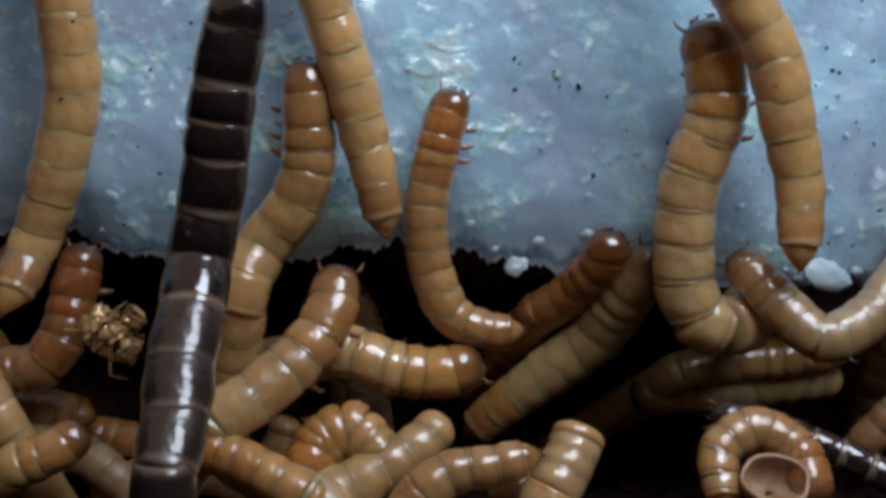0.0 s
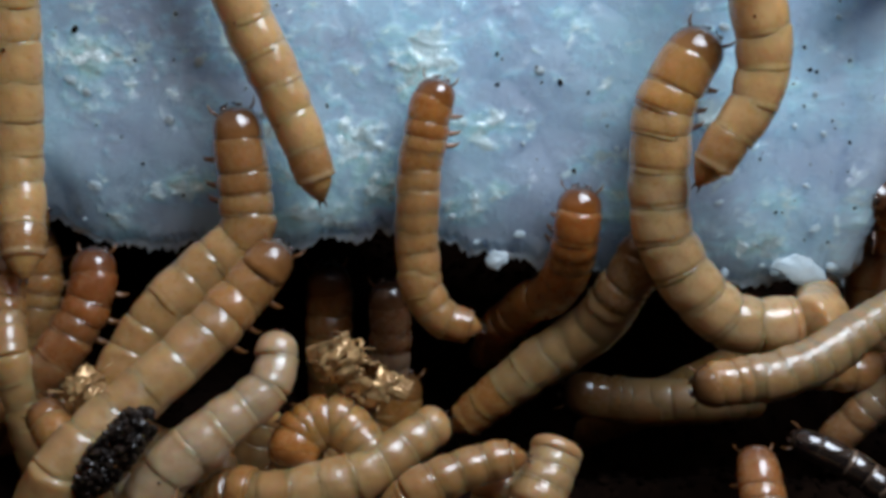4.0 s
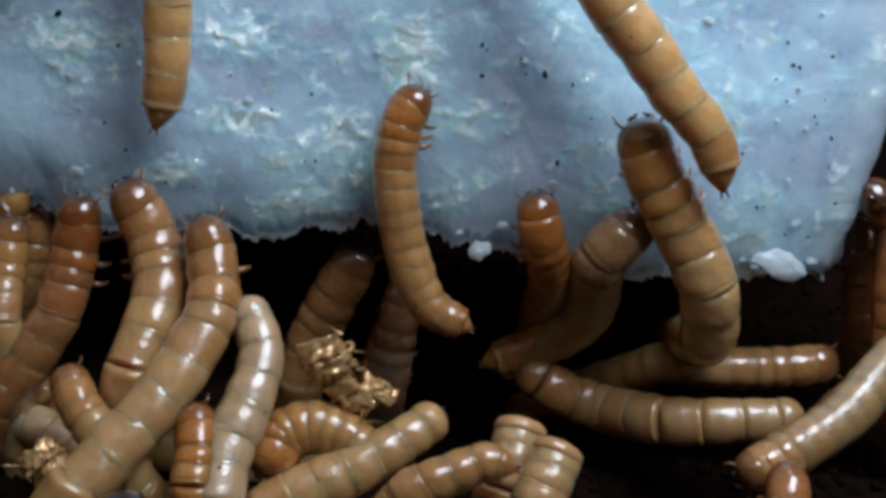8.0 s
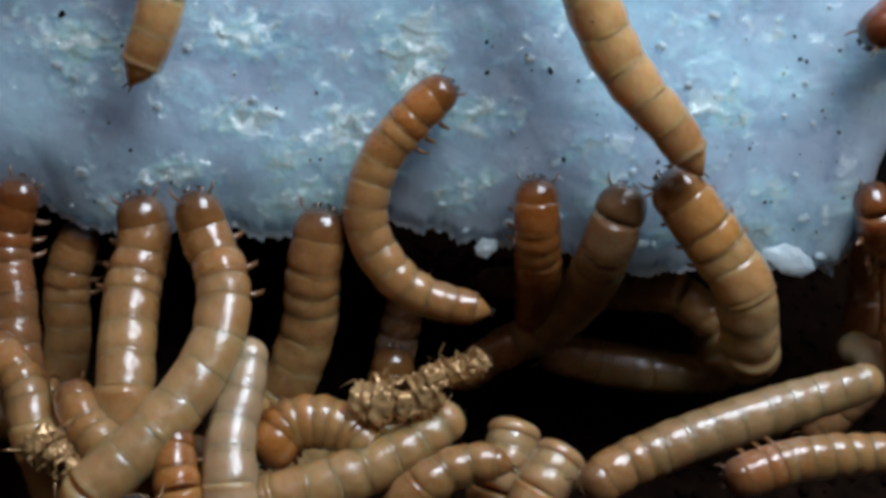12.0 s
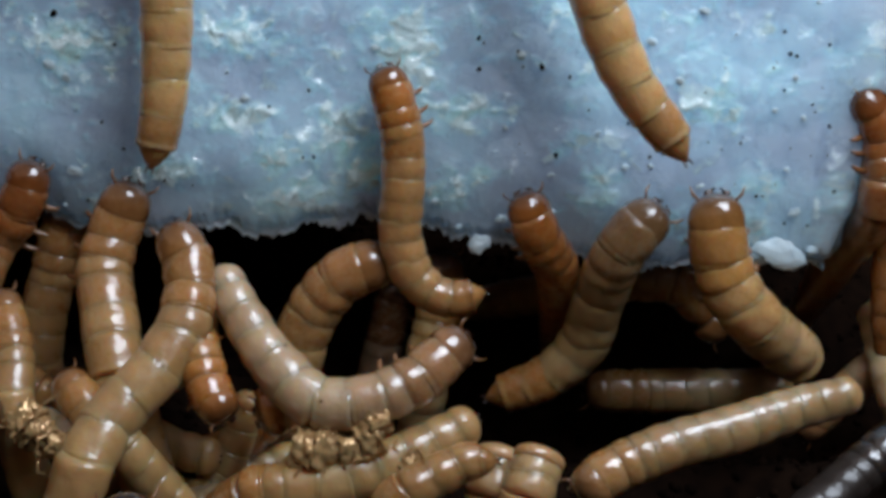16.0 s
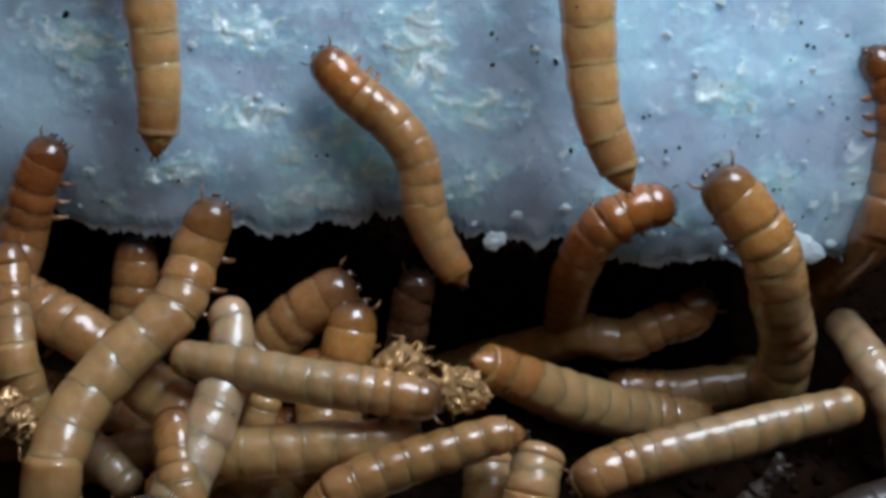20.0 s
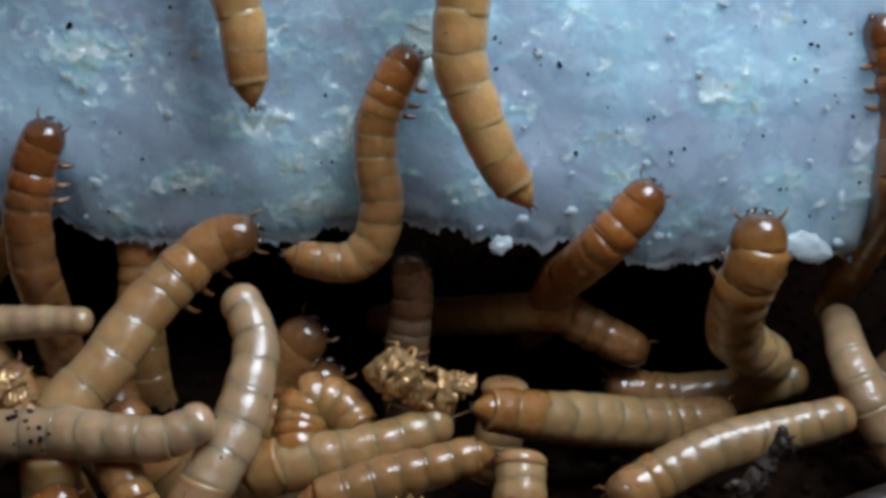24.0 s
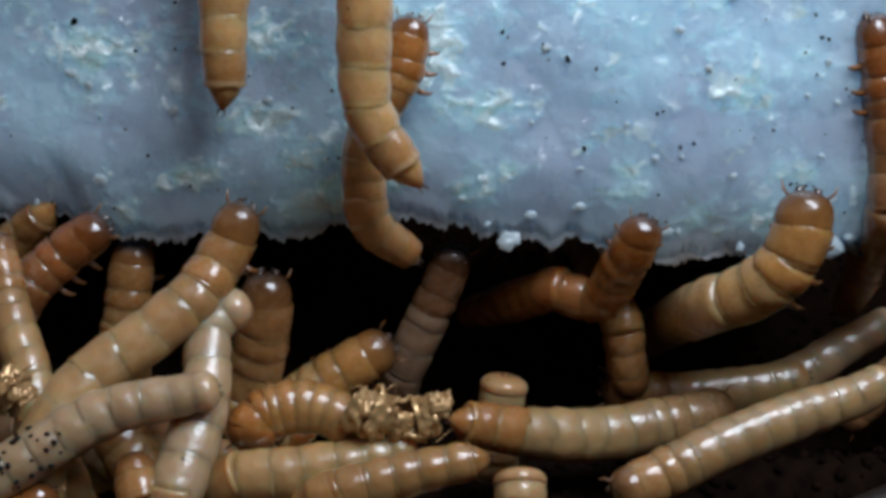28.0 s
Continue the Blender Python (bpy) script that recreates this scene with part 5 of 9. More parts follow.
    left_climber.line(16, (-17.8, -3.1, 34.3), (-18.9, -3.1, 32.0), (-19.5, -4.1, 29.6), (-18.9, -5.7, 27.3), (-18.2, -7.5, 24.9))
    left_climber.line(17, (-19.3, -3.1, 34.2), (-19.5, -3.1, 31.3), (-19.6, -4.5, 29.0), (-19.1, -6.5, 26.2), (-18.5, -8.3, 23.9))
    left_climber.line(18, (-20.8, -3.1, 34.1), (-21.1, -3.1, 31.3), (-20.4, -4.5, 28.9), (-18.9, -6.3, 26.4), (-18.2, -7.7, 24.5))
    left_climber.line(19, (-24.5, -8.5, 23.8), (-23.5, -7.0, 25.6), (-21.5, -6.0, 26.5), (-19.0, -6.2, 25.8), (-17.1, -7.2, 24.0))
    left_climber.line(20, (-27.4, -3.3, 29.3), (-24.6, -4.3, 27.8), (-22.1, -5.1, 26.6), (-20.0, -5.1, 24.9), (-17.6, -6.3, 23.2), (-15.4, -7.2, 21.9))
    left_climber.line(21, (-20.0, -4.7, 27.2), (-18.9, -4.2, 26.2), (-17.5, -4.9, 25.2), (-16.1, -5.9, 23.8), (-14.7, -6.9, 22.4))
    left_climber.line(23.5, (-20.6, -5.5, 26.6), (-19.2, -5.1, 25.4), (-17.7, -5.9, 24.2), (-15.8, -6.9, 22.8))
    left_climber.line(24, (-21.7, -4.3, 24.9), (-20.9, -5.3, 23.5), (-19.8, -6.5, 21.9), (-18.3, -7.7, 20.2))
    left_climber.line(28, (-23.1, -3.1, 23.0), (-21.9, -4.1, 21.5), (-20.7, -5.3, 19.9), (-19.2, -6.5, 18.2))
    left_climber.go()
    speckled.line(0, (-39.0, -13.7, 23.1), (-36.5, -13.5, 23.2), (-33.9, -13.3, 23.4))
    speckled.line(21, (-38.1, -13.7, 22.1), (-35.6, -13.5, 22.2), (-33.1, -13.3, 22.4))
    speckled.line(23.5, (-25.6, -12.9, 23.1), (-22.7, -12.7, 23.2), (-19.9, -12.6, 23.2), (-17.3, -12.5, 23.2))
    speckled.line(24, (-24.2, -12.3, 23.7), (-21.3, -12.2, 23.7), (-18.4, -12.4, 23.4), (-15.8, -12.4, 23.3), (-13.3, -11.6, 24.1))
    speckled.line(25, (-24.6, -12.9, 22.8), (-21.8, -12.5, 23.1), (-18.9, -12.4, 23.1), (-16.0, -12.4, 23.0), (-12.8, -11.9, 23.5))
    speckled.line(26, (-24.8, -13.0, 23.3), (-22.1, -12.1, 24.2), (-19.3, -11.7, 24.5), (-15.8, -11.5, 24.6), (-13.2, -11.4, 24.6))
    speckled.line(27, (-24.1, -14.0, 22.1), (-21.5, -12.8, 23.3), (-18.8, -12.0, 24.1), (-15.7, -11.5, 24.6), (-12.8, -11.3, 24.7))
    speckled.line(28, (-24.7, -13.9, 21.9), (-22.1, -12.7, 23.1), (-19.4, -11.6, 24.3), (-16.3, -11.0, 24.8), (-13.4, -10.7, 25.1))
    speckled.go()
    front_left.line(0, (-7.8, -5.5, 31.1), (-8.3, -7.1, 28.9), (-9.7, -8.5, 27.1), (-12.0, -9.9, 25.4), (-14.0, -10.8, 24.4))
    front_left.line(1, (-8.9, -5.6, 30.7), (-11.3, -6.5, 29.5), (-14.0, -7.7, 27.9), (-16.8, -9.1, 26.2), (-19.5, -10.5, 24.5), (-21.6, -12.9, 21.8))
    front_left.line(2, (-11.6, -6.5, 29.4), (-14.1, -7.5, 28.1), (-16.7, -8.7, 26.6), (-19.1, -10.1, 24.9), (-20.9, -11.5, 23.2), (-22.0, -12.9, 21.7))
    front_left.line(3, (-9.5, -5.7, 30.3), (-11.6, -6.7, 28.9), (-14.0, -7.9, 27.3), (-16.4, -9.7, 25.1), (-19.1, -11.3, 23.1), (-20.9, -13.1, 21.1))
    front_left.line(5.5, (-11.7, -4.5, 33.5), (-12.0, -5.3, 30.9), (-13.2, -6.9, 28.7), (-15.3, -8.3, 26.9), (-17.5, -9.7, 25.1), (-19.5, -11.3, 23.3), (-21.2, -12.9, 21.5))
    front_left.line(6, (-11.9, -4.5, 32.1), (-11.9, -5.7, 30.1), (-13.1, -7.1, 28.2), (-15.0, -8.7, 26.1), (-17.4, -10.3, 24.1), (-19.7, -12.1, 22.1), (-21.0, -13.5, 20.5))
    front_left.line(7, (-13.8, -4.5, 32.2), (-13.0, -5.9, 29.9), (-13.2, -7.5, 27.7), (-14.5, -9.1, 25.7), (-16.6, -10.7, 23.7), (-18.9, -12.3, 21.9), (-20.6, -13.7, 20.4))
    front_left.line(8, (-13.6, -4.5, 32.7), (-13.0, -5.3, 30.2), (-12.8, -6.9, 28.0), (-13.9, -8.7, 25.7), (-15.4, -10.3, 23.7), (-17.7, -12.3, 21.3), (-19.3, -13.7, 19.8))
    front_left.line(9, (-13.6, -4.5, 32.2), (-13.3, -5.5, 29.8), (-12.9, -7.1, 27.6), (-13.3, -8.7, 25.5), (-14.7, -10.5, 23.3), (-17.6, -12.5, 20.9), (-19.3, -13.7, 19.6))
    front_left.line(10, (-13.8, -4.5, 33.4), (-13.4, -4.9, 30.7), (-12.8, -6.7, 28.2), (-13.2, -8.5, 25.8), (-14.6, -10.5, 23.3), (-17.2, -12.3, 21.2), (-18.9, -13.7, 19.7))
    front_left.line(11, (-14.2, -4.5, 33.4), (-13.6, -4.7, 30.5), (-13.1, -6.3, 28.3), (-13.2, -8.3, 25.6), (-14.7, -10.5, 22.9), (-16.9, -12.7, 20.3), (-18.1, -13.7, 19.2))
    front_left.line(12, (-14.4, -4.5, 34.1), (-13.8, -4.5, 31.7), (-12.7, -5.9, 29.4), (-12.7, -7.9, 26.7), (-14.1, -9.9, 24.2), (-16.4, -11.9, 21.9), (-18.4, -13.3, 20.3))
    front_left.line(14.5, (-14.9, -4.5, 32.4), (-14.0, -5.5, 30.5), (-14.2, -7.1, 28.3), (-15.3, -8.7, 26.3), (-17.1, -10.7, 23.9), (-19.3, -12.9, 21.4))
    front_left.line(15, (-15.7, -4.5, 32.0), (-14.4, -5.7, 29.9), (-14.6, -7.1, 28.0), (-15.7, -8.7, 26.0), (-17.2, -10.7, 23.5), (-19.5, -12.7, 21.3))
    front_left.line(16, (-15.3, -4.5, 32.2), (-14.3, -5.5, 29.8), (-14.3, -7.3, 27.4), (-15.5, -8.9, 25.3), (-17.6, -10.7, 23.2), (-18.9, -12.9, 20.7))
    front_left.line(17, (-14.5, -4.5, 33.2), (-15.5, -5.1, 30.4), (-16.1, -7.3, 27.4), (-17.4, -9.5, 24.6), (-19.1, -11.7, 22.0), (-19.4, -13.3, 20.2))
    front_left.line(18, (-14.2, -4.5, 33.4), (-15.1, -4.9, 30.6), (-15.7, -6.7, 28.1), (-17.1, -8.7, 25.5), (-18.5, -10.7, 23.1), (-19.5, -12.9, 20.6))
    front_left.line(19, (-14.4, -4.5, 33.4), (-14.5, -4.9, 30.8), (-14.4, -6.5, 28.6), (-16.1, -8.1, 26.5), (-18.2, -9.9, 24.3), (-19.3, -11.5, 22.4), (-19.9, -13.1, 20.6))
    front_left.line(20, (-13.5, -4.5, 33.5), (-14.7, -4.7, 31.0), (-15.7, -6.7, 28.2), (-17.4, -7.9, 26.7), (-19.3, -9.3, 25.0), (-20.8, -11.1, 22.8), (-21.2, -12.9, 20.8))
    front_left.line(21, (-13.2, -4.5, 33.5), (-14.1, -4.9, 30.8), (-15.9, -6.3, 28.9), (-18.1, -7.9, 26.8), (-20.3, -9.5, 24.9), (-21.6, -11.5, 22.5), (-22.2, -12.9, 21.0))
    front_left.line(23.5, (-12.8, -4.5, 33.0), (-14.2, -4.9, 31.1), (-16.3, -6.3, 29.3), (-17.9, -7.7, 27.5), (-20.1, -9.3, 25.5), (-21.5, -11.3, 23.2), (-22.0, -13.1, 21.2))
    front_left.line(24, (-11.8, -4.5, 32.2), (-14.1, -4.5, 31.7), (-16.2, -5.7, 30.1), (-18.2, -7.3, 28.1), (-19.5, -8.7, 26.3), (-21.3, -10.3, 24.4), (-21.9, -11.9, 22.5))
    front_left.line(25, (-13.1, -4.5, 33.2), (-13.9, -4.9, 30.9), (-14.8, -6.3, 29.0), (-16.9, -7.7, 27.2), (-19.3, -9.3, 25.3), (-20.9, -10.7, 23.6), (-21.8, -12.1, 22.0))
    front_left.line(26, (-13.0, -4.5, 32.7), (-13.9, -5.3, 30.8), (-15.6, -6.9, 28.7), (-17.9, -8.3, 27.0), (-20.2, -9.5, 25.6), (-21.7, -10.7, 24.2), (-22.6, -11.9, 22.9))
    front_left.line(27, (-13.3, -4.5, 33.8), (-13.4, -4.9, 31.3), (-14.0, -6.7, 28.9), (-16.3, -8.1, 27.2), (-18.6, -9.3, 25.7), (-21.1, -10.5, 24.4), (-22.3, -11.7, 23.0))
    front_left.line(28, (-12.7, -4.5, 33.5), (-13.8, -4.7, 31.2), (-15.5, -6.5, 28.9), (-18.1, -7.9, 27.1), (-20.4, -9.1, 25.7), (-21.9, -10.5, 24.1), (-22.8, -11.9, 22.5))
    front_left.go()
    front_grey.line(0, (-8.6, -12.7, 20.6), (-10.4, -12.1, 21.3), (-12.8, -11.3, 22.2), (-14.5, -10.1, 23.7))
    front_grey.line(1, (-16.0, -12.7, 20.4), (-14.7, -11.5, 21.7), (-12.6, -9.7, 23.8), (-10.3, -7.9, 26.0), (-8.3, -6.3, 28.1))
    front_grey.line(2, (-18.6, -12.9, 20.1), (-17.4, -11.9, 21.2), (-14.8, -9.9, 23.5), (-12.2, -8.5, 25.2), (-9.9, -7.1, 27.0))
    front_grey.line(3, (-16.7, -11.9, 20.9), (-14.8, -10.7, 22.3), (-12.3, -9.5, 23.7), (-10.2, -8.5, 24.9), (-9.0, -6.7, 27.3))
    front_grey.line(5.5, (-15.1, -11.9, 21.0), (-13.3, -10.3, 22.8), (-11.7, -8.7, 24.7), (-11.3, -6.9, 27.1))
    front_grey.line(6, (-16.4, -12.7, 19.8), (-15.2, -11.7, 20.9), (-13.1, -9.9, 23.0), (-12.1, -8.5, 24.7), (-11.4, -6.7, 27.1))
    front_grey.line(7, (-14.8, -12.9, 19.7), (-14.1, -12.1, 20.5), (-12.3, -10.1, 22.8), (-11.3, -8.5, 24.8), (-11.2, -7.1, 26.6))
    front_grey.line(8, (-11.8, -12.7, 19.3), (-11.5, -10.9, 21.4), (-10.5, -9.1, 23.6), (-10.1, -7.3, 25.9), (-11.3, -5.5, 28.3))
    front_grey.line(9, (-11.2, -12.7, 19.2), (-11.0, -11.9, 20.0), (-10.4, -9.7, 22.7), (-10.1, -7.7, 25.2), (-11.2, -5.9, 27.6))
    front_grey.line(10, (-11.2, -12.7, 19.2), (-11.1, -11.5, 20.6), (-10.5, -9.5, 23.0), (-10.6, -7.5, 25.5), (-11.8, -5.7, 27.9))
    front_grey.line(11, (-10.7, -12.7, 18.7), (-10.6, -11.9, 19.6), (-10.6, -9.7, 22.2), (-10.3, -7.7, 24.8), (-11.4, -5.9, 27.2))
    front_grey.line(12, (-11.5, -12.7, 19.3), (-11.7, -10.5, 21.9), (-11.3, -8.5, 24.3), (-11.2, -6.9, 26.4))
    front_grey.line(14.5, (-10.8, -12.5, 20.1), (-12.3, -10.9, 21.9), (-12.5, -8.9, 24.4), (-12.1, -7.1, 26.7), (-12.6, -5.5, 28.8))
    front_grey.line(15, (-9.1, -12.5, 19.7), (-11.3, -11.5, 20.9), (-12.7, -9.7, 23.0), (-12.7, -7.9, 25.3), (-12.5, -6.1, 27.7), (-12.8, -4.5, 29.9))
    front_grey.line(16, (2.6, -6.9, 26.0), (0.4, -7.3, 25.5), (-1.5, -8.3, 24.2), (-4.2, -9.1, 23.3), (-7.0, -9.1, 23.3), (-9.2, -7.9, 24.9), (-11.3, -6.1, 27.3), (-12.9, -4.4, 29.7))
    front_grey.line(17, (-6.8, -11.3, 20.6), (-8.7, -9.7, 22.6), (-10.7, -7.9, 24.9), (-11.8, -6.1, 27.3), (-13.3, -4.3, 29.8))
    front_grey.line(18, (-11.9, -12.7, 19.1), (-12.0, -10.9, 21.1), (-11.9, -8.9, 23.5), (-12.5, -6.7, 26.4), (-14.0, -4.9, 28.9))
    front_grey.line(19, (-10.0, -11.9, 20.2), (-8.6, -10.1, 22.2), (-8.5, -8.1, 24.7), (-10.7, -6.9, 26.3), (-13.5, -6.3, 27.2))
    front_grey.line(20, (-15.0, -12.7, 19.3), (-14.1, -10.9, 21.3), (-13.1, -8.9, 23.7), (-12.7, -6.9, 26.3), (-13.2, -5.5, 28.2))
    front_grey.line(21, (-14.8, -12.5, 19.6), (-13.6, -10.7, 21.6), (-12.3, -8.7, 24.0), (-12.1, -6.9, 26.4), (-13.0, -4.7, 29.4))
    front_grey.line(23.5, (-14.7, -12.5, 20.0), (-13.4, -10.7, 22.0), (-11.8, -8.5, 24.6), (-11.6, -6.7, 26.9), (-13.0, -5.1, 29.2))
    front_grey.line(24, (-14.3, -12.5, 20.0), (-12.8, -10.5, 22.2), (-12.0, -8.7, 24.4), (-11.8, -6.9, 26.7), (-13.1, -5.1, 29.2))
    front_grey.line(25, (-14.5, -12.5, 19.8), (-13.5, -10.7, 21.8), (-12.4, -8.7, 24.2), (-11.8, -6.7, 26.7), (-12.3, -4.7, 29.5))
    front_grey.line(26, (-15.2, -12.5, 20.3), (-14.1, -10.7, 22.3), (-13.1, -8.9, 24.4), (-12.6, -7.3, 26.5), (-12.8, -5.5, 28.9))
    front_grey.line(27, (-15.0, -12.5, 20.3), (-14.4, -10.5, 22.5), (-13.8, -8.7, 24.7), (-12.9, -7.1, 26.7), (-11.7, -6.1, 28.0))
    front_grey.line(28, (-16.0, -12.7, 19.8), (-15.2, -10.5, 22.2), (-14.7, -8.5, 24.6), (-14.6, -6.5, 27.2), (-12.6, -5.5, 28.5))
    front_grey.go()
    ring_worm.line(0, (12.5, -3.5, 44.0), (13.2, -3.5, 41.3), (13.2, -3.5, 38.8), (12.0, -3.5, 35.7), (11.6, -3.5, 32.2), (11.8, -3.5, 29.2), (13.0, -3.5, 27.2), (14.9, -3.5, 27.0))
    ring_worm.line(1, (13.8, -3.5, 43.8), (11.4, -3.5, 42.3), (10.4, -3.5, 39.9), (9.9, -3.5, 36.4), (10.0, -3.5, 32.9), (10.4, -3.5, 30.3), (11.8, -3.5, 27.9), (14.5, -3.5, 26.7))
    ring_worm.line(2, (13.1, -3.5, 43.7), (11.2, -3.5, 41.8), (10.2, -3.5, 39.0), (9.9, -3.5, 35.9), (10.1, -3.5, 33.0), (10.8, -3.5, 30.0), (12.5, -3.5, 28.0), (14.8, -3.5, 27.1))
    ring_worm.line(3, (15.4, -3.5, 44.2), (13.2, -3.5, 42.4), (11.7, -3.5, 39.9), (11.3, -3.5, 36.5), (11.9, -3.5, 32.9), (13.6, -3.5, 30.2), (16.0, -3.5, 27.9), (19.9, -3.5, 27.8))
    ring_worm.line(5.5, (11.3, -3.5, 41.3), (11.4, -3.5, 38.3), (11.3, -3.5, 35.1), (11.4, -3.5, 31.8), (11.8, -3.5, 28.8), (13.8, -3.5, 26.1), (17.2, -3.5, 24.7), (21.1, -3.5, 25.5))
    ring_worm.line(6, (11.4, -3.5, 41.2), (11.5, -3.5, 38.2), (11.2, -3.5, 35.0), (11.3, -3.5, 31.7), (11.9, -3.5, 29.0), (13.5, -3.5, 27.0), (16.2, -3.5, 25.6), (19.5, -3.5, 25.9))
    ring_worm.line(7, (11.0, -3.5, 38.6), (12.3, -3.5, 36.6), (14.0, -3.5, 34.0), (15.3, -3.5, 31.4), (15.6, -3.5, 28.0), (15.7, -1.5, 24.0))
    ring_worm.line(8, (11.2, -3.5, 38.1), (11.8, -3.5, 35.7), (13.2, -3.5, 33.1), (14.4, -3.5, 30.8), (15.5, -3.5, 28.4), (16.2, -1.5, 24.7))
    ring_worm.line(9, (12.0, -3.5, 38.2), (12.5, -3.5, 35.4), (13.2, -3.5, 33.1), (14.7, -3.5, 30.5), (16.1, -3.5, 28.4), (18.6, -1.5, 25.1))
    ring_worm.line(10, (12.2, -3.5, 37.3), (12.2, -3.5, 34.7), (12.5, -3.5, 32.1), (13.7, -3.5, 29.4), (15.7, -3.5, 27.3), (18.7, -1.5, 23.9))
    ring_worm.line(11, (13.2, -3.5, 35.0), (13.8, -3.5, 32.3), (14.6, -3.5, 29.6), (16.1, -3.5, 27.2), (18.0, -1.5, 23.4))
    ring_worm.line(12, (12.4, -3.5, 34.8), (14.1, -3.5, 32.5), (15.8, -3.5, 30.2), (17.2, -3.5, 27.8), (18.3, -1.5, 23.4))
    ring_worm.line(14.5, (12.8, -3.5, 34.0), (14.1, -3.5, 31.6), (16.1, -3.5, 29.2), (17.9, -3.5, 27.2), (20.6, -1.5, 23.7))
    ring_worm.line(15, (13.7, -3.5, 34.1), (14.7, -3.5, 32.0), (16.1, -3.5, 29.6), (17.8, -3.5, 27.2), (21.2, -1.5, 23.3))
    ring_worm.line(16, (15.8, -3.5, 33.2), (15.9, -3.5, 30.9), (16.5, -3.5, 28.5), (18.1, -3.5, 26.1), (21.6, -1.5, 22.9))
    ring_worm.line(17, (15.6, -3.5, 34.4), (16.4, -3.5, 31.4), (17.8, -3.5, 28.7), (19.6, -3.5, 26.3), (22.8, -1.5, 23.1))
    ring_worm.line(18, (16.8, -3.5, 34.2), (17.0, -3.5, 31.3), (17.6, -3.5, 28.6), (18.4, -3.5, 25.8), (19.5, -1.5, 22.3))
    ring_worm.line(19, (17.4, -3.5, 34.4), (18.0, -3.5, 31.4), (19.3, -3.5, 28.7), (19.8, -3.5, 26.0), (20.3, -1.5, 21.8))
    ring_worm.line(20, (14.7, -3.5, 34.2), (16.3, -3.5, 32.2), (17.9, -3.5, 29.8), (19.0, -2.1, 26.7), (20.5, 0.8, 22.9), (20.9, 3.1, 19.1))
    ring_worm.line(21, (15.5, -3.5, 35.0), (15.8, -3.5, 32.3), (17.3, -3.5, 29.6), (19.1, -1.8, 26.3), (22.0, 3.1, 20.7))
    ring_worm.line(23.5, (17.1, -3.5, 33.7), (16.7, -3.5, 31.3), (15.9, -3.5, 29.0), (16.4, -1.3, 25.6), (19.1, 3.1, 20.8))
    ring_worm.line(24, (16.9, -3.5, 31.7), (16.8, -3.5, 29.2), (16.3, -2.2, 26.8), (16.6, 0.3, 23.6), (19.5, 3.1, 20.7))
    ring_worm.line(25, (17.2, -3.5, 33.2), (16.0, -3.5, 30.6), (15.2, -2.9, 27.7), (16.3, -0.1, 24.1), (18.7, 2.1, 21.1), (21.5, 4.1, 22.2), (20.8, 2.3, 26.2))
    ring_worm.line(26, (18.2, -3.5, 33.0), (17.1, -3.5, 30.6), (15.6, -3.1, 28.0), (15.7, -0.3, 24.4), (17.7, 2.1, 21.7), (20.4, 3.8, 23.0), (20.1, 1.8, 26.9))
    ring_worm.line(27, (18.5, -3.5, 32.3), (18.1, -3.5, 29.7), (17.3, -2.1, 26.7), (16.8, 1.0, 22.6), (16.8, 4.1, 19.2))
    ring_worm.line(28, (19.0, -3.5, 32.6), (18.6, -3.5, 30.2), (17.6, -3.2, 28.1), (16.0, -2.0, 26.6), (14.0, 0.2, 25.1), (13.6, 8.1, 21.9), (13.1, 14.1, 18.8))
    ring_worm.go()
    hang_right.line(0, (13.5, -6.1, 46.0), (15.6, -6.1, 42.2), (16.5, -6.1, 38.7), (17.2, -6.1, 35.3), (17.1, -7.2, 30.8))
    hang_right.line(1, (15.0, -6.1, 45.4), (16.6, -6.1, 42.0), (17.4, -6.1, 38.4), (17.5, -6.1, 35.1), (16.6, -7.3, 30.5))
    hang_right.line(2, (14.1, -6.1, 45.0), (15.0, -6.1, 42.4), (15.2, -6.1, 39.2), (15.1, -6.1, 35.8), (14.6, -6.3, 31.9))
    hang_right.line(3, (16.9, -6.1, 45.0), (17.0, -6.1, 42.4), (16.0, -6.1, 39.5), (14.3, -6.1, 37.1), (13.2, -6.1, 34.5))
    hang_right.line(5.5, (12.3, -6.1, 45.0), (13.9, -6.1, 42.4), (14.4, -6.1, 40.0), (13.8, -6.1, 37.3), (12.7, -5.1, 35.3))
    hang_right.line(6, (11.6, -6.1, 44.9), (13.2, -6.1, 42.3), (13.8, -6.1, 39.6), (13.5, -6.1, 36.9), (13.0, -5.1, 34.9))
    hang_right.line(7, (12.1, -6.1, 45.0), (14.0, -6.1, 42.4), (14.9, -6.1, 39.4), (14.5, -6.1, 36.9), (13.8, -5.1, 34.9))
    hang_right.line(8, (8.8, -6.1, 44.8), (10.7, -6.1, 42.4), (12.6, -6.1, 39.8), (14.6, -6.1, 37.3), (15.4, -6.1, 34.4))
    hang_right.line(9, (10.0, -6.1, 44.8), (11.3, -6.1, 42.5), (13.3, -6.1, 39.8), (14.6, -6.1, 37.4), (15.1, -6.1, 34.6))
    hang_right.line(10, (8.3, -6.1, 44.7), (9.8, -6.1, 42.4), (12.2, -6.1, 39.7), (14.5, -6.1, 37.3), (16.1, -6.1, 34.3))
    hang_right.line(11, (5.3, -6.1, 44.4), (7.3, -6.1, 42.3), (9.8, -6.1, 40.2), (12.7, -6.1, 38.1), (15.7, -6.1, 35.7))
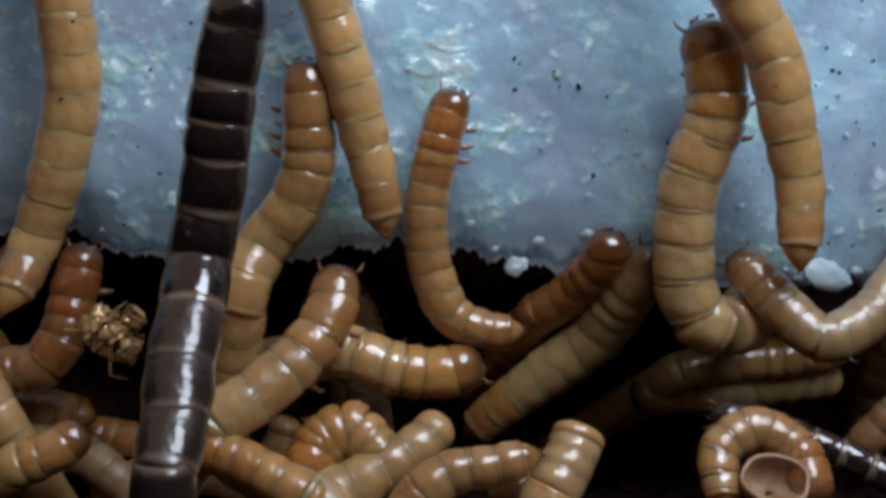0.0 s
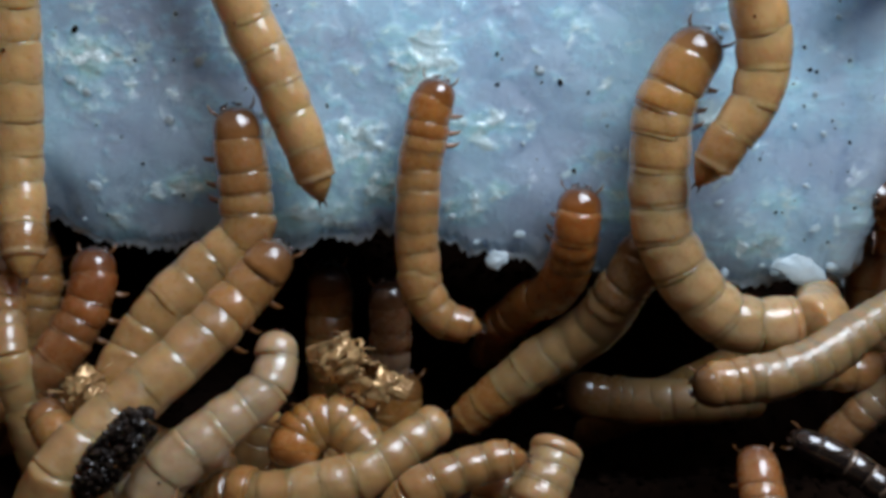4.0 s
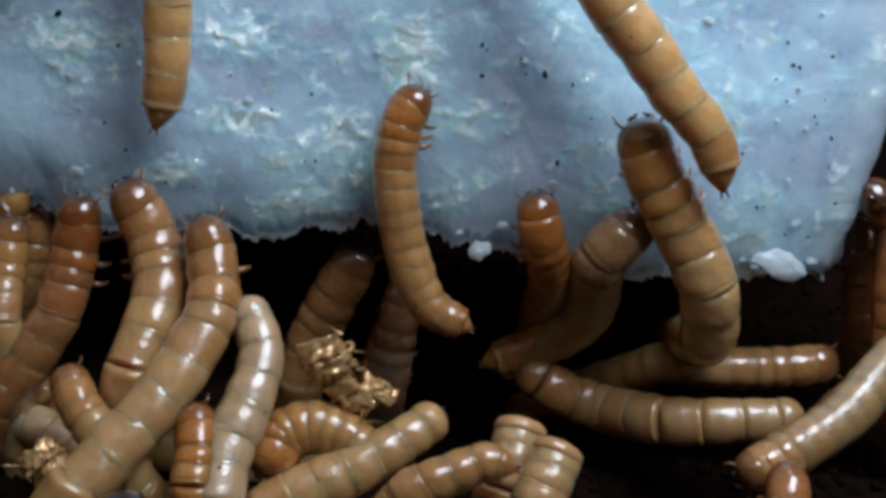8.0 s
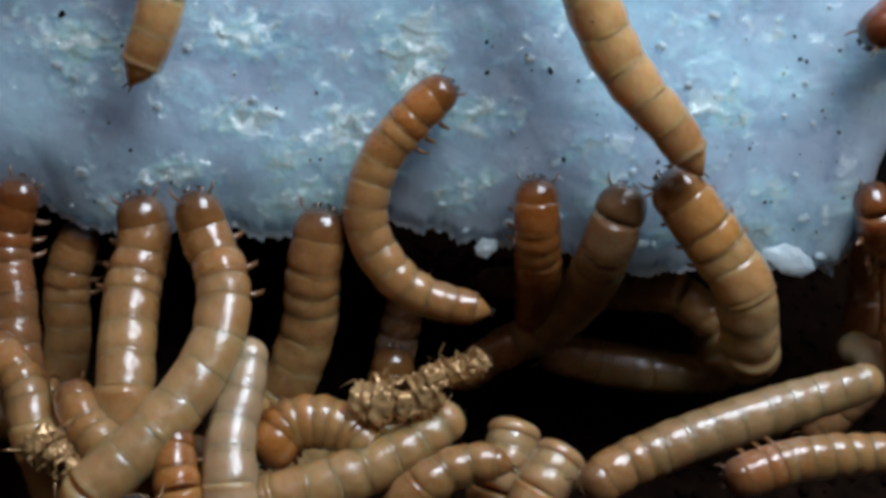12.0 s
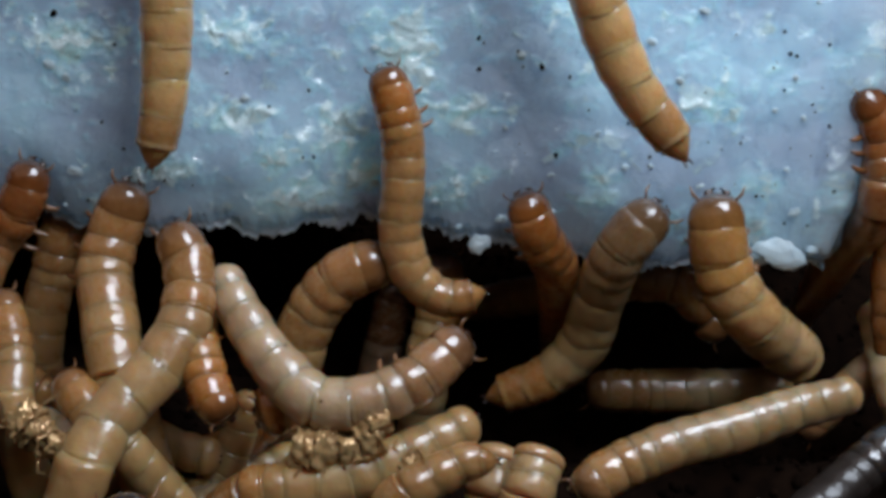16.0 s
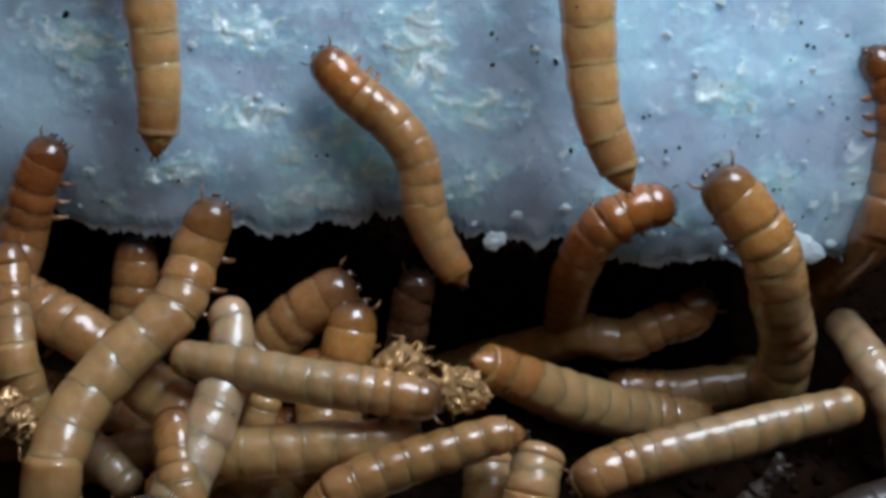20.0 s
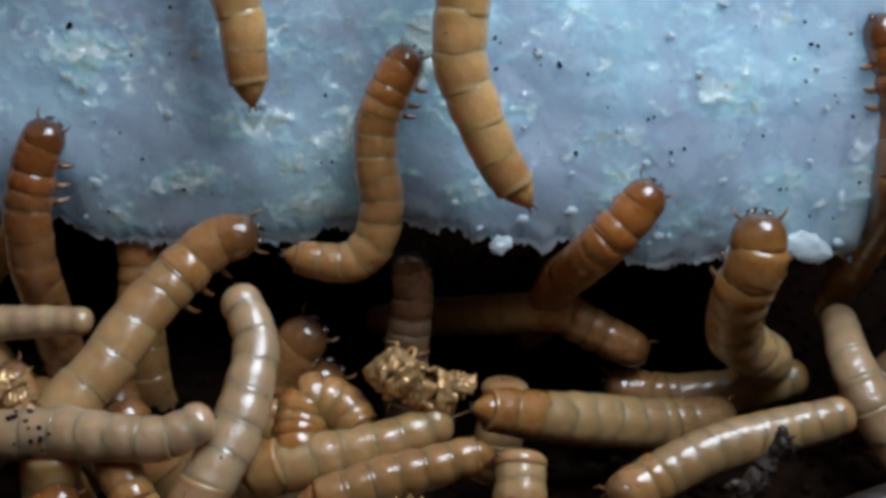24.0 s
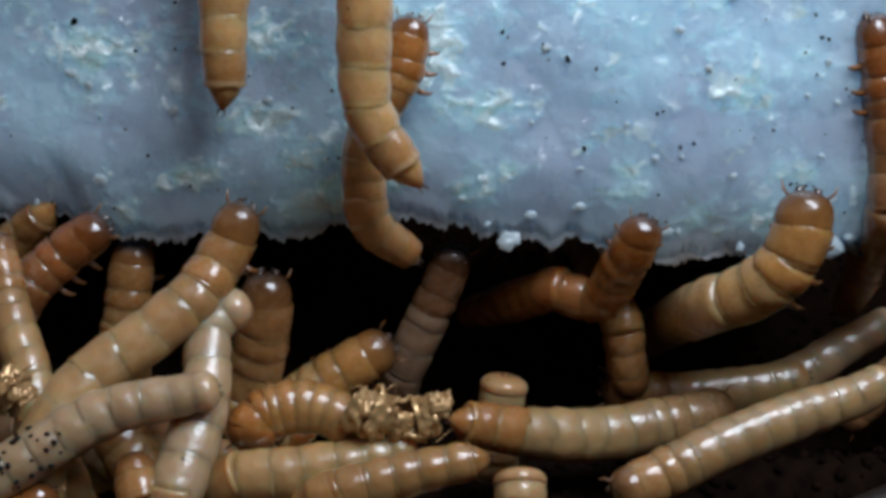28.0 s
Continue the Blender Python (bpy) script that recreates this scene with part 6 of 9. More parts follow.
    hang_right.line(12, (7.5, -6.1, 44.6), (8.8, -6.1, 41.9), (10.5, -6.1, 39.5), (12.1, -6.1, 37.7), (13.8, -6.1, 35.1))
    hang_right.line(14.5, (7.0, -6.1, 44.8), (7.7, -6.1, 42.1), (9.1, -6.1, 39.7), (11.3, -6.1, 37.5), (13.8, -6.1, 35.3))
    hang_right.line(15, (8.4, -6.1, 44.5), (9.1, -6.1, 42.1), (10.5, -6.1, 39.7), (12.1, -6.1, 37.8), (13.7, -6.1, 35.8))
    hang_right.line(16, (8.4, -6.1, 44.3), (9.4, -6.1, 41.7), (10.7, -6.1, 39.3), (12.2, -6.1, 37.4), (13.4, -6.1, 35.6))
    hang_right.line(17, (9.5, -6.1, 44.2), (9.7, -6.1, 41.6), (10.2, -6.1, 39.2), (11.0, -6.1, 37.0), (12.0, -6.1, 35.0))
    hang_right.line(18, (10.6, -6.1, 44.1), (10.9, -6.1, 41.1), (11.2, -6.1, 38.1), (11.5, -6.1, 36.0), (12.2, -6.1, 34.2))
    hang_right.line(19, (8.6, -6.1, 44.3), (8.6, -6.1, 41.3), (8.6, -6.1, 38.3), (8.7, -6.1, 35.9), (9.2, -6.1, 33.9))
    hang_right.line(20, (7.1, -6.1, 44.1), (7.3, -6.1, 41.1), (7.7, -6.1, 38.1), (8.5, -6.1, 36.0), (9.4, -6.1, 33.7))
    hang_right.line(21, (6.5, -6.1, 44.2), (6.2, -6.1, 41.3), (6.2, -6.1, 38.3), (6.8, -6.1, 35.8), (9.1, -6.1, 33.9))
    hang_right.line(21.5, (-4.2, -6.1, 45.2), (-2.9, -6.1, 41.9), (-1.1, -6.1, 39.5), (0.6, -6.1, 36.7), (3.5, -6.1, 34.0))
    hang_right.line(23.5, (0.5, -6.1, 44.5), (0.2, -6.1, 41.6), (1.1, -6.1, 38.9), (2.5, -6.1, 36.4), (4.4, -6.1, 33.7))
    hang_right.line(24, (0.5, -6.1, 44.5), (0.2, -6.1, 41.6), (0.9, -6.1, 38.9), (2.0, -6.1, 36.1), (3.8, -6.1, 33.2))
    hang_right.line(25, (-0.3, -6.1, 44.5), (-0.4, -6.1, 41.5), (-0.3, -6.1, 38.5), (0.6, -6.1, 35.7), (2.3, -6.1, 32.1))
    hang_right.line(26, (-0.4, -6.1, 44.7), (-0.0, -6.1, 41.8), (0.1, -6.1, 38.8), (0.8, -6.1, 35.4), (2.4, -6.3, 31.3))
    hang_right.line(27, (-4.3, -6.1, 45.1), (-3.4, -6.1, 41.9), (-1.8, -6.1, 38.2), (0.2, -6.1, 35.1), (2.5, -6.1, 31.6))
    hang_right.line(28, (-5.0, -6.1, 44.4), (-5.2, -6.1, 41.6), (-5.2, -6.1, 38.9), (-4.2, -6.1, 36.7), (-2.5, -6.1, 34.4))
    hang_right.go()
    small_orange.line(0, (7.9, -1.6, 31.9), (7.3, -0.3, 30.0), (5.7, 1.7, 27.7), (3.7, 3.0, 26.1))
    small_orange.line(1, (8.0, -1.6, 32.1), (7.3, -0.6, 30.1), (6.3, 2.3, 26.8), (3.5, 3.0, 25.8))
    small_orange.line(2, (6.5, -1.6, 34.0), (6.8, -1.6, 31.7), (7.2, 1.0, 28.3), (6.2, 6.2, 24.7))
    small_orange.line(3, (7.1, -1.6, 34.4), (6.8, -1.6, 31.6), (6.7, 1.0, 28.1), (4.8, 4.4, 26.0))
    small_orange.line(5.5, (7.2, -1.6, 34.5), (6.9, -1.6, 32.2), (6.5, -0.1, 29.4), (5.1, 2.6, 26.2), (2.2, 6.2, 23.2))
    small_orange.line(6, (7.0, -1.6, 35.2), (6.8, -1.6, 32.0), (6.9, 0.2, 28.9), (5.9, 3.4, 24.7), (2.9, 4.5, 23.1), (0.3, 6.3, 22.7))
    small_orange.line(7, (6.8, -1.6, 34.0), (7.4, -1.6, 31.4), (7.2, 0.6, 28.5), (5.6, 2.3, 26.6), (2.7, 4.6, 25.6))
    small_orange.line(8, (5.5, -1.6, 33.6), (5.9, -1.6, 31.1), (6.8, 0.8, 28.0), (6.6, 5.9, 24.4))
    small_orange.line(9, (5.7, -1.6, 34.3), (5.9, -1.6, 31.7), (6.5, 0.0, 28.9), (5.6, 5.4, 25.1))
    small_orange.line(10, (5.6, -1.6, 34.2), (5.6, -1.6, 31.7), (5.9, 0.0, 28.9), (5.2, 5.0, 25.7))
    small_orange.line(11, (5.3, -1.6, 34.1), (5.5, -1.6, 31.6), (6.1, 0.2, 28.4), (5.6, 5.0, 25.2))
    small_orange.line(12, (5.2, -1.6, 34.3), (5.2, -1.6, 31.6), (5.5, 0.4, 28.4), (5.8, 5.3, 25.2))
    small_orange.line(14.5, (5.7, -1.6, 34.4), (5.5, -1.6, 31.8), (5.6, -0.0, 29.1), (5.7, 5.6, 25.0))
    small_orange.line(15, (5.8, -1.6, 34.2), (5.8, -1.6, 31.5), (6.5, 0.4, 28.3), (6.4, 5.6, 24.6))
    small_orange.line(16, (4.9, -1.6, 33.2), (5.6, -1.6, 31.0), (7.1, 0.5, 28.0), (7.9, 6.2, 23.4))
    small_orange.line(17, (7.4, -1.6, 34.6), (7.4, -1.6, 31.9), (7.5, -0.2, 28.8), (6.5, 2.3, 25.6), (4.6, 6.4, 22.9))
    small_orange.line(18, (11.5, -1.5, 30.3), (8.7, -1.5, 30.0), (6.5, 0.2, 28.3), (4.9, 2.6, 25.0), (2.8, 6.0, 22.1))
    small_orange.line(19, (12.1, -1.6, 31.5), (9.8, -1.6, 31.2), (7.8, -1.1, 29.8), (6.4, 1.3, 27.1), (5.6, 5.2, 23.8))
    small_orange.line(20, (12.7, -1.6, 32.1), (10.7, -1.6, 32.0), (8.4, -1.6, 30.7), (7.3, 0.2, 28.1), (7.1, 4.3, 24.9))
    small_orange.line(21, (12.1, -1.6, 33.4), (10.6, -1.6, 31.7), (9.5, -1.0, 29.5), (8.7, 1.4, 26.8), (8.6, 4.9, 24.0))
    small_orange.line(23.5, (11.2, -1.6, 33.6), (9.9, -1.6, 31.5), (8.0, -0.7, 29.3), (6.3, 3.4, 26.5))
    small_orange.line(24, (11.3, -1.6, 33.4), (10.0, -1.6, 31.8), (8.0, -1.1, 29.6), (6.1, 3.3, 26.7))
    small_orange.line(25, (10.1, -1.6, 32.8), (9.9, -1.5, 30.0), (9.2, 1.7, 26.4), (6.6, 3.7, 25.9))
    small_orange.line(26, (8.4, -1.6, 31.8), (7.8, -0.7, 29.4), (7.4, 1.7, 26.7), (4.3, 3.0, 27.3))
    small_orange.line(27, (9.6, -1.6, 31.0), (7.8, -1.0, 29.8), (6.3, 0.8, 27.8), (4.7, 3.4, 26.9))
    small_orange.line(28, (10.3, -1.6, 31.0), (9.3, -0.2, 28.5), (7.9, 2.3, 25.4), (5.2, 3.7, 25.8))
    small_orange.go()
    grey_middle.line(0, (10.4, -1.5, 30.8), (7.4, 1.5, 25.2), (4.7, 2.5, 22.7), (1.8, 3.0, 20.3), (-1.2, 3.5, 17.7))
    grey_middle.line(1, (10.6, -1.3, 29.4), (7.7, 2.0, 24.3), (4.4, 2.5, 22.0), (1.1, 3.0, 19.9), (-1.9, 3.4, 17.8))
    grey_middle.line(2, (10.9, -1.3, 29.8), (7.9, 1.6, 24.8), (5.2, 2.4, 22.8), (1.9, 2.8, 20.7), (-1.4, 3.4, 17.8))
    grey_middle.line(3, (11.5, -1.5, 30.5), (9.1, 1.1, 25.6), (6.1, 2.2, 23.4), (2.5, 2.8, 20.5), (-0.5, 3.4, 17.6))
    grey_middle.line(5.5, (10.7, -1.7, 32.5), (9.2, -1.2, 29.0), (7.8, 1.8, 24.6), (5.1, 2.5, 22.2), (2.2, 2.9, 20.1), (-1.2, 3.4, 17.5))
    grey_middle.line(6, (9.5, -1.7, 31.4), (9.0, -0.4, 27.6), (7.9, 2.0, 24.0), (5.1, 2.5, 21.6), (2.2, 3.0, 19.5), (-0.8, 3.5, 17.1))
    grey_middle.line(7, (11.5, -1.7, 33.4), (10.6, -1.4, 30.0), (9.7, 0.9, 25.8), (6.6, 2.3, 22.8), (3.0, 2.6, 21.2), (-1.0, 3.3, 18.3))
    grey_middle.line(8, (11.9, -1.7, 32.1), (9.5, -1.4, 29.7), (9.3, 2.6, 25.3), (6.7, 5.1, 22.3), (2.6, 5.4, 20.8))
    grey_middle.line(9, (10.1, -1.7, 34.2), (10.4, -1.7, 30.7), (10.5, 2.9, 26.8), (9.0, 7.8, 22.6), (4.7, 8.2, 20.8))
    grey_middle.line(10, (9.9, -1.7, 34.4), (9.2, -1.7, 31.0), (8.8, 2.7, 27.1), (7.9, 7.7, 23.0), (4.0, 8.2, 20.8), (0.5, 8.5, 19.5))
    grey_middle.line(11, (11.5, -1.7, 33.0), (9.3, -1.5, 29.5), (8.3, 4.0, 25.1), (6.5, 7.8, 22.0), (3.3, 8.2, 20.3), (-0.3, 8.5, 18.4))
    grey_middle.line(12, (10.6, -1.7, 33.9), (9.4, -1.7, 30.5), (8.6, 3.4, 26.0), (6.4, 7.8, 22.4), (2.9, 8.3, 20.3), (-0.3, 8.8, 17.6))
    grey_middle.line(14.5, (11.5, -1.7, 33.9), (8.8, -1.7, 31.1), (8.2, 1.2, 27.2), (6.8, 4.9, 23.2), (3.4, 5.5, 20.8), (-0.1, 5.9, 18.7))
    grey_middle.line(15, (11.1, -1.7, 32.2), (9.1, -1.6, 30.0), (8.3, 1.7, 26.4), (7.9, 5.1, 22.0), (5.3, 5.7, 19.0), (0.5, 6.1, 17.4))
    grey_middle.line(16, (12.8, -1.7, 32.2), (10.7, -1.6, 29.9), (9.7, 0.5, 26.2), (8.9, 2.1, 22.7), (6.4, 2.6, 20.2), (2.7, 2.9, 18.8))
    grey_middle.line(17, (12.4, -1.7, 33.8), (10.8, -1.7, 30.5), (10.4, -0.1, 26.9), (9.7, 2.0, 23.0), (6.9, 2.6, 20.1), (2.5, 3.1, 17.8))
    grey_middle.line(18, (8.8, -0.9, 26.7), (8.3, -0.0, 22.8), (6.2, 0.7, 19.5), (3.3, 1.0, 18.3), (1.1, 0.9, 18.8))
    grey_middle.line(19, (14.2, -0.5, 25.3), (11.2, -0.0, 23.0), (8.1, 0.5, 20.6), (4.5, 0.9, 19.0), (1.3, 0.9, 18.9))
    grey_middle.line(20, (15.7, 1.1, 17.2), (11.0, -0.5, 18.6), (7.0, -2.2, 20.3), (3.4, -4.1, 22.5), (0.6, -5.9, 24.4))
    grey_middle.line(21, (16.3, 1.0, 18.2), (11.7, -0.5, 18.7), (6.9, -2.0, 19.6), (2.7, -3.8, 21.5), (-0.1, -5.5, 22.9))
    grey_middle.line(23.5, (16.8, 1.0, 18.0), (12.2, -0.4, 18.1), (7.7, -1.9, 19.1), (4.2, -3.5, 20.4), (0.5, -5.3, 22.1))
    grey_middle.line(24, (16.5, 1.1, 17.7), (11.9, -0.4, 18.1), (7.5, -1.9, 19.1), (3.9, -3.5, 20.2), (0.1, -5.1, 21.5))
    grey_middle.line(25, (17.1, 1.0, 17.9), (12.5, -0.3, 17.8), (8.0, -1.7, 18.2), (4.4, -3.3, 19.1), (0.0, -5.0, 20.8))
    grey_middle.line(26, (16.1, 1.0, 18.4), (11.5, -0.4, 18.3), (7.1, -1.8, 18.9), (3.6, -3.4, 19.9), (-0.7, -5.0, 21.2))
    grey_middle.line(27, (16.1, 1.0, 18.5), (11.6, -0.4, 18.4), (7.2, -1.8, 19.0), (3.7, -3.4, 19.9), (-1.1, -5.0, 21.3))
    grey_middle.line(28, (15.8, 0.9, 18.2), (11.3, -0.4, 17.9), (6.9, -1.7, 17.9), (2.7, -3.2, 18.9), (-1.8, -4.9, 20.6))
    grey_middle.go()
    pale_low.line(0, (-10.0, -11.1, 19.6), (-7.7, -10.5, 20.2), (-5.9, -9.9, 20.9), (-3.5, -8.9, 22.1), (-2.0, -7.9, 23.3))
    pale_low.line(1, (-10.5, -11.1, 19.3), (-9.3, -10.7, 19.7), (-6.6, -10.1, 20.4), (-4.6, -9.1, 21.5), (-2.1, -8.0, 22.8))
    pale_low.line(2, (-12.8, -10.1, 20.3), (-9.7, -10.3, 20.1), (-6.4, -9.9, 20.5), (-4.3, -9.1, 21.4), (-1.7, -8.0, 22.8))
    pale_low.line(3, (-13.0, -9.7, 20.5), (-9.8, -10.4, 19.7), (-5.9, -9.9, 20.3), (-3.8, -9.1, 21.2), (-1.0, -7.8, 22.8))
    pale_low.line(6, (-8.9, -10.9, 18.9), (-7.4, -10.5, 19.4), (-5.6, -9.9, 20.1), (-3.5, -8.9, 21.3), (-1.0, -7.8, 22.6))
    pale_low.line(8, (-9.2, -11.1, 18.2), (-7.4, -10.5, 18.9), (-5.0, -9.8, 19.8), (-2.6, -8.9, 20.9), (0.0, -7.7, 22.4))
    pale_low.line(10, (-10.0, -10.9, 18.4), (-7.3, -10.3, 19.1), (-4.6, -9.5, 20.0), (-2.1, -8.5, 21.2), (0.4, -7.4, 22.7))
    pale_low.line(11, (-9.7, -10.7, 18.1), (-7.0, -10.5, 18.3), (-4.0, -9.5, 19.5), (-1.5, -8.6, 20.6), (1.4, -7.4, 22.2))
    pale_low.line(12, (-9.9, -10.9, 18.5), (-7.3, -10.4, 19.0), (-4.6, -9.7, 19.8), (-2.1, -8.9, 20.8), (0.5, -7.6, 22.4))
    pale_low.line(15, (-10.0, -10.7, 18.8), (-7.6, -10.3, 19.2), (-4.9, -9.7, 19.9), (-2.1, -8.9, 20.8), (0.6, -7.8, 22.1))
    pale_low.line(16, (-10.4, -10.5, 18.7), (-7.0, -10.3, 18.9), (-4.0, -9.7, 19.6), (-1.2, -8.9, 20.5), (1.8, -7.9, 21.7))
    pale_low.line(17, (-9.4, -10.7, 18.5), (-6.4, -10.3, 18.9), (-3.9, -9.7, 19.5), (-1.5, -8.9, 20.5), (1.7, -7.9, 21.6))
    pale_low.line(18, (-11.0, -10.6, 18.5), (-7.7, -10.3, 18.8), (-4.7, -9.7, 19.4), (-2.2, -8.9, 20.4), (1.1, -8.0, 21.4))
    pale_low.line(19, (-10.6, -10.1, 19.3), (-7.9, -9.7, 19.8), (-5.8, -9.2, 20.3), (-3.3, -8.7, 20.9), (-0.3, -8.2, 21.5))
    pale_low.line(20, (-13.3, -9.2, 20.4), (-10.5, -9.1, 20.4), (-8.0, -8.9, 20.6), (-5.3, -8.8, 20.7), (-2.5, -8.5, 21.0))
    pale_low.line(21, (-13.0, -9.6, 20.0), (-10.3, -9.4, 20.2), (-7.2, -9.1, 20.5), (-4.4, -8.9, 20.6), (-0.8, -8.0, 21.7))
    pale_low.line(23.5, (-10.7, -9.4, 20.5), (-8.6, -9.2, 20.7), (-6.4, -9.1, 20.7), (-4.0, -8.7, 21.1), (-0.8, -7.8, 22.1))
    pale_low.line(24, (-11.0, -9.7, 20.2), (-8.8, -9.4, 20.4), (-6.7, -9.1, 20.7), (-4.2, -8.7, 21.1), (-1.1, -7.9, 22.0))
    pale_low.line(25, (-10.2, -9.8, 19.8), (-8.1, -9.5, 20.1), (-6.2, -9.3, 20.3), (-4.1, -9.0, 20.6), (-0.8, -8.4, 21.2))
    pale_low.line(26, (-12.4, -9.8, 20.4), (-9.9, -9.6, 20.5), (-7.5, -9.3, 20.8), (-4.7, -8.9, 21.1), (-1.3, -8.2, 21.9))
    pale_low.line(28, (-13.1, -10.0, 19.8), (-10.7, -9.9, 19.8), (-8.6, -9.7, 20.0), (-6.2, -9.4, 20.2), (-3.4, -9.0, 20.6))
    pale_low.go()
    curled.line(0, (-9.4, -10.0, 20.8), (-9.0, -8.9, 22.1), (-7.2, -8.3, 22.9), (-6.0, -8.9, 22.1), (-4.7, -9.9, 20.9))
    curled.line(1, (-9.8, -9.3, 21.3), (-9.2, -8.3, 22.6), (-7.7, -7.9, 23.0), (-6.4, -8.5, 22.3), (-5.5, -9.3, 21.3))
    curled.line(3, (-9.2, -9.2, 21.1), (-8.7, -8.3, 22.2), (-7.0, -7.8, 22.9), (-5.7, -8.5, 22.0), (-4.7, -9.3, 21.0))
    curled.line(6, (-9.6, -9.4, 20.7), (-9.1, -8.5, 21.8), (-7.4, -8.2, 22.1), (-6.0, -8.7, 21.5), (-4.7, -9.5, 20.5))
    curled.line(8, (-9.4, -9.5, 20.1), (-8.9, -8.6, 21.2), (-7.3, -8.2, 21.7), (-5.6, -8.5, 21.4), (-4.2, -9.1, 20.6))
    curled.line(10, (-9.4, -9.3, 20.3), (-8.7, -8.4, 21.4), (-7.2, -7.9, 22.0), (-5.4, -8.2, 21.6), (-4.0, -8.9, 20.7))
    curled.line(12, (-9.9, -8.9, 20.8), (-9.0, -8.2, 21.7), (-7.5, -8.0, 21.9), (-5.9, -8.3, 21.6), (-4.6, -8.9, 20.8))
    curled.line(15, (-10.5, -8.7, 21.3), (-9.6, -8.0, 22.1), (-8.1, -7.8, 22.3), (-6.5, -8.1, 21.9), (-4.9, -8.7, 21.1))
    curled.line(18, (-7.6, -4.1, 23.4), (-7.3, -5.1, 22.0), (-7.1, -6.1, 20.7), (-6.8, -7.1, 19.3))
    curled.line(20, (-8.8, -2.3, 22.5), (-8.5, -3.3, 21.1), (-8.3, -4.5, 19.4), (-7.9, -5.5, 18.1))
    curled.line(21, (-10.7, -3.9, 22.2), (-10.6, -4.9, 20.9), (-9.9, -5.9, 19.5), (-9.2, -6.7, 18.4))
    curled.line(23.5, (-10.2, -8.7, 21.3), (-10.2, -7.7, 22.6), (-8.7, -7.1, 23.3), (-7.1, -7.5, 22.7), (-5.8, -8.5, 21.4))
    curled.line(24, (-9.4, -9.4, 20.5), (-9.5, -8.3, 21.8), (-8.9, -7.3, 23.1), (-7.3, -7.5, 22.8), (-6.1, -8.3, 21.7))
    curled.line(25, (-9.9, -9.3, 20.4), (-9.7, -8.1, 21.9), (-8.5, -7.5, 22.6), (-6.9, -7.8, 22.2), (-5.6, -8.7, 21.0))
    curled.line(26, (-11.5, -8.9, 21.4), (-11.3, -7.9, 22.7), (-9.4, -7.3, 23.4), (-7.9, -7.7, 22.8), (-6.6, -8.5, 21.7))
    curled.line(28, (-12.6, -8.9, 21.1), (-12.1, -7.9, 22.3), (-9.9, -7.5, 22.7), (-8.0, -7.8, 22.3), (-6.5, -8.7, 21.1))
    curled.go()
    amber_low.line(0, (-3.4, -11.7, 20.4), (-1.7, -10.9, 21.3), (0.7, -10.6, 21.6), (3.1, -10.1, 22.1))
    amber_low.line(3, (-2.5, -11.5, 20.0), (-0.1, -10.7, 20.9), (2.0, -10.3, 21.4), (3.7, -10.1, 21.6))
    amber_low.line(6, (-2.5, -11.5, 19.8), (-0.4, -10.9, 20.5), (1.7, -10.5, 20.9), (3.2, -10.7, 20.7))
    amber_low.line(8, (-1.6, -11.5, 19.4), (0.5, -10.9, 20.1), (2.3, -10.5, 20.6), (4.1, -10.7, 20.3))
    amber_low.line(10, (-1.7, -11.7, 19.1), (0.4, -10.9, 20.0), (2.2, -10.5, 20.5), (4.0, -10.7, 20.2))
    amber_low.line(12, (-1.8, -11.5, 19.3), (0.0, -10.7, 20.2), (1.9, -10.5, 20.5), (3.4, -10.7, 20.2))
    amber_low.line(15, (-2.4, -11.7, 19.1), (-0.3, -10.9, 20.0), (1.2, -10.5, 20.4), (2.8, -10.6, 20.3))
    amber_low.line(18, (-1.9, -11.7, 18.7), (-0.0, -11.1, 19.3), (1.8, -10.6, 19.9), (3.3, -10.3, 20.2))
    amber_low.line(19, (-6.2, -11.9, 18.8), (-3.5, -11.3, 19.4), (-1.1, -10.7, 20.1), (1.0, -10.3, 20.5))
    amber_low.line(20, (-6.6, -11.5, 19.1), (-3.9, -10.7, 20.0), (-1.2, -10.1, 20.6), (1.5, -9.6, 21.2), (3.5, -9.4, 21.3))
    amber_low.line(21, (-7.9, -11.8, 18.9), (-4.9, -11.3, 19.4), (-2.2, -10.8, 19.9), (0.2, -10.3, 20.5), (1.7, -10.1, 20.7))
    amber_low.line(24, (-7.7, -11.8, 19.2), (-4.7, -11.1, 19.9), (-2.3, -10.7, 20.3), (-0.2, -10.3, 20.7), (1.3, -10.1, 20.8))
    amber_low.line(28, (-8.1, -11.7, 19.3), (-5.1, -11.1, 19.8), (-2.5, -10.7, 20.2), (-0.4, -10.4, 20.4), (0.6, -10.3, 20.5))
    amber_low.go()
    knob_pale.line(0, (3.4, -10.5, 19.7), (4.7, -9.1, 21.4), (5.4, -8.0, 22.7))
    knob_pale.line(2, (3.6, -10.5, 19.4), (4.5, -9.3, 20.8), (5.2, -8.3, 22.0))
    knob_pale.line(6, (4.4, -10.7, 18.7), (5.3, -9.5, 20.1), (5.8, -8.5, 21.4))
    knob_pale.line(10, (5.6, -10.5, 18.5), (6.4, -9.5, 19.7), (7.2, -8.7, 20.7))
    knob_pale.line(12, (4.6, -10.5, 18.5), (5.6, -9.5, 19.7), (6.3, -8.7, 20.6))
    knob_pale.line(15, (4.3, -10.5, 18.4), (5.0, -9.5, 19.6), (5.5, -8.7, 20.5))
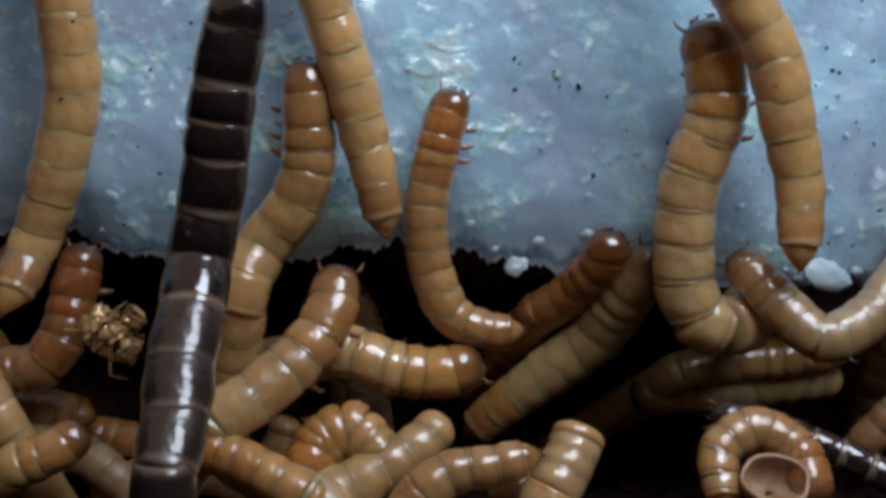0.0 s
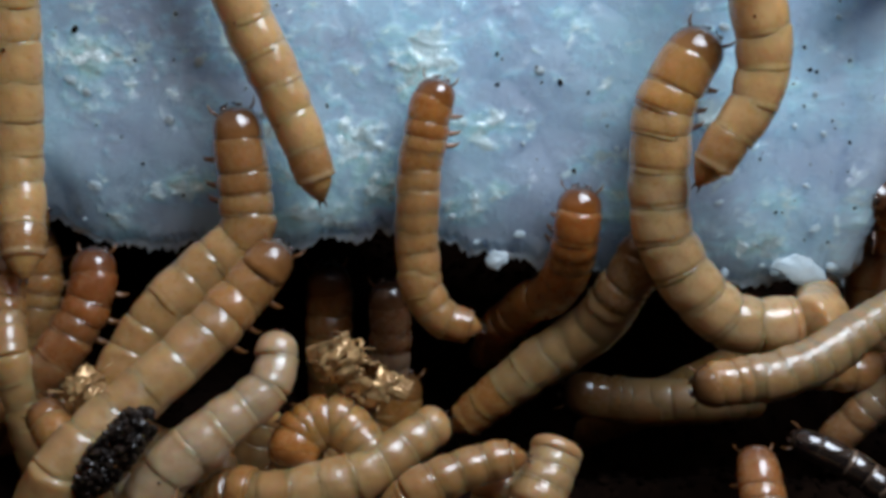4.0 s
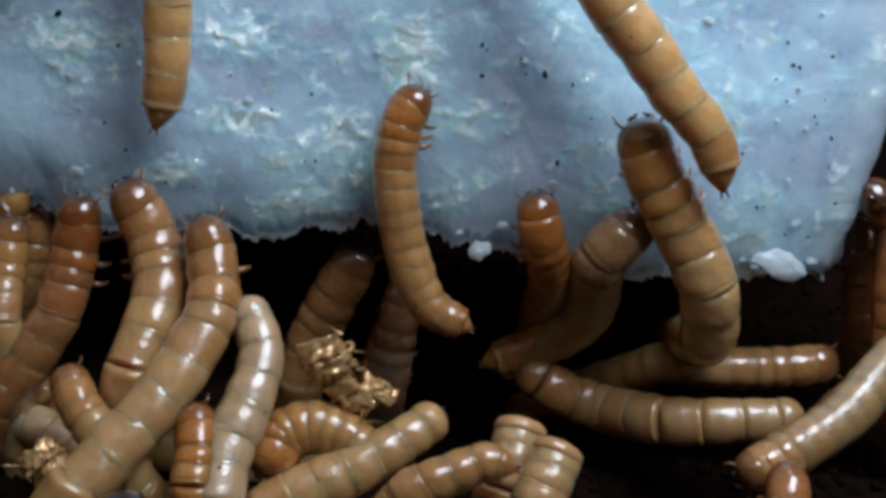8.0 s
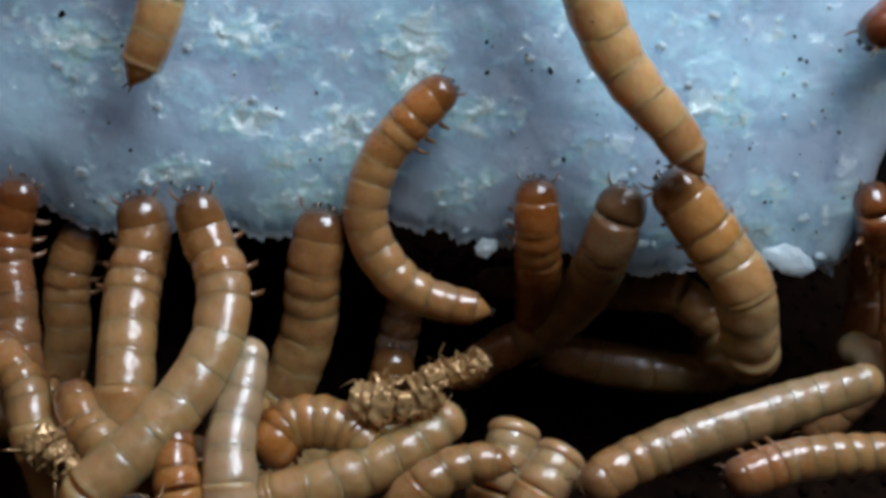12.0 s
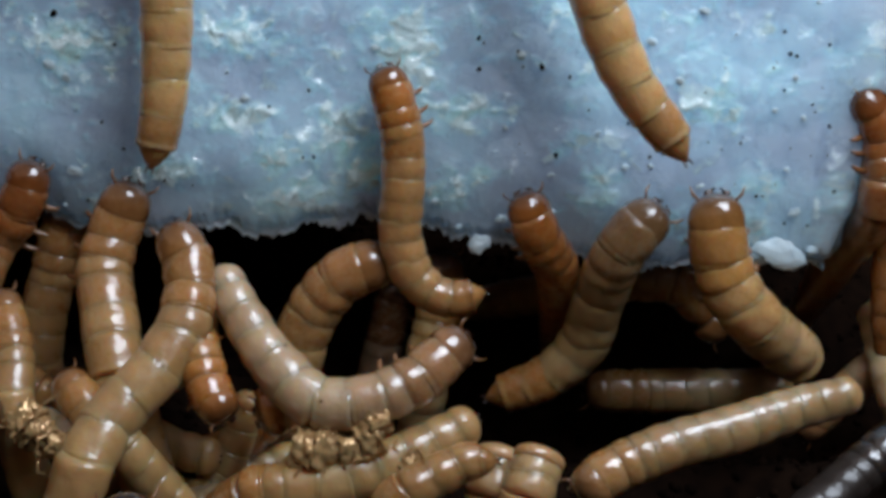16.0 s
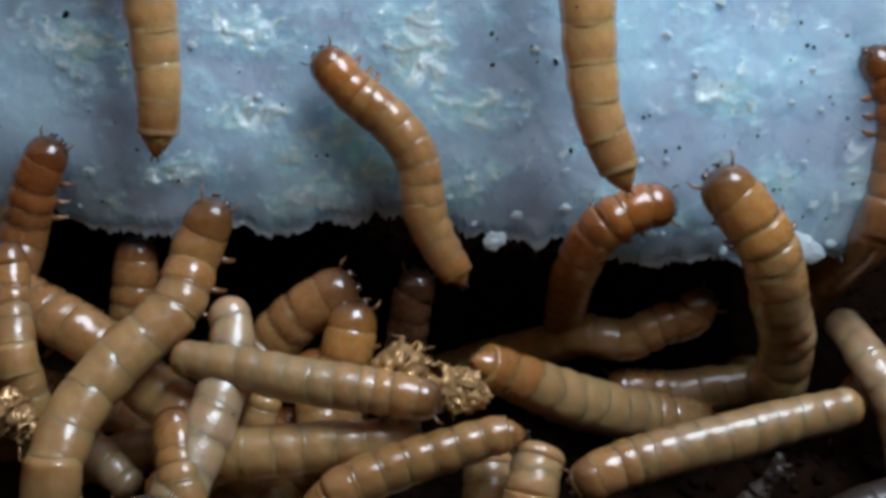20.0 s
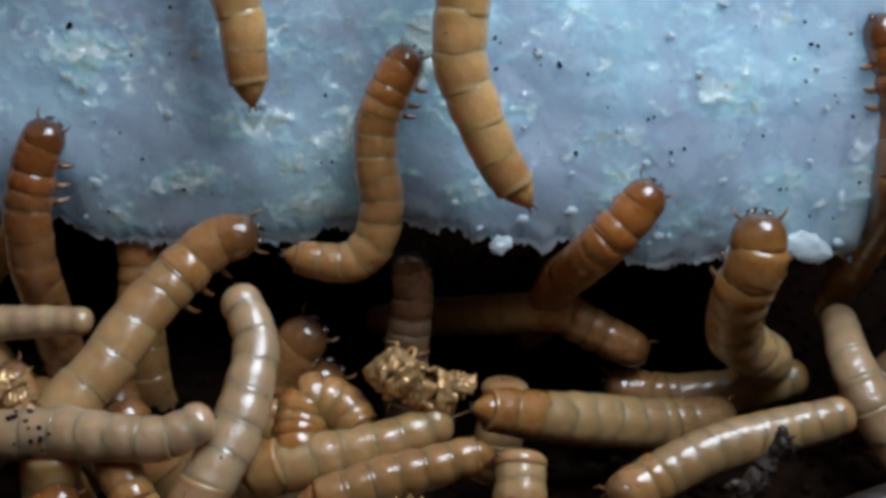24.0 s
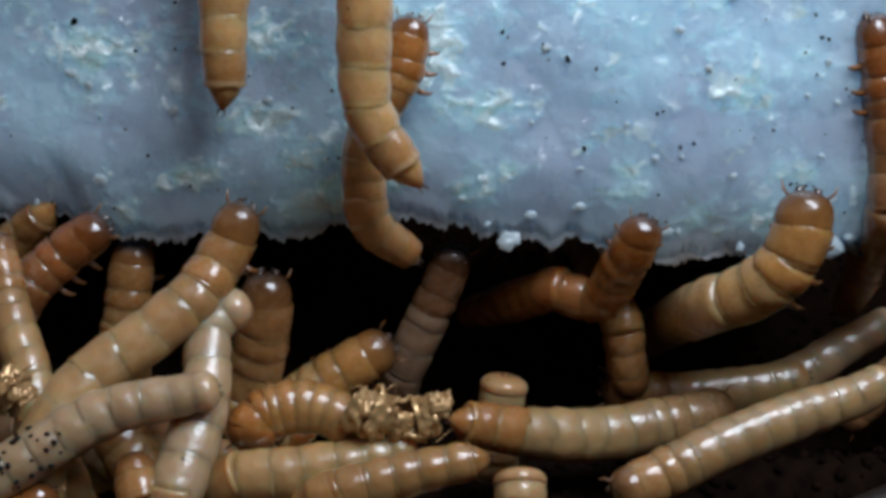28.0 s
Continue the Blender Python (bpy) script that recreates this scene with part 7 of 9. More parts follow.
    knob_pale.line(18, (4.5, -10.9, 17.5), (4.9, -9.9, 18.7), (5.3, -8.9, 19.9))
    knob_pale.line(21, (3.0, -10.7, 18.0), (3.4, -9.5, 19.4), (3.8, -8.6, 20.4))
    knob_pale.line(24, (2.4, -10.9, 17.9), (2.5, -9.9, 19.1), (2.6, -8.9, 20.3))
    knob_pale.line(28, (2.0, -11.1, 17.6), (2.0, -10.3, 18.5), (2.0, -9.5, 19.4))
    knob_pale.go()
    knob_back.line(0, (1.6, -8.8, 18.3), (2.0, -7.8, 19.5), (2.4, -6.8, 20.8))
    knob_back.line(6, (2.4, -8.6, 17.8), (2.8, -7.6, 19.0), (3.1, -6.6, 20.3))
    knob_back.line(8, (3.4, -8.0, 18.1), (4.1, -6.8, 19.6), (4.6, -5.6, 21.2))
    knob_back.line(12, (2.6, -8.0, 18.0), (3.3, -6.8, 19.5), (3.8, -5.7, 21.0))
    knob_back.line(16, (2.5, -8.4, 17.2), (2.9, -7.4, 18.4), (3.3, -6.6, 19.5))
    knob_back.line(19, (1.6, -8.6, 17.0), (1.8, -7.8, 18.0), (2.0, -7.0, 19.0))
    knob_back.line(21, (1.5, -4.2, 15.6), (1.3, -3.2, 16.9), (1.0, -2.2, 18.4))
    knob_back.line(24, (1.6, 1.4, 16.2), (2.1, 1.8, 18.8), (2.3, 1.8, 20.7))
    knob_back.line(28, (0.9, 1.4, 16.1), (1.4, 1.8, 18.6), (1.8, 1.9, 20.7))
    knob_back.go()
    dark_low.line(0, (12.3, -9.0, 23.6), (14.8, -9.3, 23.2), (17.0, -9.9, 22.4), (19.2, -10.6, 21.6), (21.5, -11.5, 20.5))
    dark_low.line(1, (17.4, -9.4, 22.8), (19.2, -10.3, 21.7), (20.6, -11.3, 20.5), (21.9, -12.5, 19.2))
    dark_low.line(2, (18.3, -9.3, 22.9), (19.8, -10.3, 21.7), (21.0, -11.3, 20.6), (22.3, -12.5, 19.2))
    dark_low.line(3, (17.6, -9.2, 23.0), (19.4, -10.1, 21.9), (20.9, -11.1, 20.7), (22.2, -12.3, 19.4))
    dark_low.line(5.5, (20.3, -11.3, 20.3), (21.9, -11.7, 19.9), (23.5, -12.1, 19.4), (25.5, -12.9, 18.5))
    dark_low.line(8, (25.7, -12.3, 18.4), (27.4, -12.7, 18.0), (28.9, -13.3, 17.3), (30.5, -13.7, 16.9))
    dark_low.line(12, (31.7, -12.3, 17.4), (33.4, -12.7, 17.0), (34.9, -13.3, 16.3), (36.5, -13.7, 15.9))
    dark_low.line(28, (31.2, -12.3, 17.4), (32.9, -12.7, 17.0), (34.4, -13.3, 16.3), (36.0, -13.7, 15.9))
    dark_low.go()
    dark_fat.line(0, (30.0, -9.0, 12.0), (27.0, -10.0, 11.5), (24.0, -11.0, 11.0), (21.0, -12.0, 10.5))
    dark_fat.line(12, (29.0, -9.0, 13.5), (26.0, -10.0, 13.0), (23.0, -11.0, 12.5), (20.0, -12.0, 12.0))
    dark_fat.line(15, (20.9, -10.2, 17.6), (19.3, -10.8, 16.5), (17.9, -11.6, 14.9), (17.0, -12.6, 12.7))
    dark_fat.line(18, (20.7, -10.2, 17.2), (19.0, -10.8, 16.3), (17.5, -11.6, 14.7), (16.6, -12.6, 12.5))
    dark_fat.line(20, (24.1, -10.2, 17.4), (21.5, -10.7, 17.0), (19.1, -11.3, 16.0), (17.1, -12.2, 14.4))
    dark_fat.line(24, (23.5, -10.4, 17.2), (20.7, -10.8, 16.6), (18.1, -11.4, 15.6), (15.9, -12.2, 14.0))
    dark_fat.line(25, (23.9, -10.4, 17.6), (21.1, -10.8, 17.0), (18.4, -11.4, 15.9), (16.1, -12.2, 14.2))
    dark_fat.line(28, (23.1, -10.4, 17.2), (20.3, -10.8, 16.4), (17.7, -11.4, 15.2), (15.5, -12.2, 13.4))
    dark_fat.go()
    arched.line(0, (16.2, -13.7, 21.3), (15.7, -12.3, 22.8), (13.9, -11.5, 23.7), (11.9, -12.3, 22.9), (11.7, -14.1, 21.0))
    arched.line(1, (17.0, -13.5, 21.3), (16.2, -12.1, 22.8), (13.3, -11.3, 23.7), (10.9, -12.1, 22.9), (9.7, -14.1, 20.7))
    arched.line(1.7, (19.3, -13.9, 20.8), (18.0, -12.7, 22.1), (15.3, -12.3, 22.6), (12.5, -13.5, 21.3), (10.4, -14.3, 20.5))
    arched.line(2, (10.6, -10.3, 24.9), (13.1, -11.3, 23.7), (14.8, -12.7, 22.1), (16.4, -14.1, 20.7))
    arched.line(2.5, (7.3, -13.3, 21.5), (10.4, -13.1, 21.7), (13.5, -13.3, 21.5), (17.1, -13.7, 21.0))
    arched.line(3, (12.6, -12.7, 22.0), (12.6, -13.9, 20.8), (12.6, -15.3, 19.3), (12.5, -16.9, 17.8), (12.5, -18.5, 16.4))
    arched.line(5.5, (17.8, -13.3, 21.3), (17.9, -14.3, 20.2), (18.0, -15.7, 18.8), (18.0, -17.3, 17.3), (17.8, -18.9, 16.0))
    arched.line(8, (17.5, -13.7, 20.4), (17.3, -14.9, 19.2), (17.5, -16.3, 17.8), (17.7, -17.9, 16.3), (17.5, -19.3, 15.1))
    arched.line(9, (19.2, -14.9, 19.1), (18.9, -16.1, 17.9), (18.7, -17.5, 16.6), (18.4, -18.9, 15.4))
    arched.line(9.5, (20.1, -13.3, 20.8), (19.2, -14.5, 19.5), (18.6, -15.7, 18.3), (18.0, -17.1, 16.9))
    arched.line(10, (20.8, -11.2, 23.1), (19.5, -12.3, 21.9), (18.4, -13.7, 20.3))
    arched.line(11, (22.3, -10.4, 23.6), (20.7, -12.0, 21.7), (19.1, -13.7, 19.8))
    arched.line(12, (14.8, -13.2, 20.8), (17.4, -12.7, 21.4), (20.3, -12.4, 21.6), (23.6, -12.3, 21.7))
    arched.line(14.5, (10.8, -18.3, 15.9), (12.3, -18.7, 15.5), (13.8, -19.1, 15.1))
    arched.line(28, (9.3, -18.5, 15.3), (10.8, -18.9, 14.9), (12.2, -19.3, 14.6))
    arched.go()
    right_bend.line(0, (15.8, -4.3, 29.6), (17.2, -5.5, 28.0), (18.9, -6.3, 26.9), (21.5, -5.5, 27.9), (23.1, -4.3, 29.5))
    right_bend.line(1, (13.2, -2.9, 31.8), (14.6, -4.1, 29.7), (16.4, -5.7, 27.5), (18.4, -6.4, 26.5), (21.1, -5.7, 27.4), (23.5, -4.9, 28.4))
    right_bend.line(2, (13.7, -3.3, 30.9), (15.7, -4.5, 29.2), (17.6, -6.1, 27.0), (19.7, -6.3, 26.7), (22.8, -5.3, 28.0))
    right_bend.line(3, (13.3, -4.6, 29.0), (14.7, -6.3, 26.7), (16.7, -7.1, 25.6), (19.7, -6.5, 26.4), (23.2, -5.1, 28.3))
    right_bend.line(3.5, (13.5, -6.7, 26.1), (15.9, -7.3, 25.3), (18.8, -7.1, 25.5), (21.5, -6.1, 26.8), (24.4, -4.9, 28.4))
    right_bend.line(5.5, (14.6, -10.1, 21.8), (16.9, -9.1, 23.0), (19.6, -8.3, 23.9), (22.3, -7.3, 25.2), (25.1, -6.3, 26.5))
    right_bend.line(6, (16.2, -10.6, 21.0), (18.1, -9.7, 22.1), (20.8, -8.7, 23.3), (23.8, -7.5, 24.8), (26.0, -6.7, 25.9))
    right_bend.line(7, (16.1, -10.6, 21.1), (17.9, -9.9, 21.9), (20.9, -8.7, 23.3), (23.8, -7.3, 25.1), (25.7, -6.3, 26.4))
    right_bend.line(8, (16.4, -11.1, 20.2), (19.3, -10.1, 21.4), (22.1, -8.9, 22.8), (24.6, -7.3, 24.9), (26.6, -6.1, 26.5))
    right_bend.line(9, (19.2, -11.3, 19.9), (21.0, -10.3, 21.1), (22.9, -8.7, 23.1), (24.8, -6.9, 25.4), (26.7, -5.5, 27.4))
    right_bend.line(10, (9.0, -11.9, 19.2), (11.8, -10.9, 20.3), (14.7, -10.1, 21.3), (17.3, -8.6, 23.1), (19.8, -7.0, 25.2))
    right_bend.line(11, (8.5, -12.1, 18.4), (10.7, -11.1, 19.6), (13.9, -9.9, 21.0), (17.3, -8.5, 22.8), (20.7, -7.2, 24.5))
    right_bend.line(12, (7.0, -11.8, 19.3), (9.0, -10.9, 20.3), (12.5, -9.9, 21.4), (16.3, -9.1, 22.4), (20.2, -8.3, 23.3), (23.7, -7.7, 24.1))
    right_bend.line(14.5, (6.6, -11.5, 19.8), (8.8, -10.7, 20.6), (12.0, -10.0, 21.4), (15.1, -9.5, 21.9), (18.3, -8.9, 22.6), (21.9, -8.3, 23.2))
    right_bend.line(15, (6.2, -11.7, 19.2), (8.4, -10.9, 20.1), (11.6, -10.1, 21.0), (15.1, -9.5, 21.6), (18.9, -8.7, 22.5), (22.2, -8.2, 23.0))
    right_bend.line(16, (7.0, -11.8, 18.9), (9.1, -10.9, 19.9), (12.2, -10.1, 20.8), (15.7, -9.5, 21.5), (19.6, -8.7, 22.4), (22.9, -8.2, 23.0))
    right_bend.line(17, (7.1, -11.7, 18.9), (9.1, -10.9, 19.8), (12.3, -10.4, 20.3), (15.7, -9.8, 21.0), (19.6, -9.1, 21.8), (23.3, -8.5, 22.4))
    right_bend.line(18, (6.6, -11.1, 19.5), (8.8, -10.4, 20.3), (11.6, -9.8, 20.9), (14.8, -9.3, 21.5), (18.3, -8.9, 21.9), (22.1, -8.4, 22.5))
    right_bend.line(19, (6.2, -11.6, 19.2), (8.8, -10.7, 20.2), (11.9, -10.0, 21.0), (15.1, -9.5, 21.5), (18.3, -8.9, 22.2), (21.8, -8.4, 22.7))
    right_bend.line(20, (5.9, -11.5, 19.1), (8.4, -10.8, 19.9), (11.5, -10.2, 20.5), (14.6, -9.7, 21.0), (17.8, -9.2, 21.6), (21.7, -8.6, 22.2))
    right_bend.line(21, (14.4, -10.3, 20.4), (16.4, -9.6, 21.2), (18.6, -9.0, 21.9), (21.3, -8.3, 22.7), (23.6, -7.7, 23.4))
    right_bend.line(23.5, (7.9, -11.7, 19.1), (10.5, -10.9, 19.9), (13.3, -10.1, 20.7), (16.5, -9.4, 21.4), (20.6, -8.9, 21.9))
    right_bend.line(24, (7.7, -11.9, 18.8), (10.2, -11.0, 19.7), (13.0, -10.2, 20.6), (16.2, -9.6, 21.1), (20.0, -9.0, 21.7))
    right_bend.line(25, (7.7, -11.9, 18.7), (10.7, -10.9, 19.8), (14.2, -10.0, 20.7), (17.7, -9.4, 21.3), (20.9, -8.7, 22.1), (23.6, -8.1, 22.7))
    right_bend.line(26, (7.2, -11.9, 19.1), (10.2, -10.8, 20.2), (13.4, -10.0, 21.0), (16.9, -9.2, 21.8), (20.1, -8.5, 22.5), (22.7, -7.9, 23.1))
    right_bend.line(28, (6.9, -11.9, 18.8), (10.0, -10.9, 19.7), (13.1, -10.0, 20.7), (16.6, -9.1, 21.6), (19.9, -8.4, 22.3), (22.5, -7.7, 23.1))
    right_bend.go()
    back_flat.line(0, (10.6, 6.1, 19.4), (14.4, 6.1, 19.7), (18.9, 6.1, 20.1), (23.8, 6.1, 20.4))
    back_flat.line(3, (7.6, 6.1, 19.4), (11.5, 6.1, 19.0), (15.7, 6.1, 19.3), (20.3, 6.1, 19.7))
    back_flat.line(6, (8.1, 6.1, 19.1), (12.0, 6.1, 17.8), (15.2, -0.4, 18.6), (19.1, -1.4, 18.2))
    back_flat.line(7, (7.5, 6.1, 17.9), (12.2, 6.1, 17.3), (15.3, -0.4, 19.2), (19.3, -1.4, 19.3))
    back_flat.line(8, (5.0, 5.1, 21.1), (7.4, 4.1, 19.6), (10.5, 4.1, 18.2), (14.1, -0.4, 19.0), (18.1, -1.4, 19.4), (22.7, -1.4, 19.6))
    back_flat.line(9, (11.4, 8.7, 14.2), (14.2, 8.7, 16.4), (17.4, 8.7, 18.2), (21.4, 8.7, 18.6))
    back_flat.line(10, (8.9, 8.7, 19.3), (13.0, 8.7, 18.9), (17.0, 8.7, 18.9), (21.2, 8.7, 18.1))
    back_flat.line(12, (6.5, 8.7, 20.6), (10.6, 8.7, 19.6), (15.4, 8.7, 18.8), (20.2, 8.7, 18.8))
    back_flat.line(14.5, (8.0, 8.7, 19.5), (11.9, 8.7, 19.0), (16.0, 8.7, 18.1), (20.0, 8.7, 17.6))
    back_flat.line(16, (10.3, 8.7, 17.1), (14.7, 8.7, 17.0), (19.2, 8.7, 17.0), (24.9, 8.7, 17.3))
    back_flat.line(18, (9.9, 8.7, 16.9), (14.7, 8.7, 16.8), (19.2, 8.7, 16.7), (24.1, 8.7, 16.1))
    back_flat.line(19, (11.5, 6.1, 17.7), (14.6, 6.1, 17.6), (18.5, 6.1, 18.0), (22.4, 6.1, 17.9))
    back_flat.line(21, (10.9, 6.1, 18.0), (14.8, 6.1, 17.4), (18.7, 6.1, 17.7), (22.5, 6.1, 18.5))
    back_flat.line(28, (9.8, 6.1, 17.8), (13.6, 6.1, 17.2), (17.5, 6.1, 17.5), (21.3, 6.1, 18.1))
    back_flat.go()
    left_amber.line(0, (-23.0, -2.8, 32.2), (-23.5, -3.7, 29.7), (-24.1, -4.6, 27.2), (-25.7, -5.1, 25.7), (-27.7, -5.3, 25.5))
    left_amber.line(1, (-23.0, -2.8, 31.8), (-22.9, -3.7, 29.3), (-23.3, -4.6, 26.8), (-23.5, -5.5, 24.4), (-24.7, -6.4, 22.0))
    left_amber.line(2, (-21.0, -2.8, 31.6), (-21.2, -3.6, 29.5), (-22.4, -4.6, 26.7), (-23.7, -5.5, 24.3), (-25.2, -6.4, 21.9))
    left_amber.line(3, (-20.9, -2.8, 31.4), (-21.5, -3.7, 28.9), (-23.0, -4.5, 26.7), (-25.2, -5.3, 24.6), (-27.1, -5.7, 23.4))
    left_amber.line(5.5, (-21.4, -2.8, 31.4), (-21.1, -3.7, 28.9), (-21.5, -4.6, 26.5), (-23.4, -5.5, 24.1), (-26.2, -6.1, 22.3))
    left_amber.line(6, (-20.5, -2.7, 31.8), (-20.8, -3.5, 29.3), (-21.3, -4.5, 26.5), (-23.2, -5.3, 24.4), (-25.7, -5.9, 22.6))
    left_amber.line(7, (-20.5, -2.7, 33.2), (-22.0, -3.1, 30.3), (-22.5, -4.1, 27.5), (-24.0, -5.3, 24.5), (-26.1, -6.0, 22.4))
    left_amber.line(8, (-21.0, -2.7, 33.6), (-21.6, -2.9, 30.3), (-22.5, -4.1, 26.9), (-24.3, -5.1, 24.1), (-26.1, -5.9, 22.0))
    left_amber.line(9, (-21.1, -2.7, 33.6), (-23.5, -2.7, 32.1), (-24.2, -3.1, 29.5), (-24.7, -4.1, 26.7), (-25.6, -5.0, 24.2))
    left_amber.line(10, (-23.0, -2.7, 32.9), (-23.4, -3.0, 29.9), (-23.6, -4.0, 27.1), (-24.8, -5.0, 24.4), (-25.9, -5.9, 21.9))
    left_amber.line(11, (-24.9, -0.8, 29.6), (-25.4, -3.5, 28.2), (-26.3, -4.1, 26.3))
    left_amber.line(12, (-24.6, -2.7, 34.7), (-25.9, -2.7, 31.4), (-25.5, -3.7, 28.2), (-25.0, -4.9, 24.9), (-24.2, -5.9, 22.1))
    left_amber.line(12.5, (-25.2, -2.7, 34.2), (-26.5, -2.7, 31.2), (-26.1, -3.8, 28.1), (-25.6, -4.9, 25.0))
    left_amber.line(14.5, (-24.7, -2.7, 37.8), (-25.7, -2.7, 34.9), (-26.0, -2.7, 31.9), (-25.7, -3.9, 28.4), (-25.5, -5.0, 25.4), (-25.4, -5.9, 22.9))
    left_amber.line(15, (-23.7, -1.7, 34.6), (-25.4, -1.7, 33.0), (-26.9, -1.7, 31.3), (-27.7, -3.3, 30.0))
    left_amber.line(16, (-23.9, -1.7, 35.5), (-25.1, -1.7, 32.8), (-26.7, -1.7, 30.8), (-27.2, -3.5, 28.9))
    left_amber.line(17, (-23.7, -1.7, 35.7), (-25.3, -1.7, 32.9), (-26.5, -1.9, 30.2), (-27.0, -3.7, 28.2))
    left_amber.line(18, (-23.1, -1.7, 35.6), (-24.3, -1.7, 33.4), (-25.6, -1.8, 30.4), (-26.5, -3.7, 28.2))
    left_amber.line(19, (-22.3, -1.7, 36.4), (-23.5, -1.7, 34.0), (-25.5, -1.7, 30.9), (-26.3, -3.7, 28.4))
    left_amber.line(20, (-23.4, -1.7, 36.9), (-24.8, -1.7, 34.3), (-25.9, -1.7, 30.9), (-26.4, -3.7, 28.3))
    left_amber.line(21, (-24.5, -1.7, 37.9), (-24.8, -1.7, 35.5), (-25.5, -1.7, 32.4), (-26.0, -1.3, 29.2))
    left_amber.line(23.5, (-24.1, -1.7, 38.4), (-24.8, -1.7, 35.9), (-25.2, -1.7, 32.9), (-26.1, -1.3, 29.7))
    left_amber.line(24, (-23.7, -1.7, 38.6), (-24.9, -1.7, 36.3), (-25.7, -1.7, 33.3), (-26.0, -1.1, 30.1))
    left_amber.line(25, (-22.5, -1.7, 37.3), (-24.6, -1.7, 36.0), (-25.6, -1.7, 33.3), (-26.6, -1.0, 30.1))
    left_amber.line(26, (-21.5, -1.7, 37.1), (-24.2, -1.7, 36.2), (-26.1, -1.7, 34.3), (-27.5, -0.9, 31.1))
    left_amber.line(27, (-21.4, -1.7, 36.3), (-24.0, -1.7, 34.1), (-26.0, -1.7, 31.8), (-27.4, -1.6, 29.1))
    left_amber.line(28, (-21.6, -1.7, 32.4), (-24.2, -1.9, 30.7), (-26.2, -2.6, 28.9), (-28.0, -2.4, 26.5))
    left_amber.go()
    left_back.line(0, (-29.7, 1.9, 21.6), (-30.7, 1.5, 18.6), (-31.5, 1.2, 16.1))
    left_back.line(1, (-20.4, 2.8, 28.4), (-21.3, 2.4, 25.5), (-22.9, 2.1, 22.6))
    left_back.line(2, (-21.0, 2.7, 27.2), (-21.8, 2.3, 24.6), (-22.7, 2.0, 21.7))
    left_back.line(3, (-27.2, 3.1, 31.7), (-27.0, 2.9, 28.7), (-27.9, 2.5, 25.8), (-28.7, 2.2, 22.9))
    left_back.line(5.5, (-27.1, 3.1, 31.8), (-27.1, 2.9, 28.8), (-27.2, 2.5, 25.9), (-28.1, 2.2, 23.0))
    left_back.line(6, (-25.7, 3.1, 32.5), (-26.8, 3.0, 29.5), (-27.6, 2.5, 25.6), (-28.2, 2.2, 22.6))
    left_back.line(7, (-26.5, 3.1, 30.1), (-27.5, 2.7, 27.2), (-28.3, 2.3, 24.2))
    left_back.line(8, (-25.8, 3.1, 32.8), (-26.2, 3.1, 30.1), (-27.1, 2.7, 26.4))
    left_back.line(10, (-23.0, 2.3, 22.7), (-24.5, 2.2, 22.3), (-26.0, 2.2, 22.0))
    left_back.line(12, (-23.3, 3.1, 30.9), (-24.6, 2.8, 27.3), (-24.7, 2.3, 23.6), (-25.2, 2.0, 20.7))
    left_back.line(14.5, (-23.3, 3.1, 32.1), (-25.2, 3.0, 30.0), (-25.6, 2.7, 27.0), (-25.2, 2.3, 23.7))
    left_back.line(15, (-23.6, 3.1, 31.7), (-24.7, 2.9, 28.5), (-25.3, 2.4, 24.7), (-25.9, 2.1, 21.9))
    left_back.line(16, (-23.8, 3.1, 32.0), (-24.8, 3.0, 28.7), (-25.8, 2.5, 25.1), (-26.3, 2.2, 22.1))
    left_back.line(17, (-24.2, 3.1, 32.1), (-24.9, 2.9, 28.3), (-25.1, 2.5, 24.6), (-25.4, 2.1, 21.7))
    left_back.line(18, (-20.2, 3.1, 31.8), (-19.3, 3.1, 30.3), (-18.3, 3.0, 28.5))
    left_back.line(19, (-21.6, 3.1, 30.2), (-22.1, 2.8, 27.3), (-22.7, 2.4, 24.4))
    left_back.line(21, (-19.5, 3.1, 29.9), (-19.6, 2.7, 26.6), (-20.0, 2.3, 23.7))
    left_back.line(23.5, (-20.1, 3.1, 32.8), (-21.5, 3.1, 30.4), (-22.6, 2.7, 27.5), (-23.3, 2.4, 24.6))
    left_back.line(24, (-20.8, 3.1, 31.9), (-20.7, 2.9, 28.9), (-21.0, 2.5, 25.7), (-20.8, 2.0, 21.5))
    left_back.line(25, (-21.4, 3.1, 30.1), (-20.7, 2.8, 27.9), (-19.8, 2.5, 25.3))
    left_back.line(26, (-23.6, 3.0, 30.1), (-23.3, 2.7, 27.2), (-22.8, 2.3, 24.2), (-23.4, 1.9, 21.3))
    left_back.line(27, (-22.0, 3.1, 30.3), (-22.3, 2.6, 26.7), (-22.4, 2.3, 24.1), (-24.0, 1.9, 21.2))
    left_back.line(28, (-21.4, 3.1, 30.2), (-22.0, 2.7, 27.3), (-22.6, 2.4, 24.4))
    left_back.go()
    low_left.line(0, (-20.6, -11.5, 24.3), (-22.1, -12.3, 23.4), (-24.0, -12.9, 22.8))
    low_left.line(3, (-25.2, -9.1, 24.9), (-23.1, -11.1, 22.5), (-21.4, -12.9, 20.4))
    low_left.line(6, (-20.2, -10.5, 23.0), (-18.8, -11.3, 22.0), (-17.7, -12.3, 20.9))
    low_left.line(7, (-21.0, -8.9, 25.0), (-19.8, -10.1, 23.5), (-18.1, -11.1, 22.3))
    low_left.line(8, (-20.6, -8.4, 25.1), (-19.5, -9.7, 23.5), (-17.7, -11.0, 21.9))
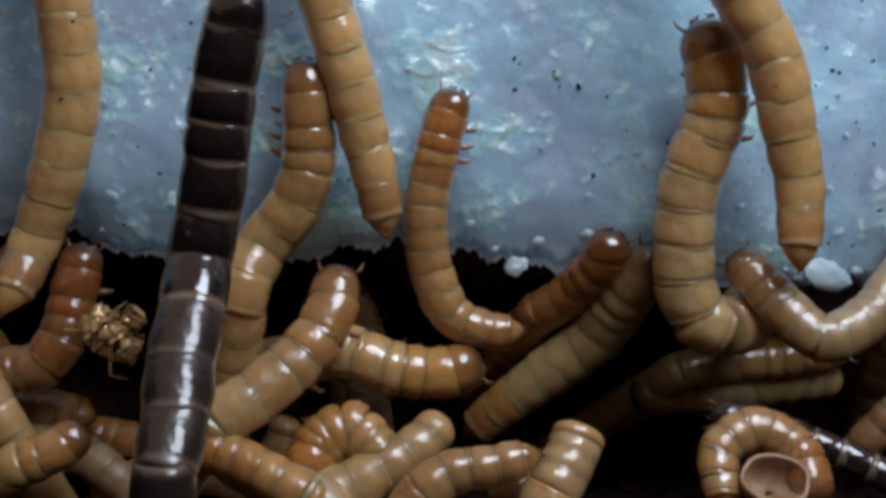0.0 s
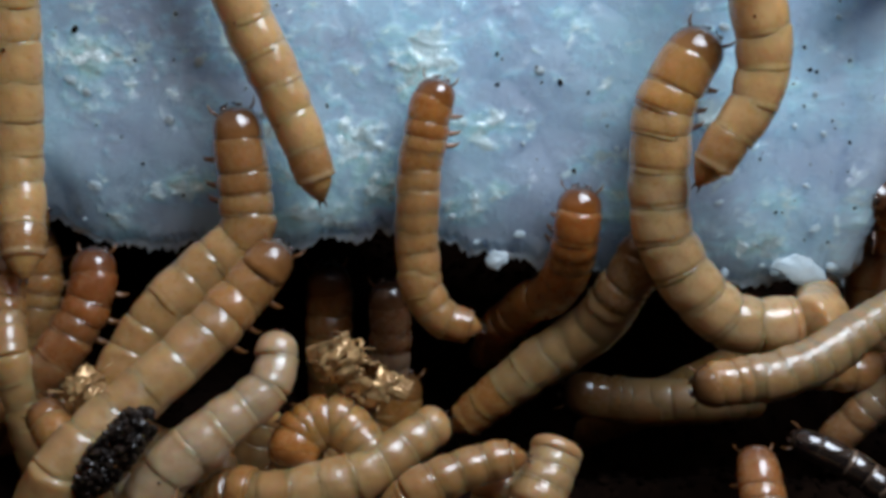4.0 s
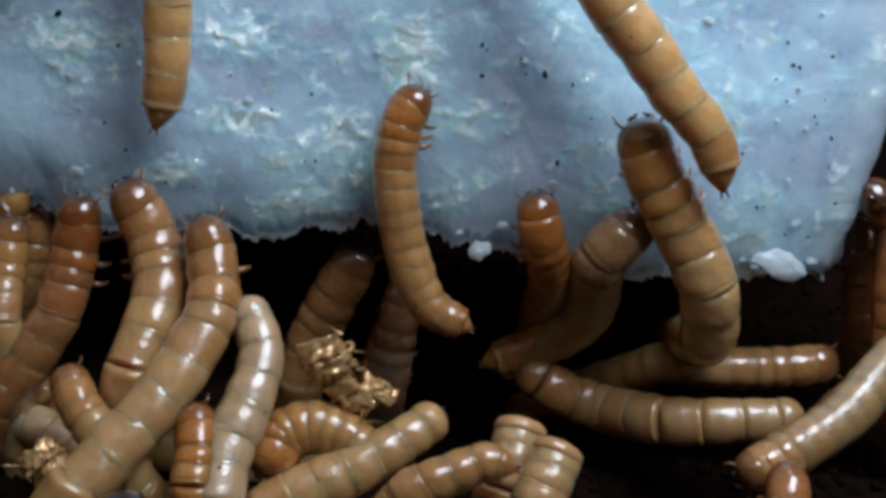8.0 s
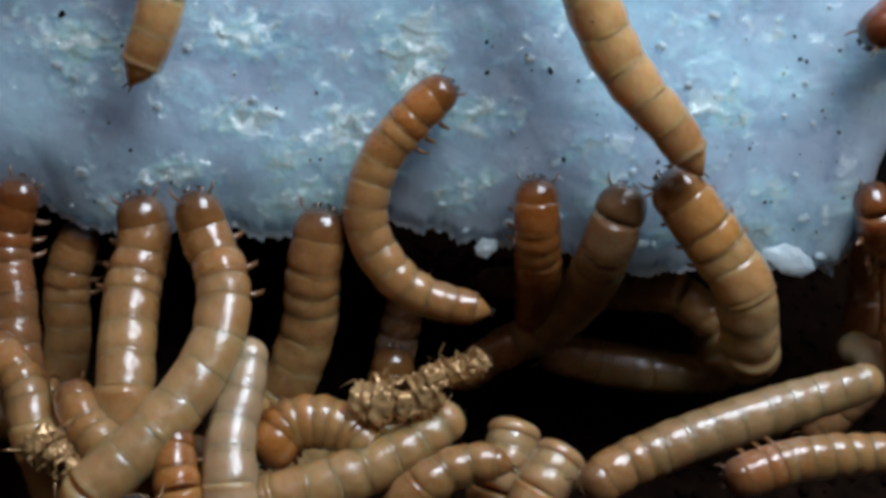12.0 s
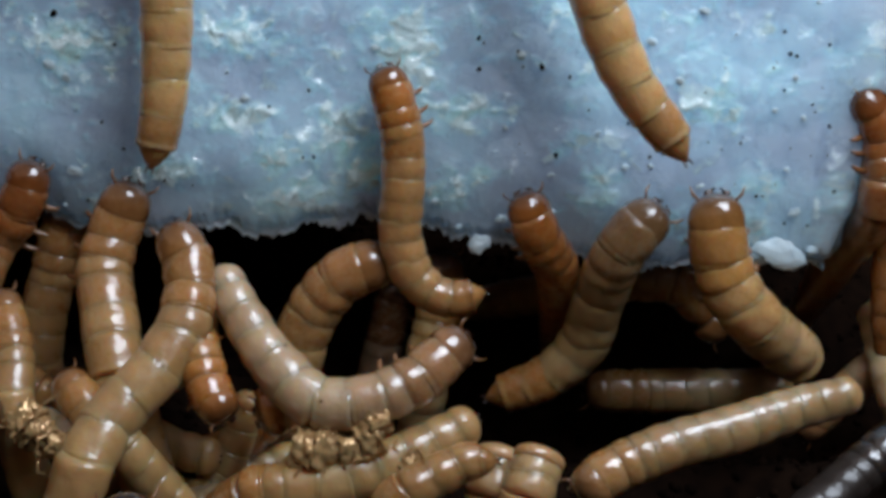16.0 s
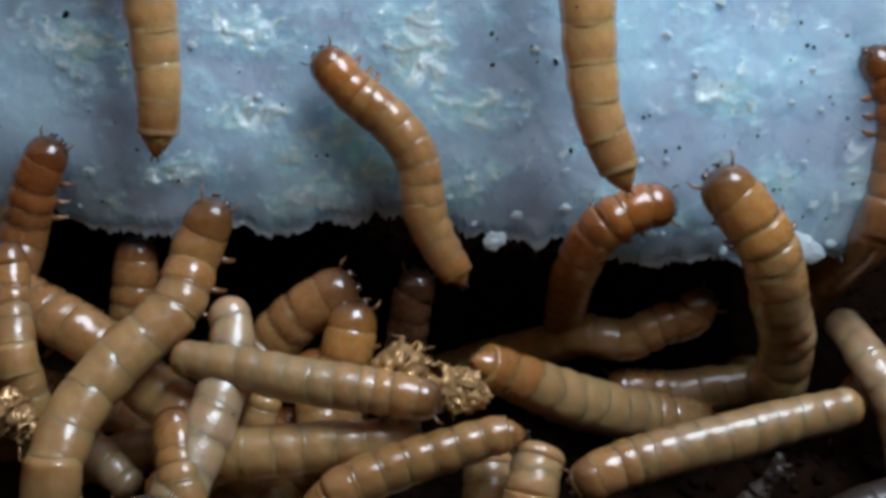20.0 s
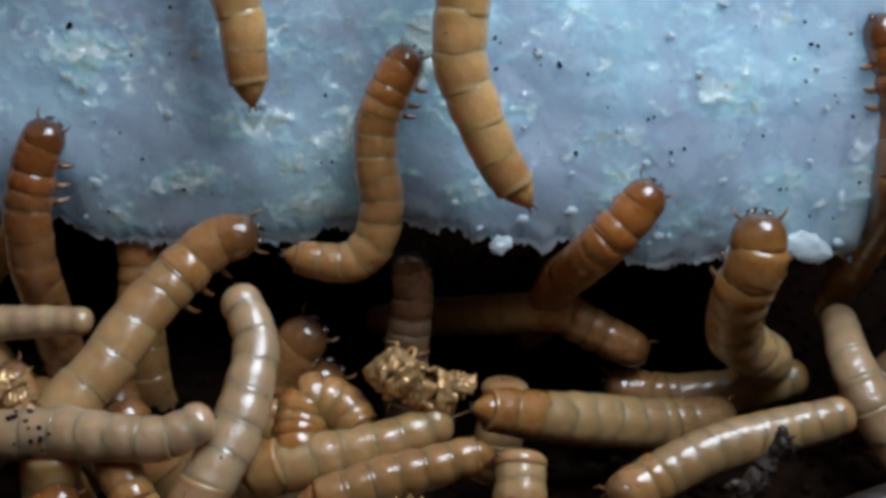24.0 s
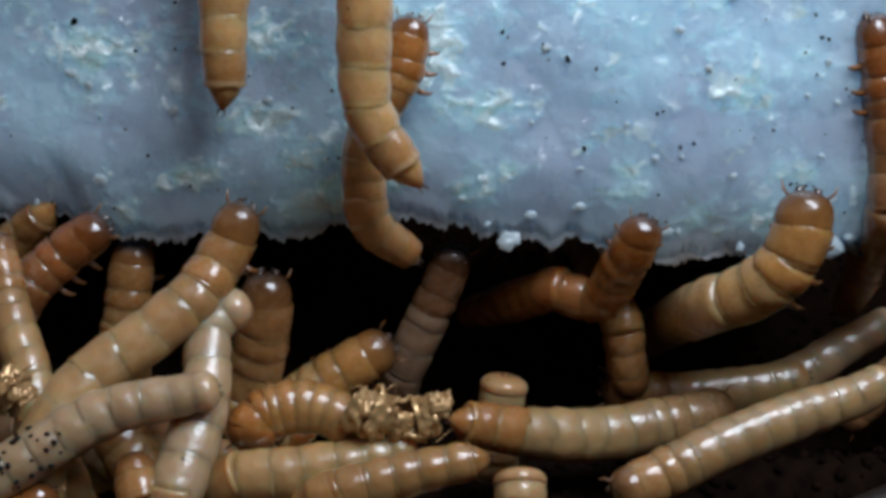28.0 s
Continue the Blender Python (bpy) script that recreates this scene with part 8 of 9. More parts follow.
    low_left.line(9, (-20.3, -9.6, 23.4), (-18.7, -10.7, 22.0), (-17.1, -11.6, 21.0))
    low_left.line(10, (-20.3, -9.7, 23.4), (-18.8, -10.7, 22.2), (-17.3, -11.6, 21.1))
    low_left.line(12, (-20.7, -8.9, 24.5), (-19.5, -10.2, 22.9), (-17.9, -11.3, 21.6))
    low_left.line(15, (-21.5, -8.1, 25.9), (-20.0, -9.5, 24.1), (-18.4, -10.6, 22.7))
    low_left.line(16, (-20.8, -8.6, 24.8), (-19.0, -9.9, 23.2), (-17.5, -10.8, 22.1))
    low_left.line(18, (-21.1, -8.9, 24.4), (-20.5, -10.3, 22.7), (-19.6, -11.7, 21.0))
    low_left.line(19, (-12.3, -8.9, 24.4), (-12.3, -10.7, 22.2), (-12.0, -12.7, 19.9))
    low_left.line(21, (-19.2, -10.9, 22.2), (-18.1, -11.9, 21.0), (-17.3, -13.1, 19.7))
    low_left.line(24, (-19.2, -11.3, 22.2), (-18.1, -12.3, 21.0), (-17.4, -13.1, 20.1))
    low_left.line(28, (-18.3, -11.5, 21.8), (-17.8, -12.3, 20.9), (-17.4, -13.1, 20.0))
    low_left.go()
    low_amber.line(0, (-16.7, -10.9, 23.7), (-13.9, -11.5, 23.0), (-11.8, -12.1, 22.3), (-9.0, -13.1, 21.1))
    low_amber.line(1, (-14.9, -13.1, 20.9), (-13.0, -12.5, 21.5), (-10.6, -12.9, 21.0), (-8.9, -13.3, 20.6))
    low_amber.line(2, (-14.6, -11.9, 22.1), (-12.8, -12.3, 21.6), (-10.7, -12.7, 21.2))
    low_amber.line(3, (-21.1, -9.5, 24.7), (-22.1, -10.3, 23.7), (-23.0, -11.3, 22.5))
    low_amber.line(6, (-9.6, -10.6, 23.1), (-11.9, -11.3, 22.3), (-14.4, -12.2, 21.3), (-16.9, -13.1, 20.3))
    low_amber.line(8, (-13.4, -9.9, 23.5), (-12.9, -11.3, 21.9), (-12.9, -12.7, 20.3))
    low_amber.line(14.5, (-14.7, -11.1, 22.7), (-14.5, -12.3, 21.3), (-14.1, -13.3, 20.2))
    low_amber.line(15, (-14.5, -9.5, 24.3), (-14.2, -11.3, 22.1), (-13.6, -13.1, 20.1))
    low_amber.line(16, (-11.7, -10.3, 22.9), (-12.7, -9.3, 24.1), (-13.5, -7.9, 25.9))
    low_amber.line(17, (-17.5, -12.7, 20.2), (-15.8, -12.1, 20.9), (-13.6, -10.9, 22.2), (-13.2, -9.5, 23.9), (-14.7, -8.1, 25.7))
    low_amber.line(18, (-16.8, -12.2, 20.7), (-15.8, -11.3, 21.7), (-14.2, -9.9, 23.3), (-14.1, -8.1, 25.6))
    low_amber.line(19, (-10.5, -10.5, 19.5), (-9.6, -8.1, 20.8), (-8.5, -6.3, 23.1))
    low_amber.line(21, (-20.2, -12.7, 20.5), (-20.9, -13.5, 19.6), (-21.9, -14.1, 19.0))
    low_amber.line(28, (-22.4, -12.7, 21.0), (-22.8, -13.3, 20.3), (-23.3, -13.9, 19.7))
    low_amber.go()
    right_edge.line(0, (25.3, 0.3, 33.9), (28.2, 6.3, 29.9), (28.2, 6.6, 26.8))
    right_edge.line(3, (25.1, 0.3, 33.8), (27.7, 6.3, 29.8), (27.3, 6.6, 26.7), (27.6, 6.9, 23.8))
    right_edge.line(6, (25.8, 0.3, 33.6), (28.6, 6.3, 29.6), (28.4, 6.6, 26.4), (28.6, 6.9, 23.6))
    right_edge.line(8, (26.2, 0.3, 33.5), (29.1, 6.3, 29.4), (28.7, 6.6, 26.2), (29.0, 6.9, 23.3))
    right_edge.line(9, (26.1, 0.3, 33.8), (27.0, 0.3, 31.1), (29.2, 6.6, 26.7), (29.6, 6.9, 23.4))
    right_edge.line(10, (25.9, 0.3, 34.1), (26.8, 0.3, 31.3), (28.9, 6.6, 26.5), (29.4, 7.0, 22.8))
    right_edge.line(11, (26.0, 0.3, 33.5), (27.3, 0.3, 31.2), (29.9, 6.5, 26.5), (30.0, 6.9, 22.7))
    right_edge.line(12, (25.3, 0.3, 33.5), (26.2, 0.3, 31.0), (28.4, 6.5, 26.7), (28.4, 6.9, 23.4))
    right_edge.line(14.5, (25.0, 0.3, 36.8), (26.2, 0.3, 34.4), (26.4, 0.3, 31.3), (26.4, 6.5, 27.0))
    right_edge.line(15, (25.0, 0.3, 37.5), (26.1, 0.3, 34.4), (26.0, 0.3, 30.9), (26.3, 6.4, 27.0))
    right_edge.line(16, (25.0, 0.3, 38.9), (26.6, 0.3, 35.8), (26.7, 0.3, 31.7), (27.0, 6.4, 27.4))
    right_edge.line(17, (24.7, 0.3, 38.3), (26.3, 0.3, 35.3), (26.5, 0.3, 31.5), (26.8, 6.4, 26.9))
    right_edge.line(18, (24.7, 0.3, 38.9), (26.0, 0.3, 36.2), (26.6, 0.3, 32.7), (28.0, 6.3, 27.9), (24.8, 6.5, 25.7))
    right_edge.line(19, (24.8, 0.3, 39.7), (26.3, 0.3, 37.0), (26.4, 0.3, 32.9), (27.6, 6.3, 28.1), (24.4, 6.5, 26.0))
    right_edge.line(20, (24.5, 0.3, 40.8), (26.0, 0.3, 37.7), (26.2, 0.3, 33.6), (25.5, 0.3, 29.8), (25.1, 6.6, 25.4))
    right_edge.line(21, (24.9, 0.3, 40.6), (26.3, 0.3, 37.7), (26.5, 0.3, 33.7), (25.7, 0.3, 30.2), (25.4, 6.5, 25.9))
    right_edge.line(23.5, (23.3, 0.3, 41.4), (25.2, 0.3, 40.0), (26.3, 0.3, 37.0), (26.2, 0.3, 32.6), (27.0, 6.3, 27.7), (23.4, 6.6, 25.5))
    right_edge.line(24, (24.6, 0.3, 42.5), (25.6, 0.3, 39.5), (26.1, 0.3, 35.9), (25.9, 0.3, 32.1), (26.0, 6.5, 26.1))
    right_edge.line(25, (23.4, 0.3, 42.4), (24.8, 0.3, 40.7), (25.5, 0.3, 37.0), (25.7, 0.3, 33.6), (25.5, 0.3, 30.1), (25.9, 6.5, 26.2))
    right_edge.line(26, (22.9, 0.3, 42.0), (23.8, 0.3, 39.7), (24.8, 0.3, 35.3), (25.3, 0.3, 31.2), (26.4, 6.5, 26.2))
    right_edge.line(27, (23.5, 0.3, 42.4), (24.2, 0.3, 39.1), (24.9, 0.3, 34.4), (25.3, 0.3, 30.3), (26.4, 6.5, 25.9))
    right_edge.line(28, (23.6, 0.3, 42.1), (24.3, 0.3, 38.9), (25.0, 0.3, 33.9), (25.0, 0.3, 29.8), (26.1, 6.5, 25.3))
    right_edge.go()
    visitor.line(0, (26.1, -2.9, 50.7), (28.3, -2.9, 51.8), (30.6, -2.9, 52.9))
    visitor.line(7, (20.3, -2.9, 45.3), (22.1, -2.9, 46.8), (23.8, -2.9, 48.3))
    visitor.line(7.5, (28.0, -2.9, 50.9), (30.4, -2.9, 52.0), (32.7, -2.9, 53.2))
    visitor.line(10, (27.4, -2.9, 46.0), (29.4, -2.9, 47.5), (31.7, -2.9, 49.3))
    visitor.line(10.5, (21.3, -2.9, 41.5), (23.1, -2.9, 42.8), (25.2, -2.9, 44.3))
    visitor.line(11, (20.6, -2.9, 40.4), (22.8, -2.9, 41.5), (25.2, -2.9, 43.4), (27.5, -2.9, 45.4))
    visitor.line(11.5, (21.9, -2.9, 41.5), (23.8, -2.9, 42.6), (25.8, -2.9, 44.1))
    visitor.line(12, (23.3, -2.9, 42.3), (25.0, -2.9, 43.5), (26.8, -2.9, 45.0))
    visitor.line(14.5, (28.3, -2.9, 50.3), (30.6, -2.9, 51.4), (33.0, -2.9, 52.5))
    visitor.line(28, (26.8, -2.9, 48.8), (29.1, -2.9, 49.8), (31.4, -2.9, 50.8))
    visitor.go()
    mid_back.line(0, (-8.2, 11.7, 23.8), (-8.7, 11.9, 21.2), (-9.8, 12.3, 18.0))
    mid_back.line(3, (-10.7, 11.4, 25.8), (-10.5, 11.7, 23.2), (-10.8, 10.9, 20.8))
    mid_back.line(5.5, (-5.8, 4.1, 29.7), (-6.0, 4.5, 26.3), (-5.7, 4.9, 22.7))
    mid_back.line(6, (-6.7, 4.4, 27.2), (-7.6, 4.8, 24.0), (-8.8, 5.1, 21.2))
    mid_back.line(7, (-5.8, 4.3, 28.4), (-8.4, 4.4, 27.7), (-9.7, 4.7, 24.5), (-11.4, 5.1, 21.3))
    mid_back.line(8, (-5.3, 4.1, 29.1), (-7.3, 4.5, 25.6), (-8.9, 4.9, 22.4), (-9.8, 5.2, 19.4))
    mid_back.line(9, (-6.2, 9.5, 24.5), (-7.0, 9.8, 22.0), (-8.3, 10.1, 18.8))
    mid_back.line(10, (-7.6, 9.5, 24.5), (-8.9, 9.8, 22.0), (-10.2, 10.1, 18.9))
    mid_back.line(11, (-8.4, -1.4, 31.5), (-8.0, -1.2, 28.7), (-7.4, -0.8, 25.0), (-8.8, -0.4, 21.5), (-10.0, -0.1, 19.2))
    mid_back.line(12, (-7.5, -1.4, 32.5), (-8.2, -1.2, 28.8), (-8.7, -0.7, 25.2), (-9.8, -0.4, 22.1), (-11.0, -0.1, 19.8))
    mid_back.line(14.5, (-4.7, -1.1, 28.5), (-7.6, -0.8, 26.4), (-10.2, -0.5, 23.5), (-12.6, -0.2, 20.8))
    mid_back.line(15, (-5.5, -1.2, 28.9), (-8.3, -0.9, 26.8), (-11.0, -0.5, 23.5), (-13.0, -0.2, 20.4))
    mid_back.line(16, (-3.2, -1.3, 29.3), (-6.0, -1.1, 28.3), (-8.2, -0.8, 25.7), (-9.4, -0.4, 22.3))
    mid_back.line(17, (-3.1, -1.3, 29.2), (-6.6, -1.1, 27.9), (-9.4, -0.8, 25.7), (-11.1, -0.5, 22.7))
    mid_back.line(18, (-4.2, -1.2, 28.4), (-8.4, -1.0, 26.7), (-11.4, -0.6, 23.7), (-13.1, -0.3, 21.1))
    mid_back.line(19, (-4.1, -1.2, 29.0), (-7.6, -1.0, 27.3), (-10.2, -0.7, 24.7), (-12.1, -0.4, 22.1))
    mid_back.line(20, (-6.6, -1.1, 27.8), (-9.8, -0.8, 25.7), (-12.1, -0.6, 23.5))
    mid_back.line(21, (-8.7, -1.0, 27.6), (-10.6, -0.8, 25.5), (-11.9, -0.5, 22.9))
    mid_back.line(24, (-9.3, -0.7, 25.4), (-10.8, -0.6, 23.9), (-12.4, -0.3, 21.7))
    mid_back.line(25, (-10.9, -1.2, 29.3), (-10.5, -0.8, 26.0), (-11.5, -0.4, 22.6), (-13.2, -0.1, 19.9))
    mid_back.line(26, (-11.3, -1.1, 28.7), (-11.0, -0.8, 26.1), (-12.2, -0.4, 22.7), (-13.9, -0.1, 20.5))
    mid_back.line(27, (-12.5, -0.8, 26.5), (-12.6, -0.6, 24.6), (-14.0, -0.2, 21.6))
    mid_back.line(28, (-12.4, -1.1, 28.6), (-12.8, -0.8, 25.7), (-13.8, -0.4, 22.3), (-15.2, -0.1, 19.7))
    mid_back.go()
    standing.line(0, (-0.1, -2.8, 24.8), (-2.7, -2.9, 24.2), (-5.4, -2.9, 24.6), (-7.9, -2.7, 25.6))
    standing.line(0.2, (-1.4, -3.1, 23.2), (-3.7, -2.9, 24.5), (-6.0, -2.7, 25.4), (-8.0, -2.6, 25.9))
    standing.line(0.7, (-4.5, -0.2, 21.7), (-5.3, -0.5, 20.3), (-6.0, -0.9, 18.2))
    standing.line(6, (-3.9, 5.1, 21.2), (-4.2, 4.8, 19.3), (-4.7, 4.4, 17.0))
    standing.line(8, (-3.2, 5.7, 24.1), (-3.6, 5.3, 21.8), (-4.4, 4.9, 19.2))
    standing.line(9, (-2.3, 8.6, 28.9), (-2.3, 10.1, 24.9), (-3.0, 9.3, 20.0))
    standing.line(10, (-1.7, 8.6, 28.4), (-2.7, 10.0, 24.4), (-3.6, 9.3, 20.4))
    standing.line(11, (-3.0, 6.5, 28.0), (-3.4, 6.0, 25.0), (-4.1, 5.5, 21.9))
    standing.line(12, (-3.7, 5.3, 21.7), (-4.1, 4.9, 19.5), (-4.6, 4.5, 17.1))
    standing.line(14.5, (-1.0, 5.6, 29.9), (-1.5, 6.1, 26.6), (-1.9, 5.5, 22.9))
    standing.line(15, (-1.7, 6.6, 28.8), (-1.2, 6.0, 25.4), (-1.7, 5.3, 21.7))
    standing.line(16, (0.0, 6.5, 27.8), (-0.2, 5.9, 24.5), (-1.1, 5.2, 20.6))
    standing.line(17, (0.1, -2.2, 26.4), (-1.3, -2.6, 24.3), (-2.5, -3.1, 22.0), (-3.6, -3.5, 19.7))
    standing.line(18, (-1.7, -2.1, 26.8), (-2.9, -2.6, 24.2), (-3.7, -3.2, 21.2), (-4.1, -3.7, 18.5))
    standing.line(19, (-4.4, -2.2, 26.5), (-5.2, -2.8, 23.5), (-5.6, -3.4, 20.5), (-5.6, -3.9, 18.2))
    standing.line(20, (-6.2, -2.1, 26.7), (-6.8, -2.7, 24.0), (-7.4, -3.2, 21.4), (-7.8, -3.7, 18.7))
    standing.line(21, (-8.1, -2.2, 26.7), (-8.2, -2.7, 24.2), (-7.8, -3.3, 21.2), (-7.2, -3.7, 18.9))
    standing.line(23.5, (-7.9, 0.2, 22.8), (-9.4, -0.1, 21.1), (-10.5, -0.5, 19.4))
    standing.line(24, (-8.5, 0.1, 22.5), (-9.6, -0.1, 21.1), (-10.8, -0.5, 19.4))
    standing.line(25, (-6.2, 0.3, 23.3), (-8.1, -0.0, 21.6), (-9.6, -0.3, 19.9))
    standing.line(28, (-5.4, 0.4, 23.6), (-7.9, 0.1, 22.3), (-10.8, -0.2, 20.7))
    standing.go()
    right_low.line(0, (33.1, 3.2, 18.5), (30.9, 3.4, 20.0), (28.7, 3.6, 21.9))
    right_low.line(6, (33.9, 7.3, 17.3), (31.8, 7.7, 20.5), (29.8, 8.0, 23.6))
    right_low.line(9, (32.7, -0.9, 18.7), (31.7, 0.4, 20.8), (32.3, 4.6, 22.2), (31.9, 6.0, 24.1))
    right_low.line(10, (28.9, -0.9, 18.5), (27.5, 0.2, 20.7), (28.1, 4.3, 22.0), (28.6, 6.1, 24.6))
    right_low.line(11, (32.7, -0.9, 18.0), (31.2, -0.6, 20.5), (31.8, 3.5, 21.8), (31.9, 6.0, 23.4))
    right_low.line(12, (29.9, 1.4, 19.7), (28.3, 4.2, 21.0), (26.8, 6.5, 21.8))
    right_low.line(14.5, (28.1, -1.0, 17.4), (26.7, -0.6, 20.3), (26.5, 3.8, 21.9), (24.9, 6.0, 23.5))
    right_low.line(15, (28.1, -0.9, 17.8), (26.7, -0.2, 20.6), (27.5, 5.0, 22.3), (26.7, 6.3, 25.5))
    right_low.line(16, (30.3, -1.0, 16.6), (28.8, -0.6, 19.5), (28.9, 2.5, 21.4), (29.2, 6.1, 23.9))
    right_low.line(17, (29.9, -1.0, 16.8), (28.8, -0.6, 20.1), (29.9, 4.7, 22.2), (29.2, 6.3, 25.3))
    right_low.line(18, (29.2, -1.0, 16.7), (27.4, -0.6, 19.6), (26.4, 2.8, 21.5), (24.4, 6.1, 23.2))
    right_low.line(19, (29.5, -0.9, 17.7), (27.3, -0.6, 20.2), (26.5, 3.3, 21.6), (24.8, 6.1, 23.5))
    right_low.line(20, (27.2, -0.7, 18.8), (26.1, 1.5, 21.1), (25.4, 6.0, 22.8))
    right_low.line(21, (27.8, -0.8, 17.8), (26.3, -0.5, 20.3), (26.3, 3.4, 21.7), (26.1, 6.1, 23.5))
    right_low.line(23.5, (27.9, -1.0, 16.3), (26.1, -0.6, 19.2), (25.6, 2.1, 21.3), (25.6, 6.0, 22.8))
    right_low.line(24, (27.2, -1.2, 14.8), (25.1, -0.7, 18.5), (24.3, 1.5, 21.1), (24.8, 6.1, 23.1))
    right_low.line(25, (19.5, 7.4, 16.8), (23.5, 7.5, 17.8), (27.0, 7.8, 19.7), (30.5, 8.0, 21.6))
    right_low.line(26, (18.5, 7.4, 17.0), (22.4, 7.5, 18.1), (25.9, 7.8, 19.9), (29.4, 8.0, 21.7))
    right_low.line(28, (17.8, 7.4, 16.6), (22.1, 7.6, 17.8), (25.6, 7.8, 19.8), (29.1, 8.0, 21.6))
    right_low.go()
    runner.line(0, (-31.0, -11.7, 23.3), (-33.7, -11.7, 23.4), (-36.4, -11.7, 23.4))
    runner.line(17, (-27.0, -10.9, 22.8), (-29.2, -11.3, 22.4), (-31.5, -11.7, 21.9))
    runner.line(18, (-22.4, -10.5, 23.1), (-24.7, -10.9, 22.7), (-27.0, -11.3, 22.2))
    runner.line(19, (-11.3, -9.5, 24.3), (-13.9, -10.3, 23.4), (-16.9, -10.6, 23.1), (-19.8, -10.9, 22.8))
    runner.line(20, (-1.3, -9.9, 23.4), (-4.8, -9.5, 24.0), (-8.4, -9.2, 24.5), (-12.1, -8.7, 25.2), (-15.7, -8.3, 25.8))
    runner.line(20.5, (12.8, -12.2, 20.5), (9.1, -11.5, 21.3), (5.4, -10.7, 22.4), (1.8, -10.0, 23.3), (-4.5, -9.5, 24.1))
    runner.line(21, (21.8, -11.1, 21.5), (18.3, -12.2, 20.3), (14.8, -12.2, 20.4), (10.8, -11.7, 21.1))
    runner.line(21.5, (32.2, -10.9, 21.4), (29.0, -11.5, 20.8), (25.8, -12.1, 20.3))
    runner.line(28, (30.6, -10.9, 21.1), (27.4, -11.5, 20.5), (24.3, -12.1, 20.0))
    runner.go()
    left_wall.line(0, (-28.9, -6.0, 29.0), (-27.6, -8.0, 26.4), (-25.9, -9.6, 24.3))
    left_wall.line(8, (-25.3, -2.4, 32.3), (-25.5, -3.2, 29.7), (-25.4, -5.0, 27.2))
    left_wall.line(10, (-24.8, -6.0, 27.3), (-23.6, -7.8, 24.9), (-23.0, -10.0, 22.2))
    left_wall.line(11, (-24.5, -6.0, 26.9), (-23.2, -7.8, 24.5), (-22.2, -10.0, 21.7), (-21.1, -11.6, 19.8))
    left_wall.line(12, (-25.7, -6.8, 26.5), (-23.4, -8.4, 24.4), (-22.2, -10.4, 21.9))
    left_wall.line(15, (-25.6, -5.6, 28.5), (-24.6, -7.8, 25.6), (-23.6, -9.8, 23.0), (-22.3, -11.4, 21.1))
    left_wall.line(16, (-25.2, -5.2, 28.6), (-24.0, -7.2, 25.9), (-23.5, -9.2, 23.3))
    left_wall.line(17, (-25.4, -4.6, 29.5), (-24.4, -6.8, 26.4), (-22.8, -9.4, 23.1), (-21.7, -11.2, 20.9))
    left_wall.line(18, (-25.0, -6.0, 27.4), (-23.8, -8.0, 24.8), (-22.7, -10.0, 22.3))
    left_wall.line(21, (-26.4, -3.4, 32.5), (-26.1, -4.8, 29.5), (-25.4, -6.8, 26.7))
    left_wall.line(24, (-25.5, -7.8, 25.9), (-24.2, -9.2, 24.1), (-23.0, -10.6, 22.4))
    left_wall.line(26, (-26.6, -6.4, 28.1), (-25.3, -8.0, 26.0), (-24.3, -9.6, 23.9))
    left_wall.line(28, (-27.4, -3.4, 32.2), (-26.2, -5.6, 28.7), (-24.5, -8.0, 25.5), (-23.6, -9.6, 23.5))
    left_wall.go()
    void_right.line(0, (24.1, 5.1, 23.0), (20.5, 5.1, 22.3), (16.4, 5.1, 22.0), (13.1, 5.1, 21.3))
    void_right.line(6, (30.4, 5.1, 20.5), (26.6, 5.1, 20.5), (22.7, 5.1, 21.0), (18.9, 5.1, 21.0))
    void_right.line(8, (26.6, 5.1, 21.1), (22.8, 5.1, 20.7), (19.0, 5.1, 20.7), (15.1, 5.1, 21.1))
    void_right.line(12, (21.1, 5.1, 20.8), (18.3, 5.1, 23.2), (15.2, 5.1, 25.6))
    void_right.line(18, (17.6, 5.1, 24.1), (15.7, 5.1, 25.7), (13.4, 5.1, 26.5))
    void_right.line(21, (16.3, 5.1, 24.1), (14.5, 5.1, 21.8), (11.1, 5.1, 20.3), (8.1, 5.1, 21.0))
    void_right.line(23.5, (13.6, 5.1, 20.3), (10.6, 5.1, 22.1), (8.3, 5.1, 23.7))
    void_right.line(24, (11.8, 5.1, 20.8), (8.8, 5.1, 22.5), (6.2, 5.1, 24.1))
    void_right.line(25, (13.9, 1.9, 21.3), (13.2, 1.9, 24.0), (12.8, 1.9, 27.3))
    void_right.line(26, (13.1, 1.9, 23.5), (11.3, 1.9, 25.0), (10.6, 1.9, 27.8))
    void_right.line(27, (14.9, 5.1, 20.1), (13.7, 5.1, 23.3), (13.0, 5.1, 26.1))
    void_right.line(28, (10.4, 5.1, 17.8), (10.0, 5.1, 20.2), (9.7, 5.1, 22.9))
    void_right.go()
    void_mid.line(0, (-9.1, 4.1, 28.2), (-7.8, 4.1, 25.1), (-7.6, 4.1, 21.2))
    void_mid.line(8, (-2.4, 4.1, 26.9), (-3.1, 4.1, 23.4), (-3.9, 4.1, 19.4))
    void_mid.line(14.5, (-3.1, 9.1, 26.0), (-4.0, 9.1, 22.3), (-5.0, 9.1, 18.0))
    void_mid.line(15, (-3.2, 9.1, 25.5), (-4.1, 9.1, 21.8), (-5.1, 9.1, 17.6))
    void_mid.line(21, (-2.7, 4.1, 27.3), (-3.2, 4.1, 25.0), (-3.6, 4.1, 22.6))
